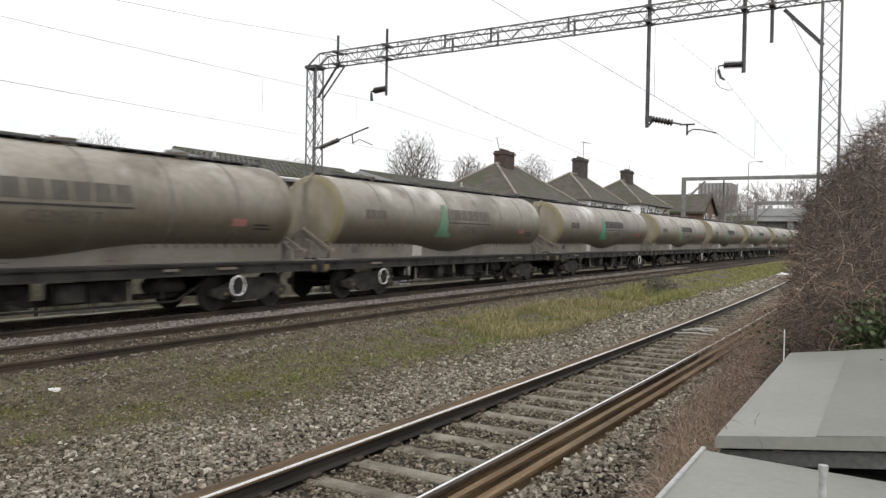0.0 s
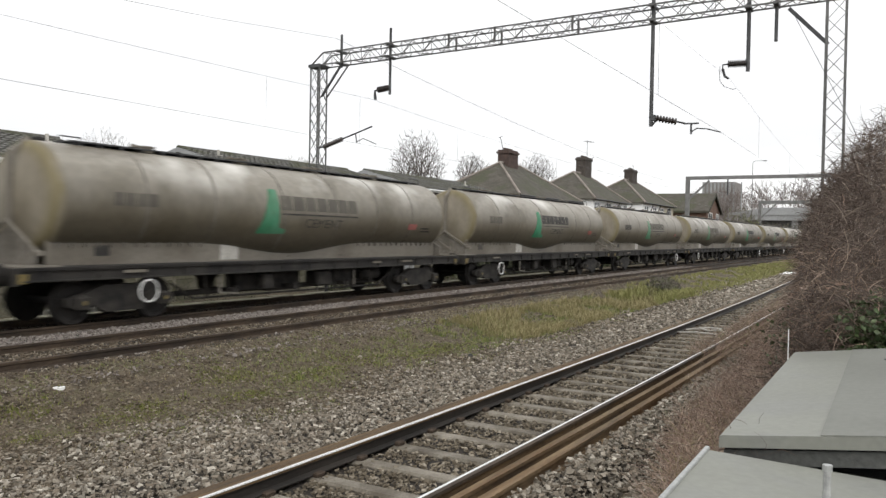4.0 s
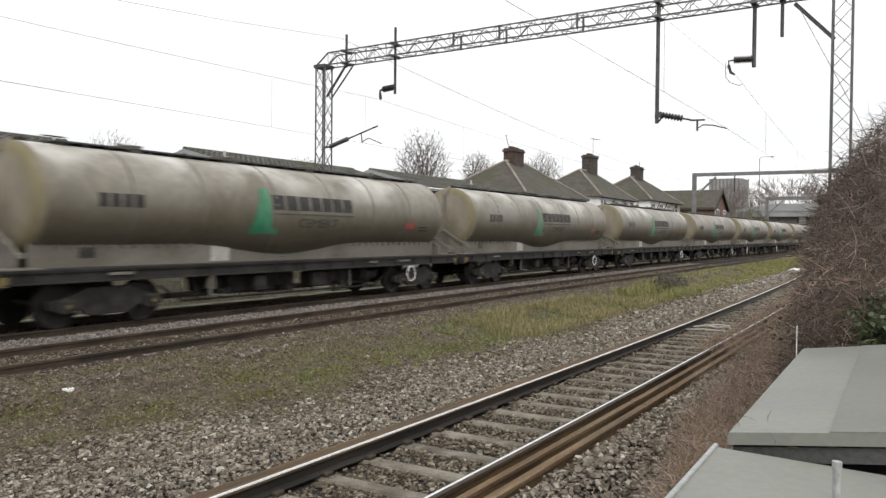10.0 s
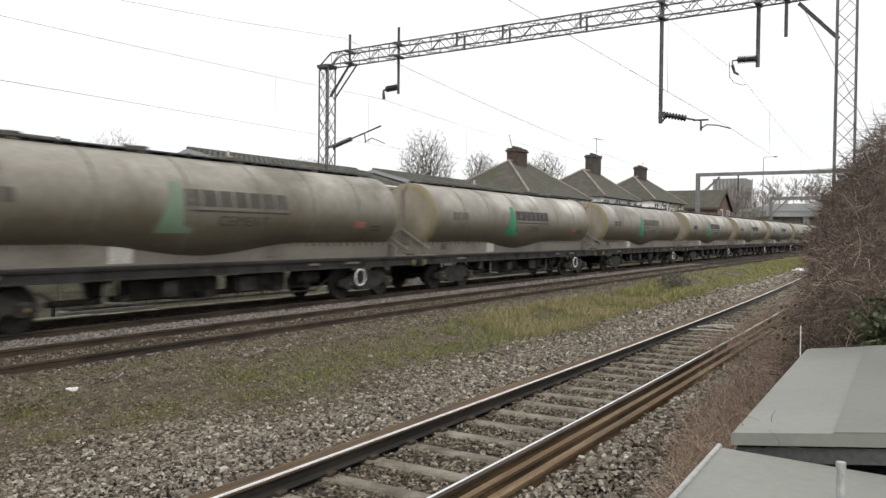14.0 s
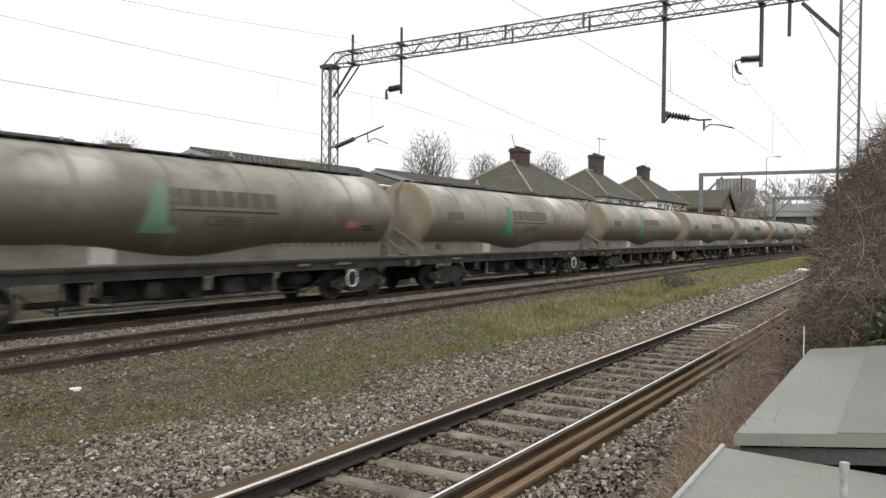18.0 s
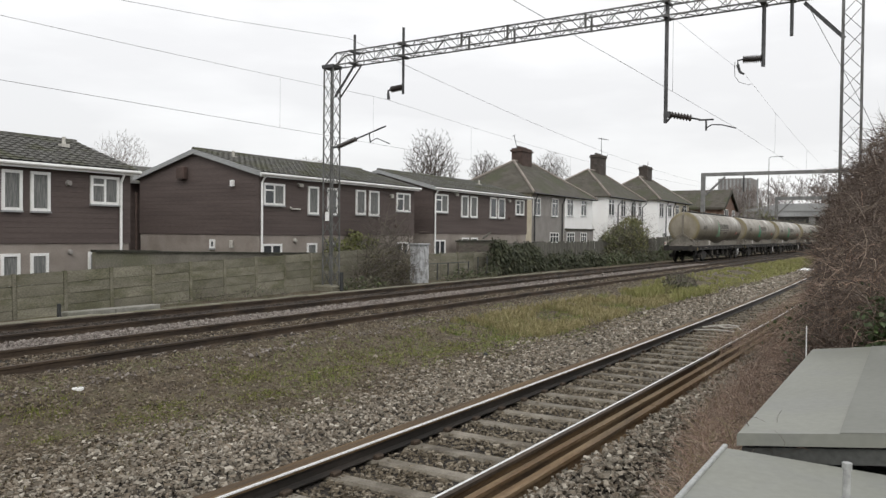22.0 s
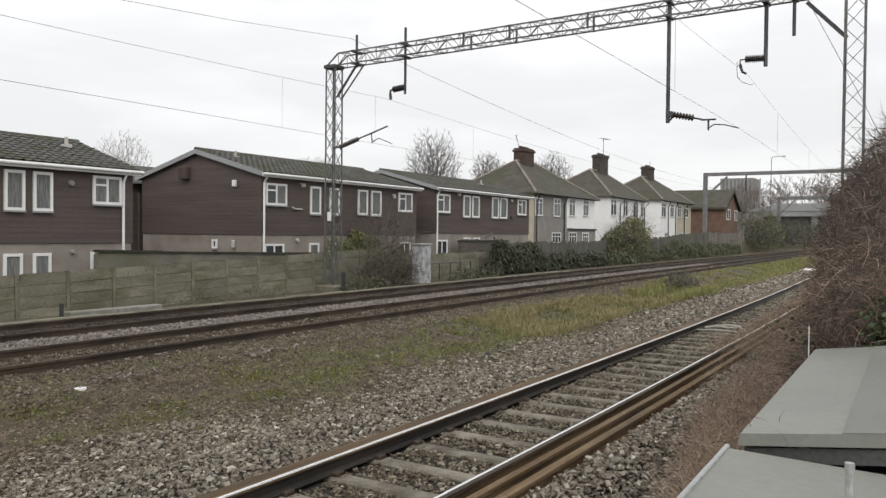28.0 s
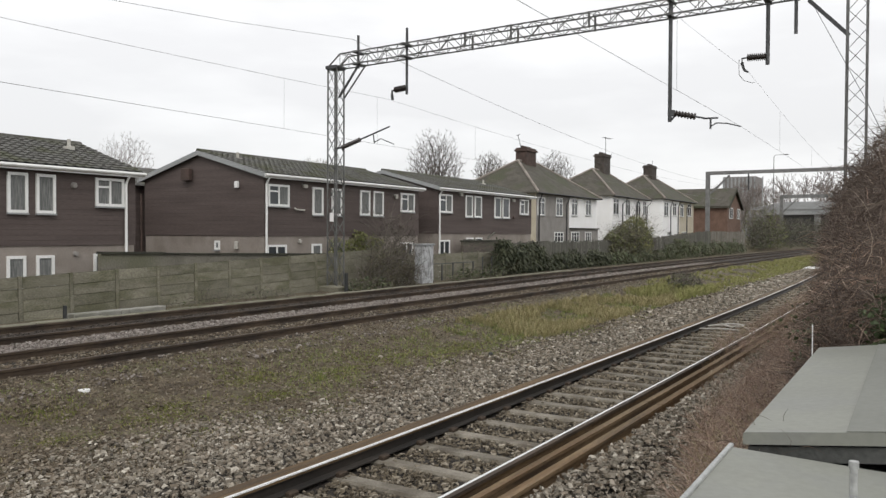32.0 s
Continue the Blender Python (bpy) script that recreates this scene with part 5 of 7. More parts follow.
for nm, mats, y0, fx0, fx1, base, eave, rz, dp, ra, rb, cx in (
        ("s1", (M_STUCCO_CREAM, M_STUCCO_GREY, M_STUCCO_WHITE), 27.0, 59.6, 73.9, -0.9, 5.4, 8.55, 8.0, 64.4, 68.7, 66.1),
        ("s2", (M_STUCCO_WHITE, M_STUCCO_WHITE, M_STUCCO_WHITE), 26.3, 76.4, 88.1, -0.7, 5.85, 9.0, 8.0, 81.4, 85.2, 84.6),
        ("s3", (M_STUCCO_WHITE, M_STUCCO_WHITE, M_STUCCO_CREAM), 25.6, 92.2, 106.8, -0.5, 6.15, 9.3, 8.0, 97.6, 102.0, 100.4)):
    h = thing("semi_detached_house", Matrix.Identity(4), {"s1": "pebbledashed grey and white semi-detached pair with hipped roof", "s2": "white rendered semi-detached pair with hipped roof", "s3": "white rendered semi-detached pair beside a brick house"}[nm], "house", "semi-detached houses")
    xm, y1 = (fx0 + fx1) / 2, y0 + dp
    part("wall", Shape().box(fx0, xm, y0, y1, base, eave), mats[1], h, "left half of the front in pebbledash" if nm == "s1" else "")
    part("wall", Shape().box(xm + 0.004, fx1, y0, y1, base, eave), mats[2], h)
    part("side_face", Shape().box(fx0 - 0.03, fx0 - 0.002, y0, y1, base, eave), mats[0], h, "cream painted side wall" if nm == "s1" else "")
    o = 0.35
    yr = y0 + dp / 2
    e = [(fx0 - o, y0 - o), (fx1 + o, y0 - o), (fx1 + o, y1 + o), (fx0 - o, y1 + o)]
    ro = Shape().add([(*p, eave) for p in e] + [(ra, yr, rz), (rb, yr, rz)] + [(*p, eave - 0.12) for p in e], [(0, 1, 5, 4), (1, 2, 5), (2, 3, 4, 5), (3, 0, 4), (6, 7, 1, 0), (7, 8, 2, 1), (8, 9, 3, 2), (9, 6, 0, 3), (9, 8, 7, 6)])
    roof = part("roof", ro, M_SLATE, h, "mossy brown hipped tile roof")
    for a, b in (((fx0 - o, y0 - o, eave), (ra, yr, rz)), ((fx1 + o, y0 - o, eave), (rb, yr, rz)), ((ra, yr, rz), (rb, yr, rz)), ((fx0 - o, y1 + o, eave), (ra, yr, rz))):
        part("ridge_tiles", Shape().tube([(a[0], a[1], a[2] + 0.03), (b[0], b[1], b[2] + 0.03)], 0.11, 6), M_BRICK, roof)
    up = {"s1": 0.15, "s2": 0.75, "s3": 0.35}[nm]
    zt = rz + up
    ch = part("chimney", Shape().box(cx - 1.05, cx + 1.05, yr - 0.55, yr + 0.55, rz - 1.2, zt + 0.75, 0.02).box(cx - 1.15, cx + 1.15, yr - 0.65, yr + 0.65, zt + 0.75, zt + 0.92).box(cx - 1.05, cx + 1.05, yr - 0.55, yr + 0.55, zt + 0.92, zt + 1.08), M_CHIMNEY if nm == 's1' else M_STACK, roof, "sooty red brick chimney stack" if nm == 's1' else "soot-darkened brown chimney stack")
    for q in (-0.75, -0.25, 0.25, 0.75):
        part("chimney_pot", Shape().tube([(cx + q, yr, zt + 1.06), (cx + q, yr, zt + 1.28)], 0.15, 10, 0.12), M_CHIMNEY if nm == 's1' else M_STACK, ch)
    for x, wd, z0, z1 in FRONTS[nm][0]:
        window(h, x, z0, z1, wd, y0, (0.5,), 1, False, ((0, 1, 0.72),))
    for x, wd, z0, z1 in FRONTS[nm][1]:
        window(h, x, z0, z1, wd, y0 - (0.06 if nm == "s1" and x > xm else 0.0), (0.34, 0.67), 1, False, ((0, 1, 0.6),))
    for xq, off in FRONTS[nm][2]:
        part("downpipe", Shape().tube([(xq - off, y0 - o - 0.03, eave - 0.1), (xq - off, y0 - 0.3, eave - 0.35), (xq, y0 - 0.1, eave - 0.8), (xq, y0 - 0.1, base)], 0.06, 6), M_CABDARK, h, "black downpipe with a bend under the eaves")
    if nm == "s1":
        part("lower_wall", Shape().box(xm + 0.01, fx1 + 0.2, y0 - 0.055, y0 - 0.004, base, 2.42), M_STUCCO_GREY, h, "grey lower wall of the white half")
        part("ledge", Shape().box(xm, fx1 + 0.3, y0 - 0.2, y0 - 0.058, 2.40, 2.50), M_FELT, h, "dark felt ledge over the lower wall")
    part("gutter", Shape().tube([(fx0 - o, y0 - o - 0.05, eave - 0.06), (fx1 + o, y0 - o - 0.05, eave - 0.06)], 0.06, 6), M_DARKSTEEL, h)
    aer = Shape()
    if nm == "s1":
        aer.tube([(cx - 0.9, yr, rz + 0.9), (cx - 1.7, yr, rz + 2.3)], 0.03, 5).bar((cx - 2.0, yr, rz + 2.2), (cx - 1.3, yr, rz + 2.4), 0.03)
    else:
        aer.tube([(cx + 1.0, yr, rz + 1.0), (cx + 1.0, yr, rz + 3.9 if nm == "s2" else rz + 2.2)], 0.03, 5)
    if nm == "s2":
        aer.tube([(cx + 1.6, yr, rz + 0.2), (cx + 2.9, yr, rz + 2.0)], 0.035, 5).bar((cx + 2.6, yr, rz + 1.9), (cx + 3.2, yr, rz + 2.2), 0.04)
        aer.bar((cx + 0.2, yr, rz + 3.75), (cx + 2.2, yr - 0.4, rz + 3.75), 0.03)
        for q in range(6):
            aer.bar((cx + 0.4 + 0.3 * q, yr - 0.3 - 0.06 * q, rz + 3.75), (cx + 0.4 + 0.3 * q, yr + 0.3 - 0.06 * q, rz + 3.75), 0.018)
    part("aerial", aer, M_DARKSTEEL, roof, "thin rooftop television aerial")

bh = thing("brick_house", Matrix.Identity(4), "orange brick house with gable end towards the railway", "house")
part("wall", Shape().slab([(114.5, 0.2), (124.0, 0.2), (124.0, 5.9), (119.25, 8.3), (114.5, 5.9)], 1, 22.8, 33.0), M_ORANGE, bh, "orange brick walls")
for xa, xb in ((114.1, 119.25), (124.4, 119.25)):
    part("roof_slope", Shape().slab([(xa, 5.65), (xb, 8.4), (xb, 8.68), (xa, 5.95)], 1, 22.5, 36.0), M_SLATE, bh, "brown tiled roof slope")
part("bargeboard", Shape().slab([(114.1, 5.5), (119.25, 8.2), (124.4, 5.5), (124.4, 5.8), (119.25, 8.55), (114.1, 5.8)], 1, 22.42, 22.49), M_FELT, bh, "dark bargeboard")
for x, wd in ((116.9, 2.6), (122.2, 2.0)):
    window(bh, x, 4.25, 5.75, wd, 22.8, (0.5,), 1, False)

# ---- the fence along the railway and what stands behind it ----
def fence_y(x):
    return 19.4 + 0.06 * (x - 11)


def concrete_fence():
    f = thing("concrete_fence", Matrix.Identity(4), "mossy concrete panel fence with slotted posts along the railway", "fence")
    post = Shape().box(-0.055, 0.055, -0.04, 0.05, -0.65, 0.975, 0.012).mesh("post", M_CONCRETE)
    plank = Shape().box(0.05, 1.475, -0.026, 0.024, 0.0, 0.293, 0.022).mesh("plank", M_CONCRETE)
    x, k = 5.9, -4
    while x < 29.5:
        gap = 1.46 + 0.022 * k
        top = 0.80 + 0.026 * (x - 11)
        m = Matrix.Translation((x, fence_y(x), top - 0.965)) @ Matrix.Rotation(math.atan(0.06), 4, "Z") @ Matrix.Rotation(-math.atan(0.026), 4, "Y")
        again("post", post, f, m)
        for r in range(-1, 4):
            again("plank", plank, f, m @ Matrix.Translation((random.uniform(-0.004, 0.004), random.uniform(-0.008, 0.008), -0.235 + 0.30 * r)) @ Matrix.Diagonal((gap / 1.53, 1, 1, 1)))
        x += gap
        k += 1
    return f


concrete_fence()
cf2 = thing("concrete_fence", Matrix.Identity(4), "low grey-green concrete panel fence behind the railings", "fence")
for i in range(6):
    xa = 31.4 + 1.75 * i
    part("post", Shape().box(xa - 0.05, xa + 0.05, 20.86, 20.96, -0.6, 0.98, 0.012), M_CONCRETE, cf2)
    for r in range(5):
        part("plank", Shape().box(xa + 0.05, xa + 1.70, 20.88, 20.93, -0.58 + 0.3 * r, -0.287 + 0.3 * r, 0.015), M_CONCRETE, cf2)
g = thing("garden_wall", Matrix.Identity(4), "long grey-green rendered garden wall with mossy dark coping", "wall")
for i in range(6):
    xa, xb = 14.94 + 2.35 * i, 14.94 + 2.35 * i + 2.346
    za, zb = 1.29 - 0.024 * (xa - 14.94), 1.29 - 0.024 * (xb - 14.94)
    part("wall_panel", Shape().slab([(xa, -0.9), (xb, -0.9), (xb, zb), (xa, za)], 1, 21.0, 21.16), M_GARAGE, g)
    th = random.uniform(0.05, 0.075)
    part("coping", Shape().slab([(xa, za), (xb - 0.015, zb), (xb - 0.015, zb + th), (xa, za + th)], 1, 20.94, 21.24), M_FELT, g, "dark mossy coping stone")

bw = thing("brick_garden_wall", Matrix.Identity(4), "low weathered brown brick garden wall before the brown house", "wall")
part("wall", Shape().box(37.4, 43.2, 21.25, 21.42, -0.9, 1.50), M_BROWNBRICK, bw)
part("coping", Shape().box(37.36, 43.25, 21.2, 21.47, 1.50, 1.57, 0.01), M_FELT, bw, "dark mossy coping")
for i, (xa, za, ln, tilt) in enumerate(((37.6, 1.66, 1.7, 3), (39.6, 1.63, 2.2, -2), (40.4, 1.75, 0.9, 22))):
    pk = part("loose_plank", Shape().box(0, ln, -0.07, 0.07, 0, 0.05, 0.008), M_WOODFENCE, bw, "grey plank lying on the coping")
    pk.matrix_basis = pose(xa, 21.33, za - 0.085, 0, -tilt if tilt > 10 else 0, tilt if abs(tilt) < 10 else 0)

# equipment cabinet and low rails beside the line
c = thing("trackside_cabinet", Matrix.Identity(4), "pale weathered grey trackside cabinet beside the fence", "cabinet")
part("body", Shape().box(30.2, 31.15, 19.3, 19.75, -0.4, 1.40, 0.03), M_PEELED, c)
part("lid", Shape().box(30.15, 31.2, 19.24, 19.8, 1.40, 1.48, 0.02), M_FARGREY, c)
part("door", Shape().box(30.26, 30.66, 19.27, 19.298, -0.2, 1.33), M_PEELED, c)
part("door", Shape().box(30.70, 31.09, 19.27, 19.298, -0.2, 1.33), M_PEELED, c)
rf = thing("railing_fence", Matrix.Identity(4), "thin rusty railings in front of an old panel fence", "fence")
for i in range(10):
    part("post", Shape().box(32.0 + 1.05 * i - 0.025, 32.0 + 1.05 * i + 0.025, 19.96, 20.01, -0.55, 0.5 + 0.22 * (i > 4)), M_DARKSTEEL, rf)
for z in (0.45,):
    part("rail", Shape().box(31.9, 36.3, 19.975, 20.01, z, z + 0.04), M_DARKSTEEL, rf)
pf = thing("timber_fence", Matrix.Identity(4), "long grey weathered timber fence behind the bushes", "fence")
bme = Shape().box(-0.07, 0.07, -0.012, 0.012, 0, 2.05, 0.01).mesh("board", M_WOODFENCE)
pale = Shape().box(-0.06, 0.06, -0.012, 0.012, 0, 2.0, 0.01).mesh("board", M_PALING)
for i in range(236):
    x = 41.9 + 0.29 * i
    again("board", pale if x > 92 else bme, pf, Matrix.Translation((x, 21.0 + BEND / 2 * x * x * 0.7 + random.uniform(-0.01, 0.01), -0.55 + random.uniform(-0.03, 0.03) + 0.9 * smoothstep(60, 95, x))) @ Matrix.Diagonal((2.0, 1, random.uniform(0.95, 1.02), 1)))

# low white concrete trough lids by the far track
tr = thing("cable_trough", Matrix.Identity(4), "pale concrete cable trough lids along the far track", "cable trough")
for i in range(40):
    x = 5.0 + 1.0 * i
    part("trough_lid", Shape().box(x, x + 0.96, 17.85, 18.2, -0.45, -0.23 + random.uniform(-0.012, 0.02), 0.01), M_CONCRETE, tr)
mk_ = thing("marker_post", Matrix.Identity(4), "short dark timber marker post by the fence", "post")
part("post", Shape().box(24.0, 24.12, 18.8, 18.92, -0.4, 0.42, 0.02), M_CABDARK, mk_)
slabs = thing("concrete_kerb", Matrix.Identity(4), "pale concrete kerb stones lying at the foot of the fence", "kerb")
for xa, xb in ((12.25, 13.63), (13.65, 15.1)):
    part("kerb_stone", Shape().box(xa, xb, 18.3, 18.62, -0.45, -0.135, 0.02), M_BARESLAB, slabs)
part("peg", Shape().box(11.98, 12.06, 18.3, 18.38, -0.45, 0.10, 0.01), M_CABDARK, slabs, "short dark peg beside the kerb")


# ---- overhead line ----
PX = 24.6


def lattice_mast(name, cx, cy, z0, z1, wb, wt, label, step=0.62, single=False):
    m = thing(name, Matrix.Identity(4), label, "mast", "overhead line masts")

    def corner(i, z):
        q = (z - z0) / (z1 - z0)
        h = (wb + (wt - wb) * q) / 2
        return Vector((cx + (-h, h, h, -h)[i], cy + (-h, -h, h, h)[i], z))
    for i in range(4):
        part("leg", Shape().bar(corner(i, z0), corner(i, z1), 0.045), M_GALV, m)
    nz = int((z1 - z0) / step)
    for i in range(4):
        j = (i + 1) % 4
        br = Shape()
        for k in range(nz):
            za, zb = z0 + (z1 - z0) * k / nz, z0 + (z1 - z0) * (k + 1) / nz
            br.bar(corner(*((i, za) if k % 2 or not single else (j, za))), corner(*((j, zb) if k % 2 or not single else (i, zb))), 0.016)
            if not single:
                br.bar(corner(j, za), corner(i, zb), 0.015)
        tagged(part("bracing", br, M_GALV, m, "crossed angle-iron bracing"), "", "", "", "stuff")
    part("base", Shape().box(cx - 0.5, cx + 0.5, cy - 0.5, cy + 0.5, z0 - 0.35, z0 + 0.02, 0.05), M_CONCRETE, m, "concrete mast foot")
    return m


lm = lattice_mast("lattice_mast", 24.5, 19.74, -0.15, 8.42, 0.46, 0.44, "tapered galvanised lattice mast beside the far track")
part("cap_plate", Shape().box(24.22, 24.78, 19.48, 20.04, 8.38, 8.51), M_DARKSTEEL, lm, "dark cap plate")
part("notice", Shape().box(24.2, 24.23, 19.62, 19.80, 2.40, 2.75), M_WHITE, lm, "blank white notice")
rm = lattice_mast("lattice_mast", 24.2, 1.49, -0.4, 8.7, 0.50, 0.48, "galvanised lattice mast rising behind the bramble thicket", 0.52, True)

boom = thing("portal_boom", Matrix.Identity(4), "galvanised lattice boom across all three tracks", "gantry")
ZL, ZU = 8.62, 9.08


def rise(y):
    """The boom climbs a little towards the near mast."""
    return 0.06 - 0.018 * (y - 8)


for x in (PX - 0.28, PX + 0.28):
    for z in (ZL, ZU):
        y_end = 19.4 if z == ZU else 19.9
        part("chord", Shape().bar((x, 1.2, z + rise(1.2)), (x, y_end, z + rise(y_end)), 0.045), M_GALV, boom)
nseg = 40
for face in range(4):
    for k in range(nseg):
        ya, yb = 1.2 + 18.2 * k / nseg, 1.2 + 18.2 * (k + 1) / nseg
        a = [(PX - 0.28, ZL), (PX - 0.28, ZU), (PX + 0.28, ZU), (PX + 0.28, ZL)][face]
        b = [(PX - 0.28, ZU), (PX + 0.28, ZU), (PX + 0.28, ZL), (PX - 0.28, ZL)][face]
        if k % 2:
            a, b = b, a
        part("lacing_bar", Shape().bar((a[0], ya, a[1] + rise(ya)), (b[0], yb, b[1] + rise(yb)), 0.022), M_GALV, boom)
        if k % 2:
            part("cross_bar", Shape().bar((b[0], yb, b[1] + rise(yb)), (a[0], yb, a[1] + rise(yb)), 0.016), M_GALV, boom)
for y in (13.8, 9.2, 12.0):
    for x in (PX - 0.28, PX + 0.28):
        part("joint_plate", Shape().box(x - 0.03, x + 0.03, y - 0.03, y + 0.03, ZL - 0.03 + rise(y), ZU + 0.03 + rise(y)), M_GALV, boom, "bolted joint plate")
for x in (PX - 0.28, PX + 0.28):
    part("end_slope", Shape().bar((x, 19.4, ZU + rise(19.4)), (x, 20.0, ZL + rise(20)), 0.045), M_GALV, boom)
part("knee_brace", Shape().bar((PX - 0.2, 18.5, ZL - 0.12), (PX - 0.2, 19.5, 7.25), 0.065), M_DARKSTEEL, boom, "slanting knee brace")
part("knee_brace", Shape().bar((PX + 0.2, 18.5, ZL - 0.12), (PX + 0.2, 19.6, 7.25), 0.045), M_GALV, boom, "slanting knee brace")
part("knee_brace", Shape().bar((PX, 2.75, ZL), (PX, 1.72, 7.5), 0.10), M_DARKSTEEL, boom, "slanting knee brace")


def drop_tube(y, z0, z1, label, r=0.05):
    d = thing("drop_tube", Matrix.Identity(4), label, "drop tube", "drop tubes on the boom")
    part("tube", Shape().tube([(PX, y, z0), (PX, y, z1)], r, 8), M_DARKSTEEL, d)
    for zc in (ZL, ZU):
        part("clamp", Shape().box(PX - 0.30, PX + 0.30, y - 0.07, y + 0.07, zc - 0.04 + rise(y), zc + 0.04 + rise(y)), M_DARKSTEEL, d)
    return d


def insulator(parent, a, b, r=0.10, n=9):
    """A ribbed insulator between two points."""
    a, b = Vector(a), Vector(b)
    d = (b - a).normalized()
    u = d.orthogonal().normalized()
    w = d.cross(u)
    rings = []
    for i in range(n):
        for q, k in ((0.0, 0.6), (0.25, 0.62), (0.4, 1.0), (0.6, 0.95), (0.85, 0.6)):
            p = a.lerp(b, (i + q) / n)
            rings.append([tuple(p + (u * math.cos(j * 0.6283) + w * math.sin(j * 0.6283)) * r * k) for j in range(10)])
    sh = Shape().rings(rings)
    return part("insulator", sh, M_INSUL, parent, "ribbed dark brown insulator", True)


d1 = drop_tube(18.72, 8.35, 9.62, "short upright tube carrying the return wire")
d2 = drop_tube(16.45, 7.15, 9.62, "drop tube over the far main track with insulator")
insulator(d2, (PX, 16.5, 7.40), (PX, 17.0, 7.36), 0.12, 7)
part("hanger", Shape().tube([(PX, 17.0, 7.36), (PX, 17.12, 7.33), (PX, 17.12, 7.2), (PX, 17.1, 7.0)], 0.035, 8, 0.06), M_DARKSTEEL, d2)
d3 = drop_tube(6.65, 5.45, 9.75, "long drop tube beside the near track's wire", 0.062)
insulator(d3, (PX, 6.50, 5.70), (PX, 5.85, 5.55), 0.11, 7)
part("rod", Shape().tube([(PX, 5.85, 5.55), (PX, 5.6, 5.49)], 0.03, 6), M_DARKSTEEL, d3)
part("bracket", Shape().box(PX - 0.06, PX + 0.06, 6.5, 6.7, 5.62, 5.80).bar((PX, 6.6, 5.5), (PX, 6.5, 5.62), 0.05), M_DARKSTEEL, d3)
part("registration_arm", Shape().tube([(PX, 5.64, 5.48), (PX, 5.2, 5.47)], 0.028, 6).tube([(PX, 5.42, 5.48), (PX, 5.42, 5.15)], 0.03, 6).tube([(PX, 5.42, 5.22), (PX, 5.25, 5.32), (PX, 4.95, 5.29), (PX, 4.55, 5.17)], 0.02, 6), M_DARKSTEEL, d3, "curved registration arm to the contact wire")
d4 = drop_tube(3.83, 6.92, 9.75, "drop tube over the near track with insulator", 0.058)
insulator(d4, (PX, 3.88, 7.16), (PX, 4.40, 7.18), 0.12, 9)
part("hook", Shape().tube([(PX, 4.40, 7.18), (PX, 4.54, 7.17), (PX, 4.54, 7.02)], 0.025, 6), M_DARKSTEEL, d4)
part("hanger", Shape().tube([(PX, 4.54, 7.04), (PX, 4.47, 6.82), (PX, 4.36, 6.75)], 0.05, 8, 0.03), M_DARKSTEEL, d4)
jump = [(PX - 1.6, 4.32, 6.80), (PX - 1.2, 4.40, 6.68), (PX - 0.6, 4.50, 6.58), (PX, 4.48, 6.52), (PX + 0.7, 4.36, 6.55), (PX + 1.2, 4.35, 6.66)]
part("jumper", Shape().tube(jump, 0.008, 5), M_DARKSTEEL, d4, "thin looped jumper cable")
d5 = drop_tube(3.08, 7.72, 9.75, "short bare drop tube near the mast")

ca = thing("registration_bracket", Matrix.Identity(4), "slanting insulated arm from the mast to the far track's wire", "bracket")
insulator(ca, (PX - 0.3, 19.27, 5.28), (PX - 0.3, 18.37, 5.55), 0.10, 8)
part("arm", Shape().tube([(PX - 0.3, 18.37, 5.55), (PX - 0.3, 17.02, 5.95)], 0.03, 6), M_DARKSTEEL, ca)
part("steady_arm", Shape().tube([(PX - 0.3, 17.77, 5.73), (PX - 0.3, 17.72, 5.35)], 0.025, 6).tube([(PX - 0.3, 17.72, 5.4), (PX - 0.3, 17.42, 5.52), (PX - 0.3, 16.82, 5.28)], 0.018, 6), M_DARKSTEEL, ca)
part("mast_clamp", Shape().bar((PX - 0.3, 19.62, 5.26), (PX - 0.3, 19.22, 5.28), 0.07), M_DARKSTEEL, ca)

# the next portal: plain girder on two posts
p2 = thing("girder_portal", Matrix.Identity(4), "grey plain girder portal across the tracks ahead", "gantry")
part("girder", Shape().box(92.2, 92.6, 3.0, 20.8, 8.72, 9.1, 0.03), M_PORTAL, p2)
part("post", Shape().box(92.2, 92.6, 20.35, 20.8, -0.4, 8.73, 0.03), M_PORTAL, p2)
part("post", Shape().box(92.2, 92.6, 3.0, 3.5, -0.4, 8.73, 0.03), M_PORTAL, p2)
part("knee_brace", Shape().bar((92.4, 20.3, 6.6), (92.4, 18.2, 8.6), 0.2), M_PORTAL, p2)
part("drop_bar", Shape().box(92.33, 92.47, 16.13, 16.27, 6.9, 8.73), M_DARKSTEEL, p2)
p3 = thing("girder_portal", Matrix.Identity(4), "grey plain girder portal far down the line", "gantry")
part("girder", Shape().box(150, 150.4, 3, 21.0, 8.4, 9.0), M_PORTAL, p3)
part("post", Shape().box(150, 150.5, 20.5, 21.0, -0.4, 8.5), M_PORTAL, p3)
part("post", Shape().box(150, 150.5, 3, 3.5, -0.4, 8.5), M_PORTAL, p3)
part("knee_brace", Shape().bar((150.2, 20.5, 6.0), (150.2, 18.0, 8.5), 0.22), M_PORTAL, p3)


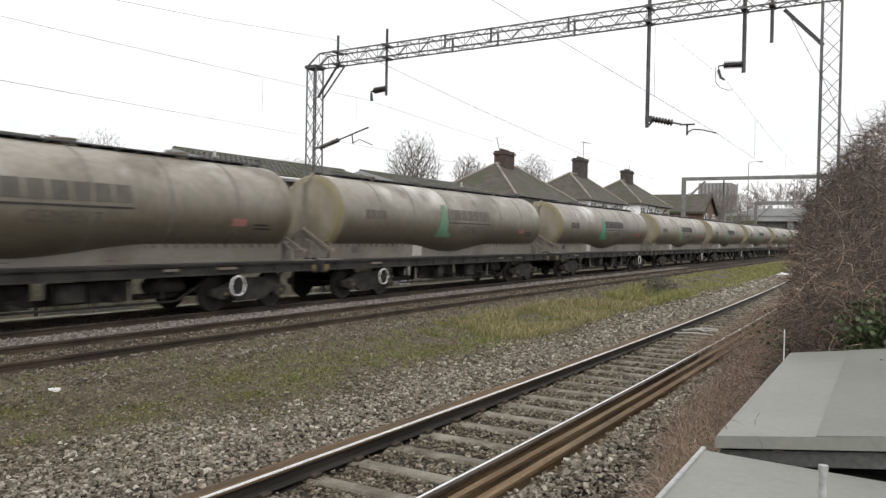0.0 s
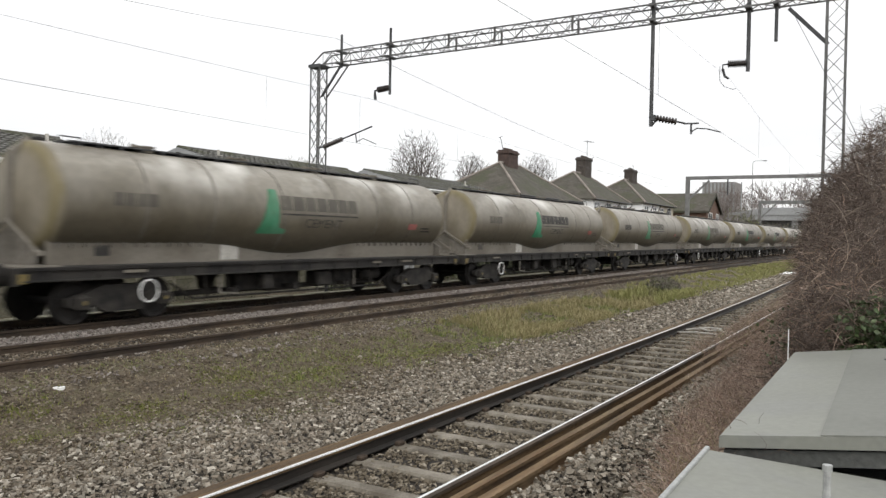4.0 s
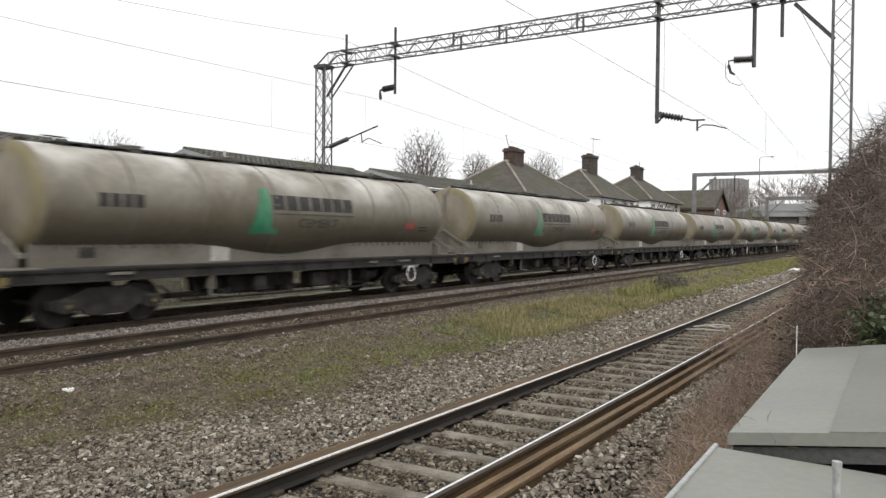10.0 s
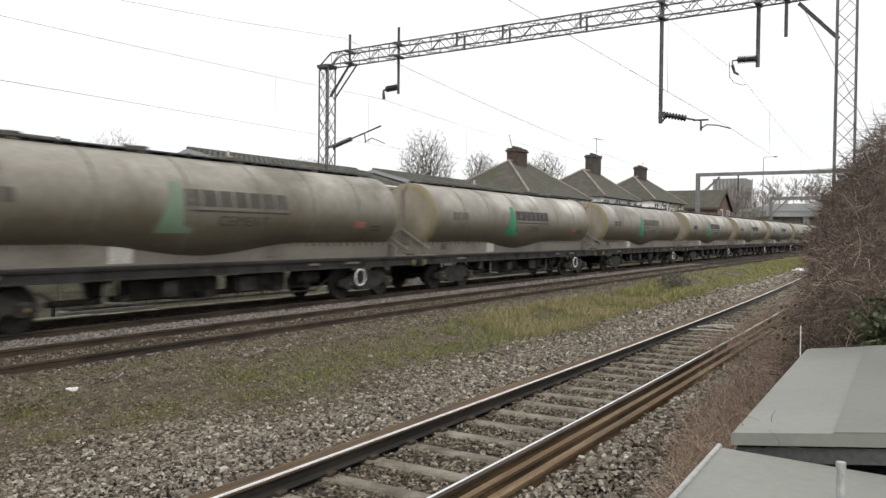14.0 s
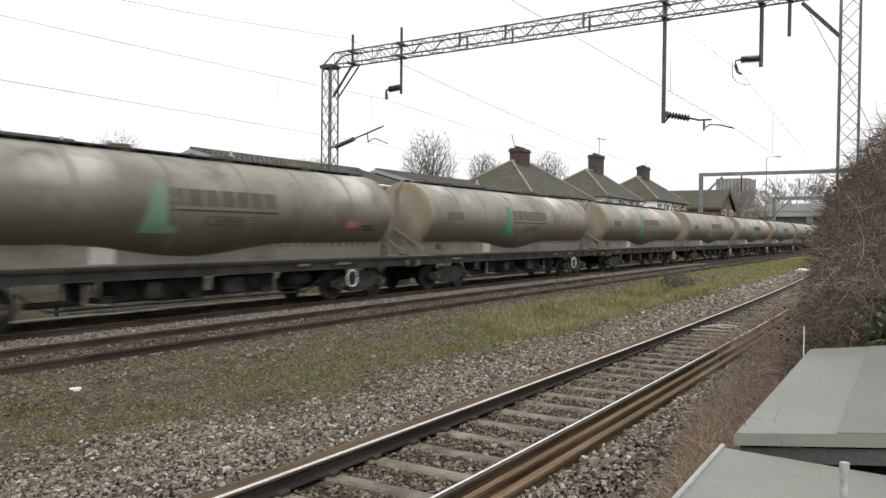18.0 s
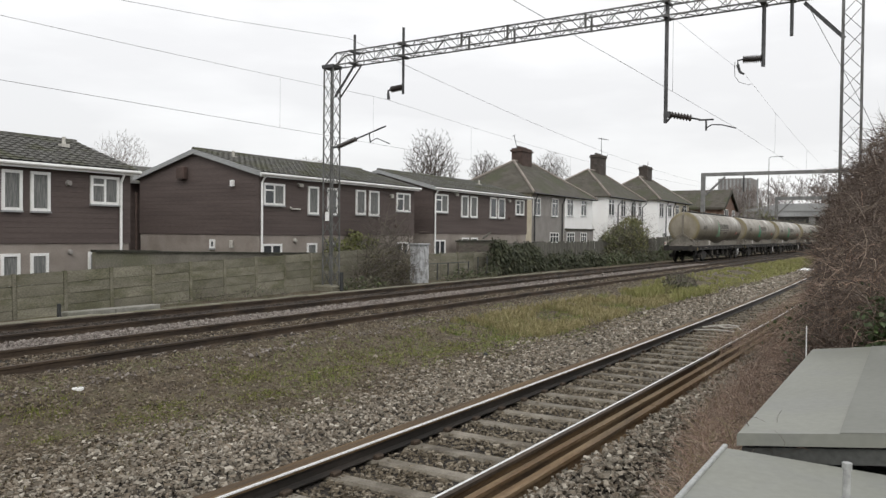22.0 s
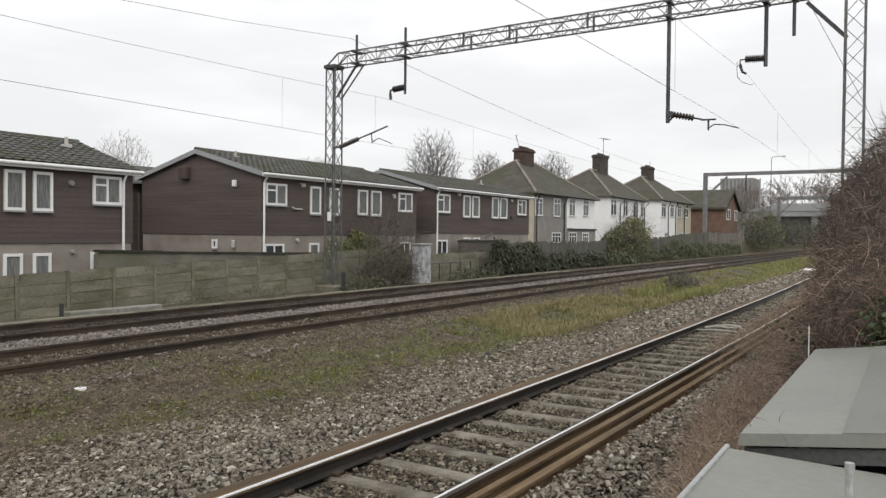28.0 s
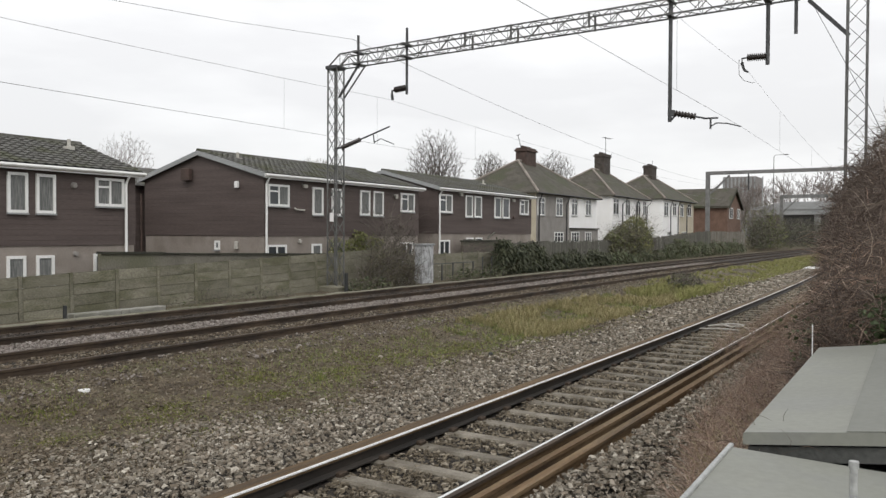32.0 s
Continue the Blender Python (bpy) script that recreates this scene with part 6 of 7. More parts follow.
def wire(label, pts, r=0.012, sag=0.0, name="overhead_wire"):
    """A wire through its supports, hanging by sag between them."""
    out = []
    for a, b in zip(pts, pts[1:]):
        a, b = Vector(a), Vector(b)
        for i in range(12):
            q = i / 12
            p = a.lerp(b, q)
            p.z -= sag * 4 * q * (1 - q)
            out.append(p)
    out.append(Vector(pts[-1]))
    return tagged(part(name, Shape().tube(out, r, 5), M_WIRE, None), label, "wire")


wire("contact wire over the far main track", [(-40, 15.2, 4.85), (8, 15.25, 4.85), (24.3, 16.9, 5.2), (92.4, 16.0, 5.3), (160, 12.0, 5.4)], 0.0052)
wire("catenary wire above the far main track", [(-45, 15.9, 7.2), (24.3, 17.1, 6.98), (92.4, 16.2, 7.0), (160, 12.2, 7.0)], 0.005, 0.75)
wire("contact wire over the near track", [(-40, 4.4, 4.85), (8.8, 4.3, 4.86), (PX, 4.55, 5.17), (60, 5.0, 5.3), (90, 6.0, 5.3)], 0.004)
wire("catenary wire above the near track", [(-40, 3.85, 6.9), (PX, 4.34, 6.75), (90, 4.85, 7.0)], 0.0032, 0.8)
wire("return wire along the mast tops", [(-50, 18.9, 9.6), (24.25, 18.72, 9.4)], 0.0065, 2.5)
wire("return wire from the mast to the next portal", [(24.25, 18.72, 9.4), (92.4, 20.6, 8.0)], 0.008, 0.7)
wire("thin stay wire at the near mast", [(24.4, 2.75, 8.7), (24.4, 1.25, 5.6), (24.4, 0.2, 3.2)], 0.008)
def level_on(pts, sag, x):
    """The point of a wire above x."""
    for a, b in zip(pts, pts[1:]):
        if a[0] <= x <= b[0]:
            q = (x - a[0]) / (b[0] - a[0])
            return Vector(a).lerp(Vector(b), q) - Vector((0, 0, sag * 4 * q * (1 - q)))


CON_A, CAT_A = [(8, 15.25, 4.85), (24.3, 16.9, 5.2), (92.4, 16.0, 5.3)], [(-45, 15.9, 7.2), (24.3, 17.1, 6.98), (92.4, 16.2, 7.0)]
CON_N, CAT_N = [(8.8, 4.3, 4.86), (PX, 4.55, 5.17), (60, 5.0, 5.3)], [(-40, 3.85, 6.9), (PX, 4.34, 6.75), (90, 4.85, 7.0)]
for con, cat, sag, xs_ in ((CON_A, CAT_A, 0.75, (17.7, 23.2, 30.6, 42.0, 55.0)), (CON_N, CAT_N, 0.8, (16.9, 33.0, 45.0))):
    for x in xs_:
        lo_ = level_on(con, 0, x)
        xs2 = [x + 0.05 * q for q in range(-60, 61)]
        hi_ = min((level_on(cat, sag, v) for v in xs2), key=lambda p: abs(p.y / p.x - lo_.y / lo_.x))
        wire("thin dropper between two wires", [lo_, hi_], 0.0035, 0, "dropper_wire")

# ---- the two grey cabinets at the camera's side ----
def lid_cabinet(x0, x1, y0, y1, top, label, fall, sheet):
    """A low steel case with a flat lid that falls a little across."""
    c = thing("relay_cabinet", Matrix.Identity(4), label, "cabinet", "grey trackside cabinets")

    def level(y):
        return top + fall * (y1 - y)
    zb = min(top, level(y0)) - 0.16
    # The body's near-black colour holds the shade under the overhanging lid.
    part("body", Shape().box(x0 + 0.06, x1 - 0.06, y0 + 0.06, y1 - 0.06, -0.55, zb, 0.01), M_CABDARK, c, "cabinet body coloured dark for the shade below the lid")
    part("plinth", Shape().box(x0 + 0.02, x1 - 0.02, y0 + 0.02, y1 - 0.02, -0.62, -0.42), M_CONCRETE, c)
    part("lid", Shape().slab([(y1, level(y1) - 0.062), (y1, level(y1) - 0.008), (y1 - 0.01, level(y1)), (y0 + 0.01, level(y0)), (y0, level(y0) - 0.008), (y0, level(y0) - 0.062)], 0, x0, x1), M_CABINET, c, "flat grey painted lid")
    # Darker copy of the lid paint: a sloping half's shading put into colour.
    part("lid_sheet", Shape().slab([(y1 - sheet, level(y1 - sheet) + 0.001), (y0 + 0.02, level(y0 + 0.02) + 0.001), (y0 + 0.02, level(y0 + 0.02) + 0.005), (y1 - sheet, level(y1 - sheet) + 0.005)], 0, x0 + 0.004, x1 - 0.004), M_CABSHADE, c, "thin lid sheet toned darker as the shaded slope")
    # The rim is cabinet grey darkened by painted-in shade from the lid.
    part("lid_lip", Shape().slab([(y1 - 0.02, level(y1) - 0.15), (y1 - 0.02, level(y1) - 0.075), (y0 + 0.02, level(y0) - 0.075), (y0 + 0.02, level(y0) - 0.15)], 0, x0 + 0.03, x1 - 0.03), M_CABRIM, c, "recessed grey rim toned dark as shade below the lid")
    return c


SHEET_A = 0.45
cab_a = lid_cabinet(4.04, 7.43, -0.75, 0.72, 1.0, "flat grey steel relay cabinet with overhanging lid", 0.128, SHEET_A)
part("rivet", Shape().tube([(6.7, 0.02, 1.08), (6.7, 0.02, 1.098)], 0.014, 8), M_CABDARK, cab_a)
cab_b = lid_cabinet(2.15, 3.90, -1.5, 0.75, 0.955, "flat grey relay cabinet with a metal edge strip", -0.03, 0.9)
part("edge_strip", Shape().box(2.16, 3.93, 0.74, 0.762, 0.90, 0.968, 0.004), M_POST, cab_b, "bare metal edge strip")
part("stub_post", Shape().tube([(2.9, 0.17, 0.92), (2.9, 0.17, 1.20)], 0.0125, 8).tube([(2.9, 0.17, 1.20), (2.9, 0.17, 1.222)], 0.016, 8), M_POST, cab_b, "short galvanised stub bar on the lid")
pp = thing("white_peg", Matrix.Identity(4), "thin white marker peg behind the cabinet", "marker")
part("peg", Shape().tube([(7.75, 0.80, -0.5), (7.75, 0.80, 1.16)], 0.0052, 6), M_WHITE, pp)


# ---- brambles ----
def twigs(name, count, place, length, radius, material, label, category, droop=0.5, segs=4, up=0.6, parent=None):
    """Bent stems: thin three-sided prisms."""
    V, Fc = [], []
    for _ in range(count):
        p = Vector(place())
        d = Vector((random.gauss(0, 1), random.gauss(0, 1), random.gauss(up, 0.6))).normalized()
        L = length * random.uniform(0.5, 1.4)
        r = radius * random.uniform(0.6, 1.5)
        o = len(V)
        for i in range(segs + 1):
            rr = r * (1 - 0.75 * i / segs)
            u = d.orthogonal().normalized()
            w = d.cross(u)
            for j in range(3):
                a = 2.094 * j
                V.append(p + (u * math.cos(a) + w * math.sin(a)) * rr)
            p = p + d * (L / segs)
            d = (d + Vector((random.gauss(0, 0.25), random.gauss(0, 0.25), random.gauss(-droop / segs * 1.2, 0.2)))).normalized()
        for i in range(segs):
            for j in range(3):
                Fc.append((o + 3 * i + j, o + 3 * i + (j + 1) % 3, o + 3 * i + 3 + (j + 1) % 3, o + 3 * i + 3 + j))
    return stuff(name, [tuple(v) for v in V], Fc, material, label, category, parent)


def leaves(name, count, place, size, material, label, category, parent=None):
    """Small folded leaves."""
    V, Fc = [], []
    for _ in range(count):
        p = Vector(place())
        d = Vector((random.gauss(0, 1), random.gauss(0, 1), random.gauss(0, 0.7))).normalized()
        u = d.orthogonal().normalized()
        u.rotate(Matrix.Rotation(random.uniform(0, 6.28), 3, d))
        w = d.cross(u)
        s = size * random.uniform(0.6, 1.4)
        o = len(V)
        V += [p, p + u * s * 0.5 + d * s * 0.5 + w * s * 0.12, p + d * s * 1.1, p - u * s * 0.5 + d * s * 0.5 + w * s * 0.12]
        Fc += [(o, o + 1, o + 2), (o, o + 2, o + 3)]
    return stuff(name, [tuple(v) for v in V], Fc, material, label, category, parent)


def thicket_place():
    """Somewhere inside the rounded thicket beside the near track, mostly near its face."""
    while True:
        x = 7.8 + 16.5 * random.random() ** 1.25
        bulge = 0.13 * noise.noise((x * 0.8, 4.2, 0))
        top = min(3.5, 1.45 + 0.85 * (x - 7.8)) - 0.03 * max(0.0, x - 15) + 0.28 * noise.noise((x * 0.7, 0.5, 1.5))
        z = -0.5 + (top + 0.5) * random.random() ** 0.72
        edge = 0.089 * x + bulge + 0.10 * noise.noise((x * 1.3, z * 1.3, 6.0)) + 0.30 * max(0.0, 1.3 - z) ** 1.3 - 1.0 * max(0.0, (z - 1.3) / max(0.3, top - 1.3)) ** 3
        y = edge - 3.2 * random.random() ** 1.7
        if z < top - 0.25 * max(0.0, edge - 0.6 - y) * noise.noise((x, y, 2.0)):
            return (x, y, z)


bt = thing("bramble_thicket", Matrix.Identity(4), "tall tangled reddish-brown bare bramble thicket beside the near track", "bush")
twigs("stem_tangle", 17000, thicket_place, 0.36, 0.0042, M_TWIG, "", "", 0.6, 3, 0.4, bt)
twigs("arching_stem_tangle", 550, thicket_place, 0.42, 0.0068, M_TWIG, "", "", 1.1, 6, 0.6, bt)
twigs("fine_twig_tangle", 66000, thicket_place, 0.21, 0.003, M_TWIG, "", "", 0.3, 2, 0.6, bt)
def low_thicket_place():
    """In the lower front of the thicket."""
    while True:
        x, y, z = thicket_place()
        if z < 1.9 and y > 0.089 * x - 0.7:
            return (x, y + 0.05, z)


twigs("pale_stem_tangle", 3400, low_thicket_place, 0.36, 0.0031, M_BRAMBLE, "", "", 0.8, 3, 0.5, bt)
leaves("ivy", 2600, lambda: (random.uniform(7.75, 8.7), random.gauss(0.05, 0.16), random.gauss(1.08, 0.17)), 0.05, M_FRESHIVY, "bright green ivy leaves among the stems", "", bt)
leaves("dead_leaves", 160, lambda: (random.uniform(8.2, 9.5), random.gauss(0.95, 0.12), random.gauss(0.95, 0.15)), 0.04, M_IVY, "dull grey-green leaves low in the stems", "", bt)


def skirt_place():
    """On the rough bank between the cabinet and the sleeper ends."""
    while True:
        x = 4.0 + 27 * random.random() ** 1.5
        lim = min(3.5, 1.15 + 0.19 * (x - 4))
        e = 0.75 + (lim - 0.75) * random.random()
        if noise.noise((x * 1.1, e * 1.4, 7)) > -0.3:
            return (x, e, -0.5 + max(0.10 if x < 15 else 0.34, 0.85 - 0.5 * (e - 0.75)) * random.random())


bs = thing("dry_brambles", Matrix.Identity(4), "low dry brown brambles and weeds between cabinet and track", "bush")
twigs("stem_tangle", 22000, skirt_place, 0.36, 0.0032, M_BRAMBLE, "", "", 0.7, 2, 0.7, bs)
twigs("fine_twig_tangle", 11000, skirt_place, 0.20, 0.0024, M_TWIG, "", "", 0.3, 2, 0.6, bs)
twigs("straw_tangle", 5500, skirt_place, 0.28, 0.003, M_STRAW, "", "", 0.5, 3, 0.8, bs)

def bank_place():
    """On the bank between the thicket's foot and the spare rails."""
    x = 9.5 + 21 * random.random() ** 1.2
    a, b = 0.089 * x, y_near(x) - 1.75 + 0.035 * (x - 9.5)
    y = a + (b - a) * random.random() ** 1.2
    return (x, y, -0.5 + (0.25 + 0.55 * (b - y) / max(0.3, b - a)) * random.random())


twigs("bank_stem_tangle", 15000, bank_place, 0.32, 0.0036, M_BRAMBLE, "", "", 0.7, 2, 0.6, bs)
twigs("bank_twig_tangle", 9000, bank_place, 0.22, 0.003, M_TWIG, "", "", 0.4, 2, 0.6, bs)
twigs("overhanging_stem_tangle", 60, lambda: (random.uniform(3.96, 4.5), random.uniform(0.45, 0.85), random.uniform(0.8, 0.98)), 0.2, 0.0014, M_TWIG, "", "", 0.9, 4, 0.9, bs)
twigs("hanging_stem_tangle", 420, lambda: (lambda q: (q[0], q[1] + 0.06, q[2] - 0.15))(thicket_place()), 0.42, 0.0048, M_BRAMBLE, "", "", 1.0, 5, 0.5, bt)

# ---- trees and bushes behind ----
def bare_tree(name, x, y, z, h, spread, label, seed, r0=0.16, levels=5, twig=0.012, bark=None):
    """A winter tree: tapered trunk and limbs that fork into fine twigs."""
    rnd = random.Random(seed)
    top = thing(name, Matrix.Translation((x, y, z)), label, "tree")
    trunk, crown = Shape(), Shape()

    def grow(p, d, L, r, lv):
        n = 3
        pts = [p]
        for _ in range(n):
            d = (d + Vector((rnd.gauss(0, 0.12), rnd.gauss(0, 0.12), 0.05))).normalized()
            p = p + d * (L / n)
            pts.append(p)
        (trunk if lv < 2 else crown).tube(pts, r, 6 if lv < 2 else 3, max(twig * 0.5, r * 0.62), lv < 2)
        if lv < levels:
            for i in range(3 if lv else 5):
                q = pts[-1] if i < 2 else pts[rnd.randint(1, n)]
                a = rnd.uniform(0, 6.283)
                side = Vector((math.cos(a), math.sin(a), rnd.uniform(-0.1, 0.5)))
                grow(q, (d * 0.75 + side * spread * rnd.uniform(0.5, 1.1)).normalized(), L * rnd.uniform(0.6, 0.82), max(twig, r * 0.58), lv + 1)
    grow(Vector((0, 0, 0)), Vector((0, 0, 1)), h * 0.3, r0, 0)
    part("trunk", trunk, bark or M_BARK, top)
    part("crown", crown, bark or M_BARK, top, "bare leafless winter crown")
    return top


def round_tree(name, x, y, z, h, wide, zc, label, seed, twig, upright=False, bark=None):
    """A winter tree that forks outwards until its twigs fill a rounded crown."""
    rg = np.random.default_rng(seed)
    top = thing(name, Matrix.Translation((x, y, z)), label, "tree")
    zc, fork, n = zc - z, h * 0.30, int((640 if not upright else 480) * wide)
    d = rg.normal(size=(n, 3))
    d /= np.linalg.norm(d, axis=1)[:, None]
    p = d * (rg.random(n) ** 0.42)[:, None] * (1 + 0.14 * rg.normal(size=(n, 1)).clip(-1, 1)) * np.array([wide, wide, h - zc])
    p[:, 2] = zc + np.where(p[:, 2] < 0, p[:, 2] * 0.75, p[:, 2])
    base = np.array([[0, 0, fork * q] for q in (0, 0.35, 0.7, 1.0)]) + np.array([[0, 0, 0], [0.06, 0, 0], [0, 0.05, 0], [0, 0, 0]])
    p = p[p[:, 2] > fork * 1.05]
    p = p[np.argsort(np.linalg.norm(p - base[3], axis=1))]
    node, parent = list(base), [-1, 0, 1, 2]
    depth = [0.0, 0.0, 0.0, 0.0]
    for q in p:
        a = np.array(node[3:])
        gap = np.linalg.norm(a - q, axis=1)
        out = np.linalg.norm(a - base[3], axis=1)
        turn = ((q - a) * (a - base[2])).sum(1) / (gap * np.linalg.norm(a - base[2], axis=1) + 1e-6)
        k = int(np.argmin(gap ** 1.15 * (1 + 1.3 * (1 - turn)) + 0.28 * np.array(depth[3:]) - 0.12 * out + (0.5 if upright else 0.15) * np.maximum(0, a[:, 2] - q[2])))
        node.append(q)
        parent.append(k + 3)
        depth.append(depth[k + 3] + float(gap[k]) * 0.35)
    load = [1] * len(node)
    for i in range(len(node) - 1, 0, -1):
        load[parent[i]] += load[i]
    trunk, crown = Shape(), Shape()
    for i in range(1, len(node)):
        a, b = Vector(node[parent[i]]), Vector(node[i])
        r0, r1 = (min(0.24, twig * 0.46 * q ** 0.42) for q in (load[i] + 1, load[i]))
        bend = Vector(rg.normal(size=3)) * 0.02 * (b - a).length
        (trunk if load[i] > 60 else crown).tube([a, a.lerp(b, 0.5) + bend + Vector((0, 0, 0.03)), b], r0, 6 if load[i] > 60 else 3, r1, False)
        if load[i] < 4:
            for _ in range(3):
                e = b + ((b - a).normalized() + Vector(rg.normal(size=3)) * 0.7 + Vector((0, 0, 0.9 if upright else 0.25))).normalized() * wide * rg.uniform(0.06, 0.15)
                crown.tube([b, b.lerp(e, 0.5), e], twig * 0.42, 3, twig * 0.26, False)
    part("trunk", trunk, bark or M_BARK, top)
    part("crown", crown, bark or M_BARK, top, "bare leafless winter crown")
    return top


round_tree("bare_tree", 63.2, 39.0, -0.5, 12.0, 2.6, 7.9, "bare rounded winter tree behind the houses", 3, 0.022)
round_tree("bare_tree", 73.4, 38.5, -0.5, 11.0, 1.9, 8.2, "bare winter tree between two roofs", 5, 0.02)
round_tree("bare_tree", 88.0, 37.5, -0.5, 12.2, 2.4, 8.6, "bare winter tree behind a chimney", 9, 0.02)
round_tree("bare_tree", 32.3, 43.0, -0.9, 9.05, 1.7, 6.2, "pollarded bare tree behind the brown houses", 11, 0.010, True, M_FARBARK)
round_tree("bare_tree", 58.0, 49.0, -0.9, 9.8, 2.4, 7.4, "bare tree top just above the roofs", 12, 0.014, True, M_FARBARK)
for i, (x, y, h) in enumerate([(215, 40, 20), (225, 33, 19), (210, 26, 21), (235, 20, 19), (205, 14, 18), (240, 8, 19), (200, 34, 17), (228, 46, 18), (220, 2, 19), (212, 18, 19)]):
    bare_tree("bare_tree", x, y, 0, h, 0.75, "distant bare grey trees beyond the bridge", 20 + i, 0.26, 5, 0.05, M_FARBARK)


def bush(name, x, y, z, rx, ry, h, material, nleaf, size, label, stems=150, bare=False):
    b = thing(name, Matrix.Translation((x, y, z)), label, "bush")

    def place():
        while True:
            p = (random.uniform(-rx, rx), random.uniform(-ry, ry), random.uniform(0, h))
            q = (p[0] / rx) ** 2 + (p[1] / ry) ** 2 + (max(0, p[2] - h * 0.35) / (h * 0.65)) ** 2
            if q < 0.9 + 0.75 * noise.noise((p[0] * 1.3 + x, p[1] * 1.6, p[2] * 1.6)):
                return p
    twigs("stem_tangle", stems, place, h * 0.4, 0.012, M_GREYTWIG if bare else M_BARK, "", "", 0.2, 4, 0.9, b)
    if nleaf:
        leaves("foliage", nleaf, place, size, material, "", "", b)
    return b


def hanging_hedge(name, x0, x1, y, top, ragged, material, count, size, label):
    """A hedge of narrow drooping leaves and stems, with an uneven top."""
    b = thing(name, Matrix.Translation(((x0 + x1) / 2, y, -0.5)), label, "hedge")
    half = (x1 - x0) / 2

    def crest(u):
        g = noise.noise((u * 0.55 + x0, 3.3, 0)) + 0.6 * noise.noise((u * 1.7 + x0, 7.1, 0))
        return (top + 0.5) * (1 - ragged * 0.45 * (1 - max(-1.0, min(1.0, 1.6 * g))) / 1.0 * 0.8) * min(1.0, 0.35 + (half - abs(u)) * 1.2)

    def place():
        u = random.uniform(-half, half)
        z = crest(u) * random.random() ** 0.6
        return Vector((u, random.uniform(-0.55, 0.45) * (1 - 0.4 * z / (top + 0.6)), z))
    V, Fc = [], []
    for _ in range(count):
        p = place()
        d = Vector((random.gauss(-0.25, 0.5), random.gauss(-0.35, 0.5), random.gauss(0.25, 0.5))).normalized()
        L, wd = size * random.uniform(0.5, 1.3), 0.035 * random.uniform(0.6, 1.5)
        side = d.cross(Vector((0, 0.4, 1))).normalized() * wd
        o = len(V)
        for i, k in enumerate((0.7, 1.0, 0.15)):
            V += [tuple(p + side * k), tuple(p - side * k)]
            p = p + d * (L / 2)
            d = (d + Vector((0, 0, -1.1))).normalized()
        Fc += [(o, o + 1, o + 3, o + 2), (o + 2, o + 3, o + 5, o + 4)]
    stuff("foliage", V, Fc, material, "", "", b)
    twigs("stem_tangle", count // (14 if material is M_HEDGE else 5), place, size, 0.012, M_GREYTWIG, "", "", 0.5, 3, 0.7, b)
    return b


bush("evergreen_bush", 28.6, 21.75, -0.5, 2.7, 0.5, 2.6, M_YELBUSH, 6800, 0.085, "yellow-green bush over the fence", 80)
bush("bare_shrub", 28.0, 19.55, -0.4, 2.1, 0.6, 1.95, M_DULLBUSH, 2600, 0.055, "tangled bare grey-brown shrub beside the cabinet", 620, True)
bush("bare_shrub", 29.9, 20.5, -0.5, 2.1, 0.6, 3.4, M_IVY, 60, 0.05, "thin bare shrub against the brown house", 420, True)
hanging_hedge("ivy_hedge", 38.7, 45.2, 20.0, 1.55, 0.4, M_HEDGE, 5200, 0.42, "dark hanging ivy hedge over the fence")
hanging_hedge("ivy_hedge", 45.4, 57.0, 19.9, 0.85, 0.75, M_HEDGE, 3400, 0.38, "low ragged ivy and weeds before the timber fence")
hanging_hedge("ivy_hedge", 56.6, 70.0, 19.8, 0.75, 0.8, M_IVY, 3000, 0.5, "streaky ivy and pale dry stems hanging by the fence")
bush("evergreen_bush", 62.6, 20.6, -0.4, 4.2, 0.9, 3.1, M_SHAGGY, 5200, 0.14, "shaggy dull green bush by the timber fence", 700)
bush("evergreen_bush", 66.6, 20.7, -0.4, 3.9, 1.0, 4.1, M_YELBUSH, 6400, 0.13, "yellow-green shaggy bush by the white house", 800)
hanging_hedge("ivy_hedge", 70.5, 88.0, 19.6, 1.5, 1.0, M_IVY, 2600, 0.5, "thin brown and green weeds by the timber fence")
hanging_hedge("ivy_hedge", 88.0, 106.0, 19.2, 1.5, 1.0, M_IVY, 1500, 0.6, "ragged brown and green weeds before the palings")
bush("low_weeds", 36, 19.4, -0.5, 3.4, 0.5, 0.75, M_IVY, 700, 0.10, "low weeds at the foot of the fence", 250, True)
bush("low_weeds", 18.6, 19.15, -0.42, 3.4, 0.3, 0.5, M_IVY, 160, 0.05, "thin weeds at the foot of the concrete fence", 170, True)
bush("low_weeds", 25.6, 18.9, -0.4, 1.6, 0.4, 0.6, M_IVY, 350, 0.09, "weeds round the mast foot", 150, True)
for i, (x, y, rx, ry, h) in enumerate([(124, 20.0, 6, 1.6, 4.4), (130, 19.3, 8, 2.3, 5.4), (140, 17.2, 9, 2.5, 4.8), (137, 22.0, 7, 3, 7.4), (152, 12.5, 8, 2.6, 5.0), (158, 8.2, 8, 2.6, 5.4), (150, 15.0, 8, 2.4, 5.0)]):
    bush("lineside_bush", x, y, 0.0, rx, ry, h, M_BUSH if i % 2 else M_IVY, 1500, 0.17, "dull green and brown lineside scrub ahead", 850)
bush("grass_clump", 35.3, 8.75, -0.55, 2.1, 0.7, 0.82, M_IVY, 800, 0.065, "dark dead weed clump between the tracks", 520, True)

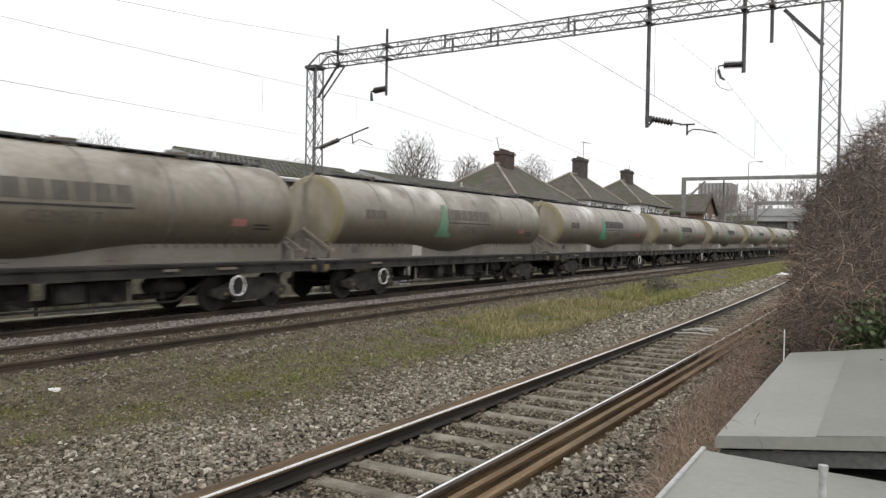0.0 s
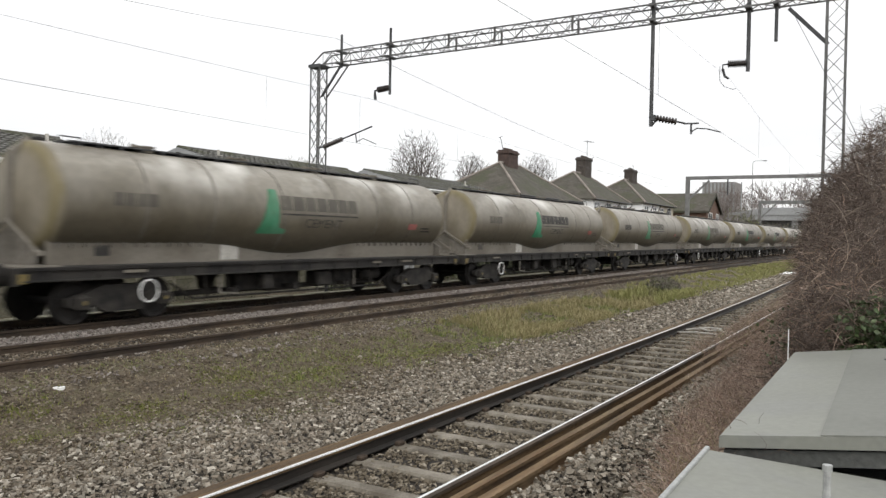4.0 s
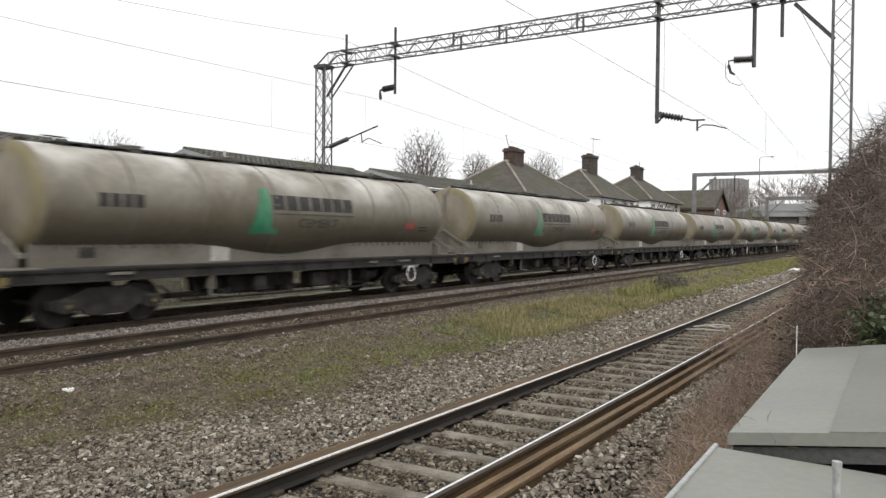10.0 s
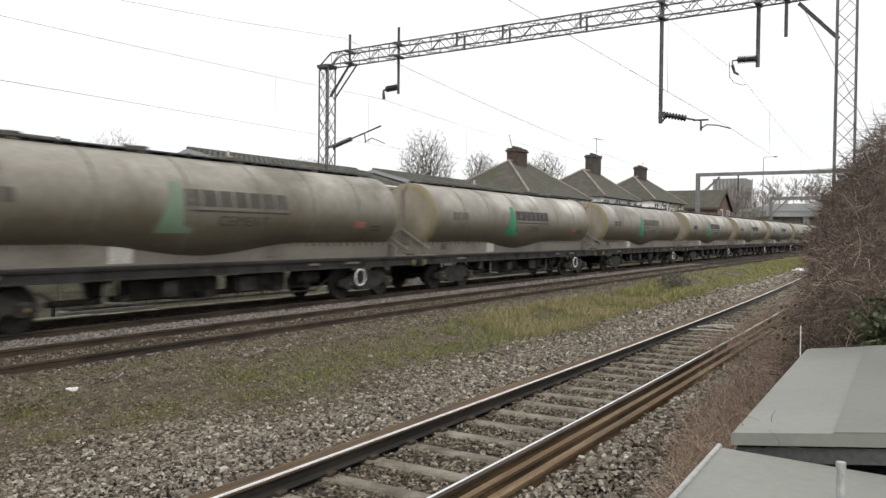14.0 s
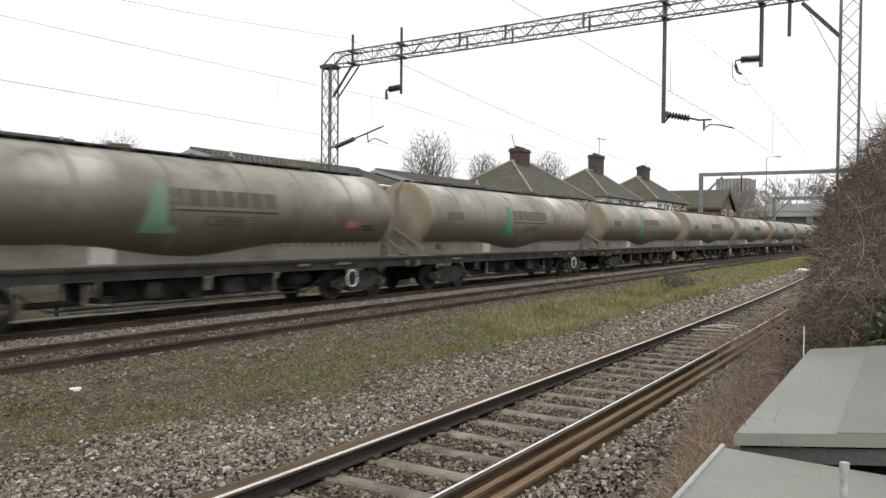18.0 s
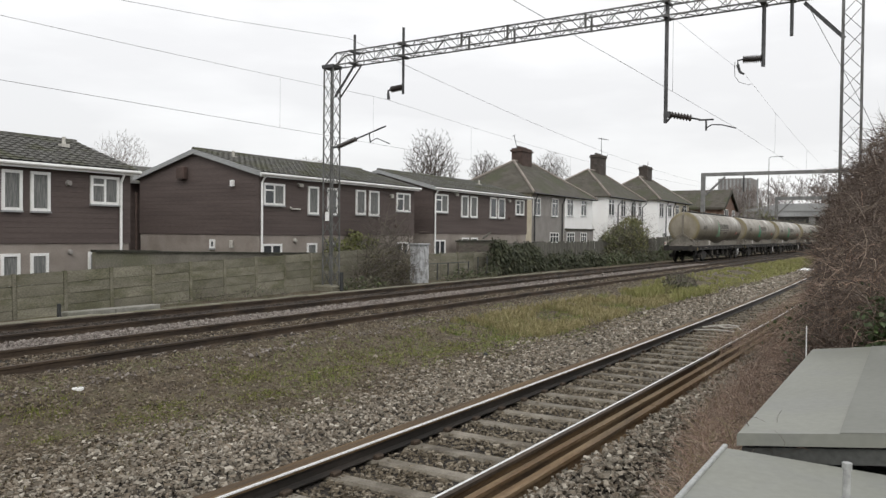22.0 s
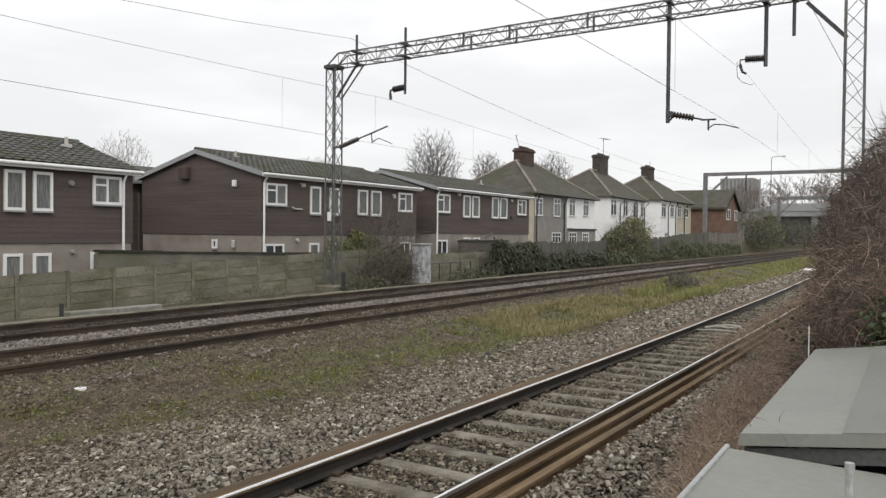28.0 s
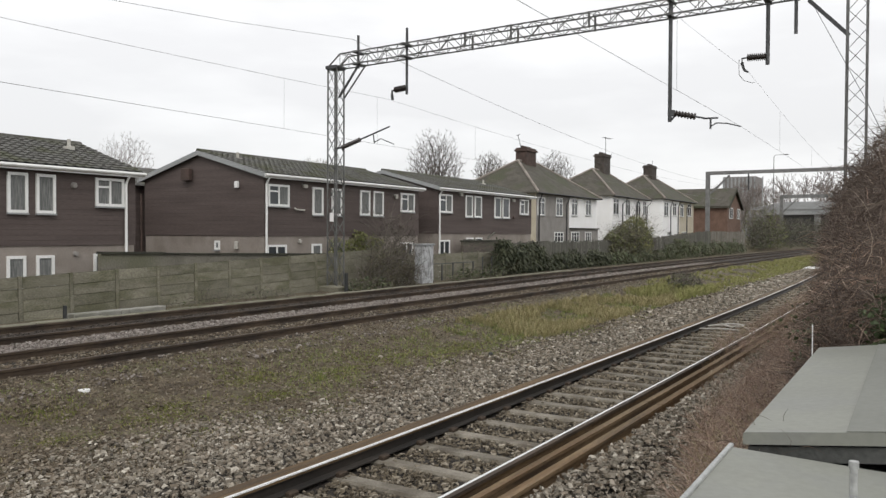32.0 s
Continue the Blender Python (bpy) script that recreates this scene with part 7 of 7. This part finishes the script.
# ---- distance ----
tw = thing("tower_block", Matrix.Identity(4), "distant grey concrete tower block with vertical ribs", "building")
part("wall", Shape().box(320, 335, 53.4, 65.6, 0, 24.3), M_TOWER, tw)
for i in range(9):
    part("rib", Shape().box(319.6, 319.95, 53.6 + 1.4 * i, 54.2 + 1.4 * i, 1, 24.0), M_FARGREY, tw)
br = thing("road_bridge", Matrix.Identity(4), "pale grey bridge and ramp across the line ahead", "bridge")
part("deck", Shape().box(180, 186, -10, 29, 6.2, 7.3), M_FARGREY, br, "pale concrete deck")
part("parapet", Shape().box(179.8, 180.2, -10, 24, 7.3, 8.9), M_FARGREY, br, "metal sheet parapet")
part("parapet", Shape().slab([(24.0, 7.3), (31.0, 7.3), (31.0, 7.7), (24.0, 8.9)], 0, 179.8, 180.2), M_FARGREY, br)
part("pier", Shape().box(180.5, 185.5, 17.4, 18.6, 0, 6.2), M_FARGREY, br)
part("pier", Shape().box(180.5, 185.5, 28, 30, 0, 6.2), M_FARGREY, br)
# Solid dark block added in place of the shade below the deck.
part("abutment", Shape().box(181, 185, 3, 28, 0, 6.2), M_CABDARK, br, "dark block standing for the shade under the deck")
for i in range(3):
    sl = thing("street_lamp", Matrix.Identity(4), "distant slim street lamp", "street lamp", "street lamps")
    x, y, h = ((150, 33.5, 13.0), (165, 24.3, 17.5), (230, 24.0, 15.0))[i]
    part("column", Shape().tube([(x, y, 0), (x, y, h - 0.3)], 0.10, 8, 0.06), M_GALV, sl)
    part("arm", Shape().tube([(x, y, h - 0.3), (x, y - 0.4, h), (x, y - 2.0, h)], 0.05, 6), M_GALV, sl)
    part("lamp_head", Shape().box(x - 0.15, x + 0.15, y - 2.6, y - 1.9, h - 0.08, h + 0.08, 0.03), M_GALV, sl)
pl = thing("wire_post", Matrix.Identity(4), "thin pale post beside the line", "post")
part("post", Shape().tube([(160, 25.5, 0), (160, 25.5, 13)], 0.12, 8), M_FARGREY, pl)

# ---- small things ----
ZD = ground_z(6.85, 10.02) + 0.016
lidm = thing("white_disc", Matrix.Identity(4), "small white plastic lid lying on the soil", "litter")
part("disc", Shape().tube([(6.85, 10.02, ZD - 0.03), (6.85, 10.02, ZD + 0.004)], 0.082, 20, 0.08), M_WHITE, lidm)
part("hole", Shape().tube([(6.85, 10.02, ZD + 0.002), (6.85, 10.02, ZD + 0.007)], 0.012, 10), M_CABDARK, lidm, "dark hole in the middle")
tie = thing("pale_cable", Matrix.Identity(4), "loose pale cable lying across the sleepers", "cable")
for run in ([(20.4, 4.5, -0.34), (20.5, 4.2, -0.29), (20.3, 3.95, -0.31), (20.3, 3.65, -0.28), (19.9, 3.45, -0.31)], [(20.7, 4.4, -0.34), (20.9, 4.0, -0.30), (20.8, 3.7, -0.31)], [(19.7, 4.55, -0.34), (19.75, 4.1, -0.31), (19.6, 3.6, -0.31)]):
    part("cable", Shape().tube(run, 0.022, 6), M_PANEL, tie)
for i, (x, y) in enumerate([(14.05, 7.34), (12.54, 8.98)]):
    st = part("dark_stone", Shape().rings([[(x + r * math.cos(a), y + r * 0.8 * math.sin(a), -0.5 + z) for a in [k * 0.8976 + i for k in range(7)]] for z, r in ((0, 0.05), (0.03, 0.065), (0.07, 0.035))]), M_CABDARK if i == 0 else M_STONE, None)
    tagged(st, "dark lump on the ballast edge" if i == 0 else "pale stone on the soil", "stone")
rag = part("white_sheet", Shape().rings([[(60 + r * 1.6 * math.cos(a), 6.3 + r * math.sin(a), -0.5 + z + 0.05 * math.sin(3 * a)) for a in [k * 0.6283 for k in range(10)]] for z, r in ((0, 0.7), (0.18, 0.5), (0.25, 0.2))]), M_WHITE, None)
tagged(rag, "crumpled white sheet on the verge", "litter")


# ---- what moves ----
def motions():
    times = [0.5 * i for i in range(65)]
    for i, w in enumerate(wagons):
        walk(w, [(t, on_line(train_way(t) + WAGON_PITCH * i)) for t in times])
        # wheels turn while the wagon runs past
        for b in w.children:
            if not b.name.startswith("bogie"):
                continue
            for c in b.children:
                if not c.name.startswith("wheelset"):
                    continue
                base = c.matrix_basis.translation.copy()
                rows, turn, seen = [], 0.0, 0
                s_of = lambda t: train_way(t) + WAGON_PITCH * i
                for k in range(0, 961):
                    t = k / 30
                    s = s_of(t)
                    if k in (0, 960) or -2 < s < 62:
                        rows.append((t, Matrix.Translation(base) @ Matrix.Rotation(turn, 4, "Y")))
                        if -2 < s < 62:
                            turn += (s_of(t + 1 / 30) - s) / 0.46
                walk(c, rows)


motions()
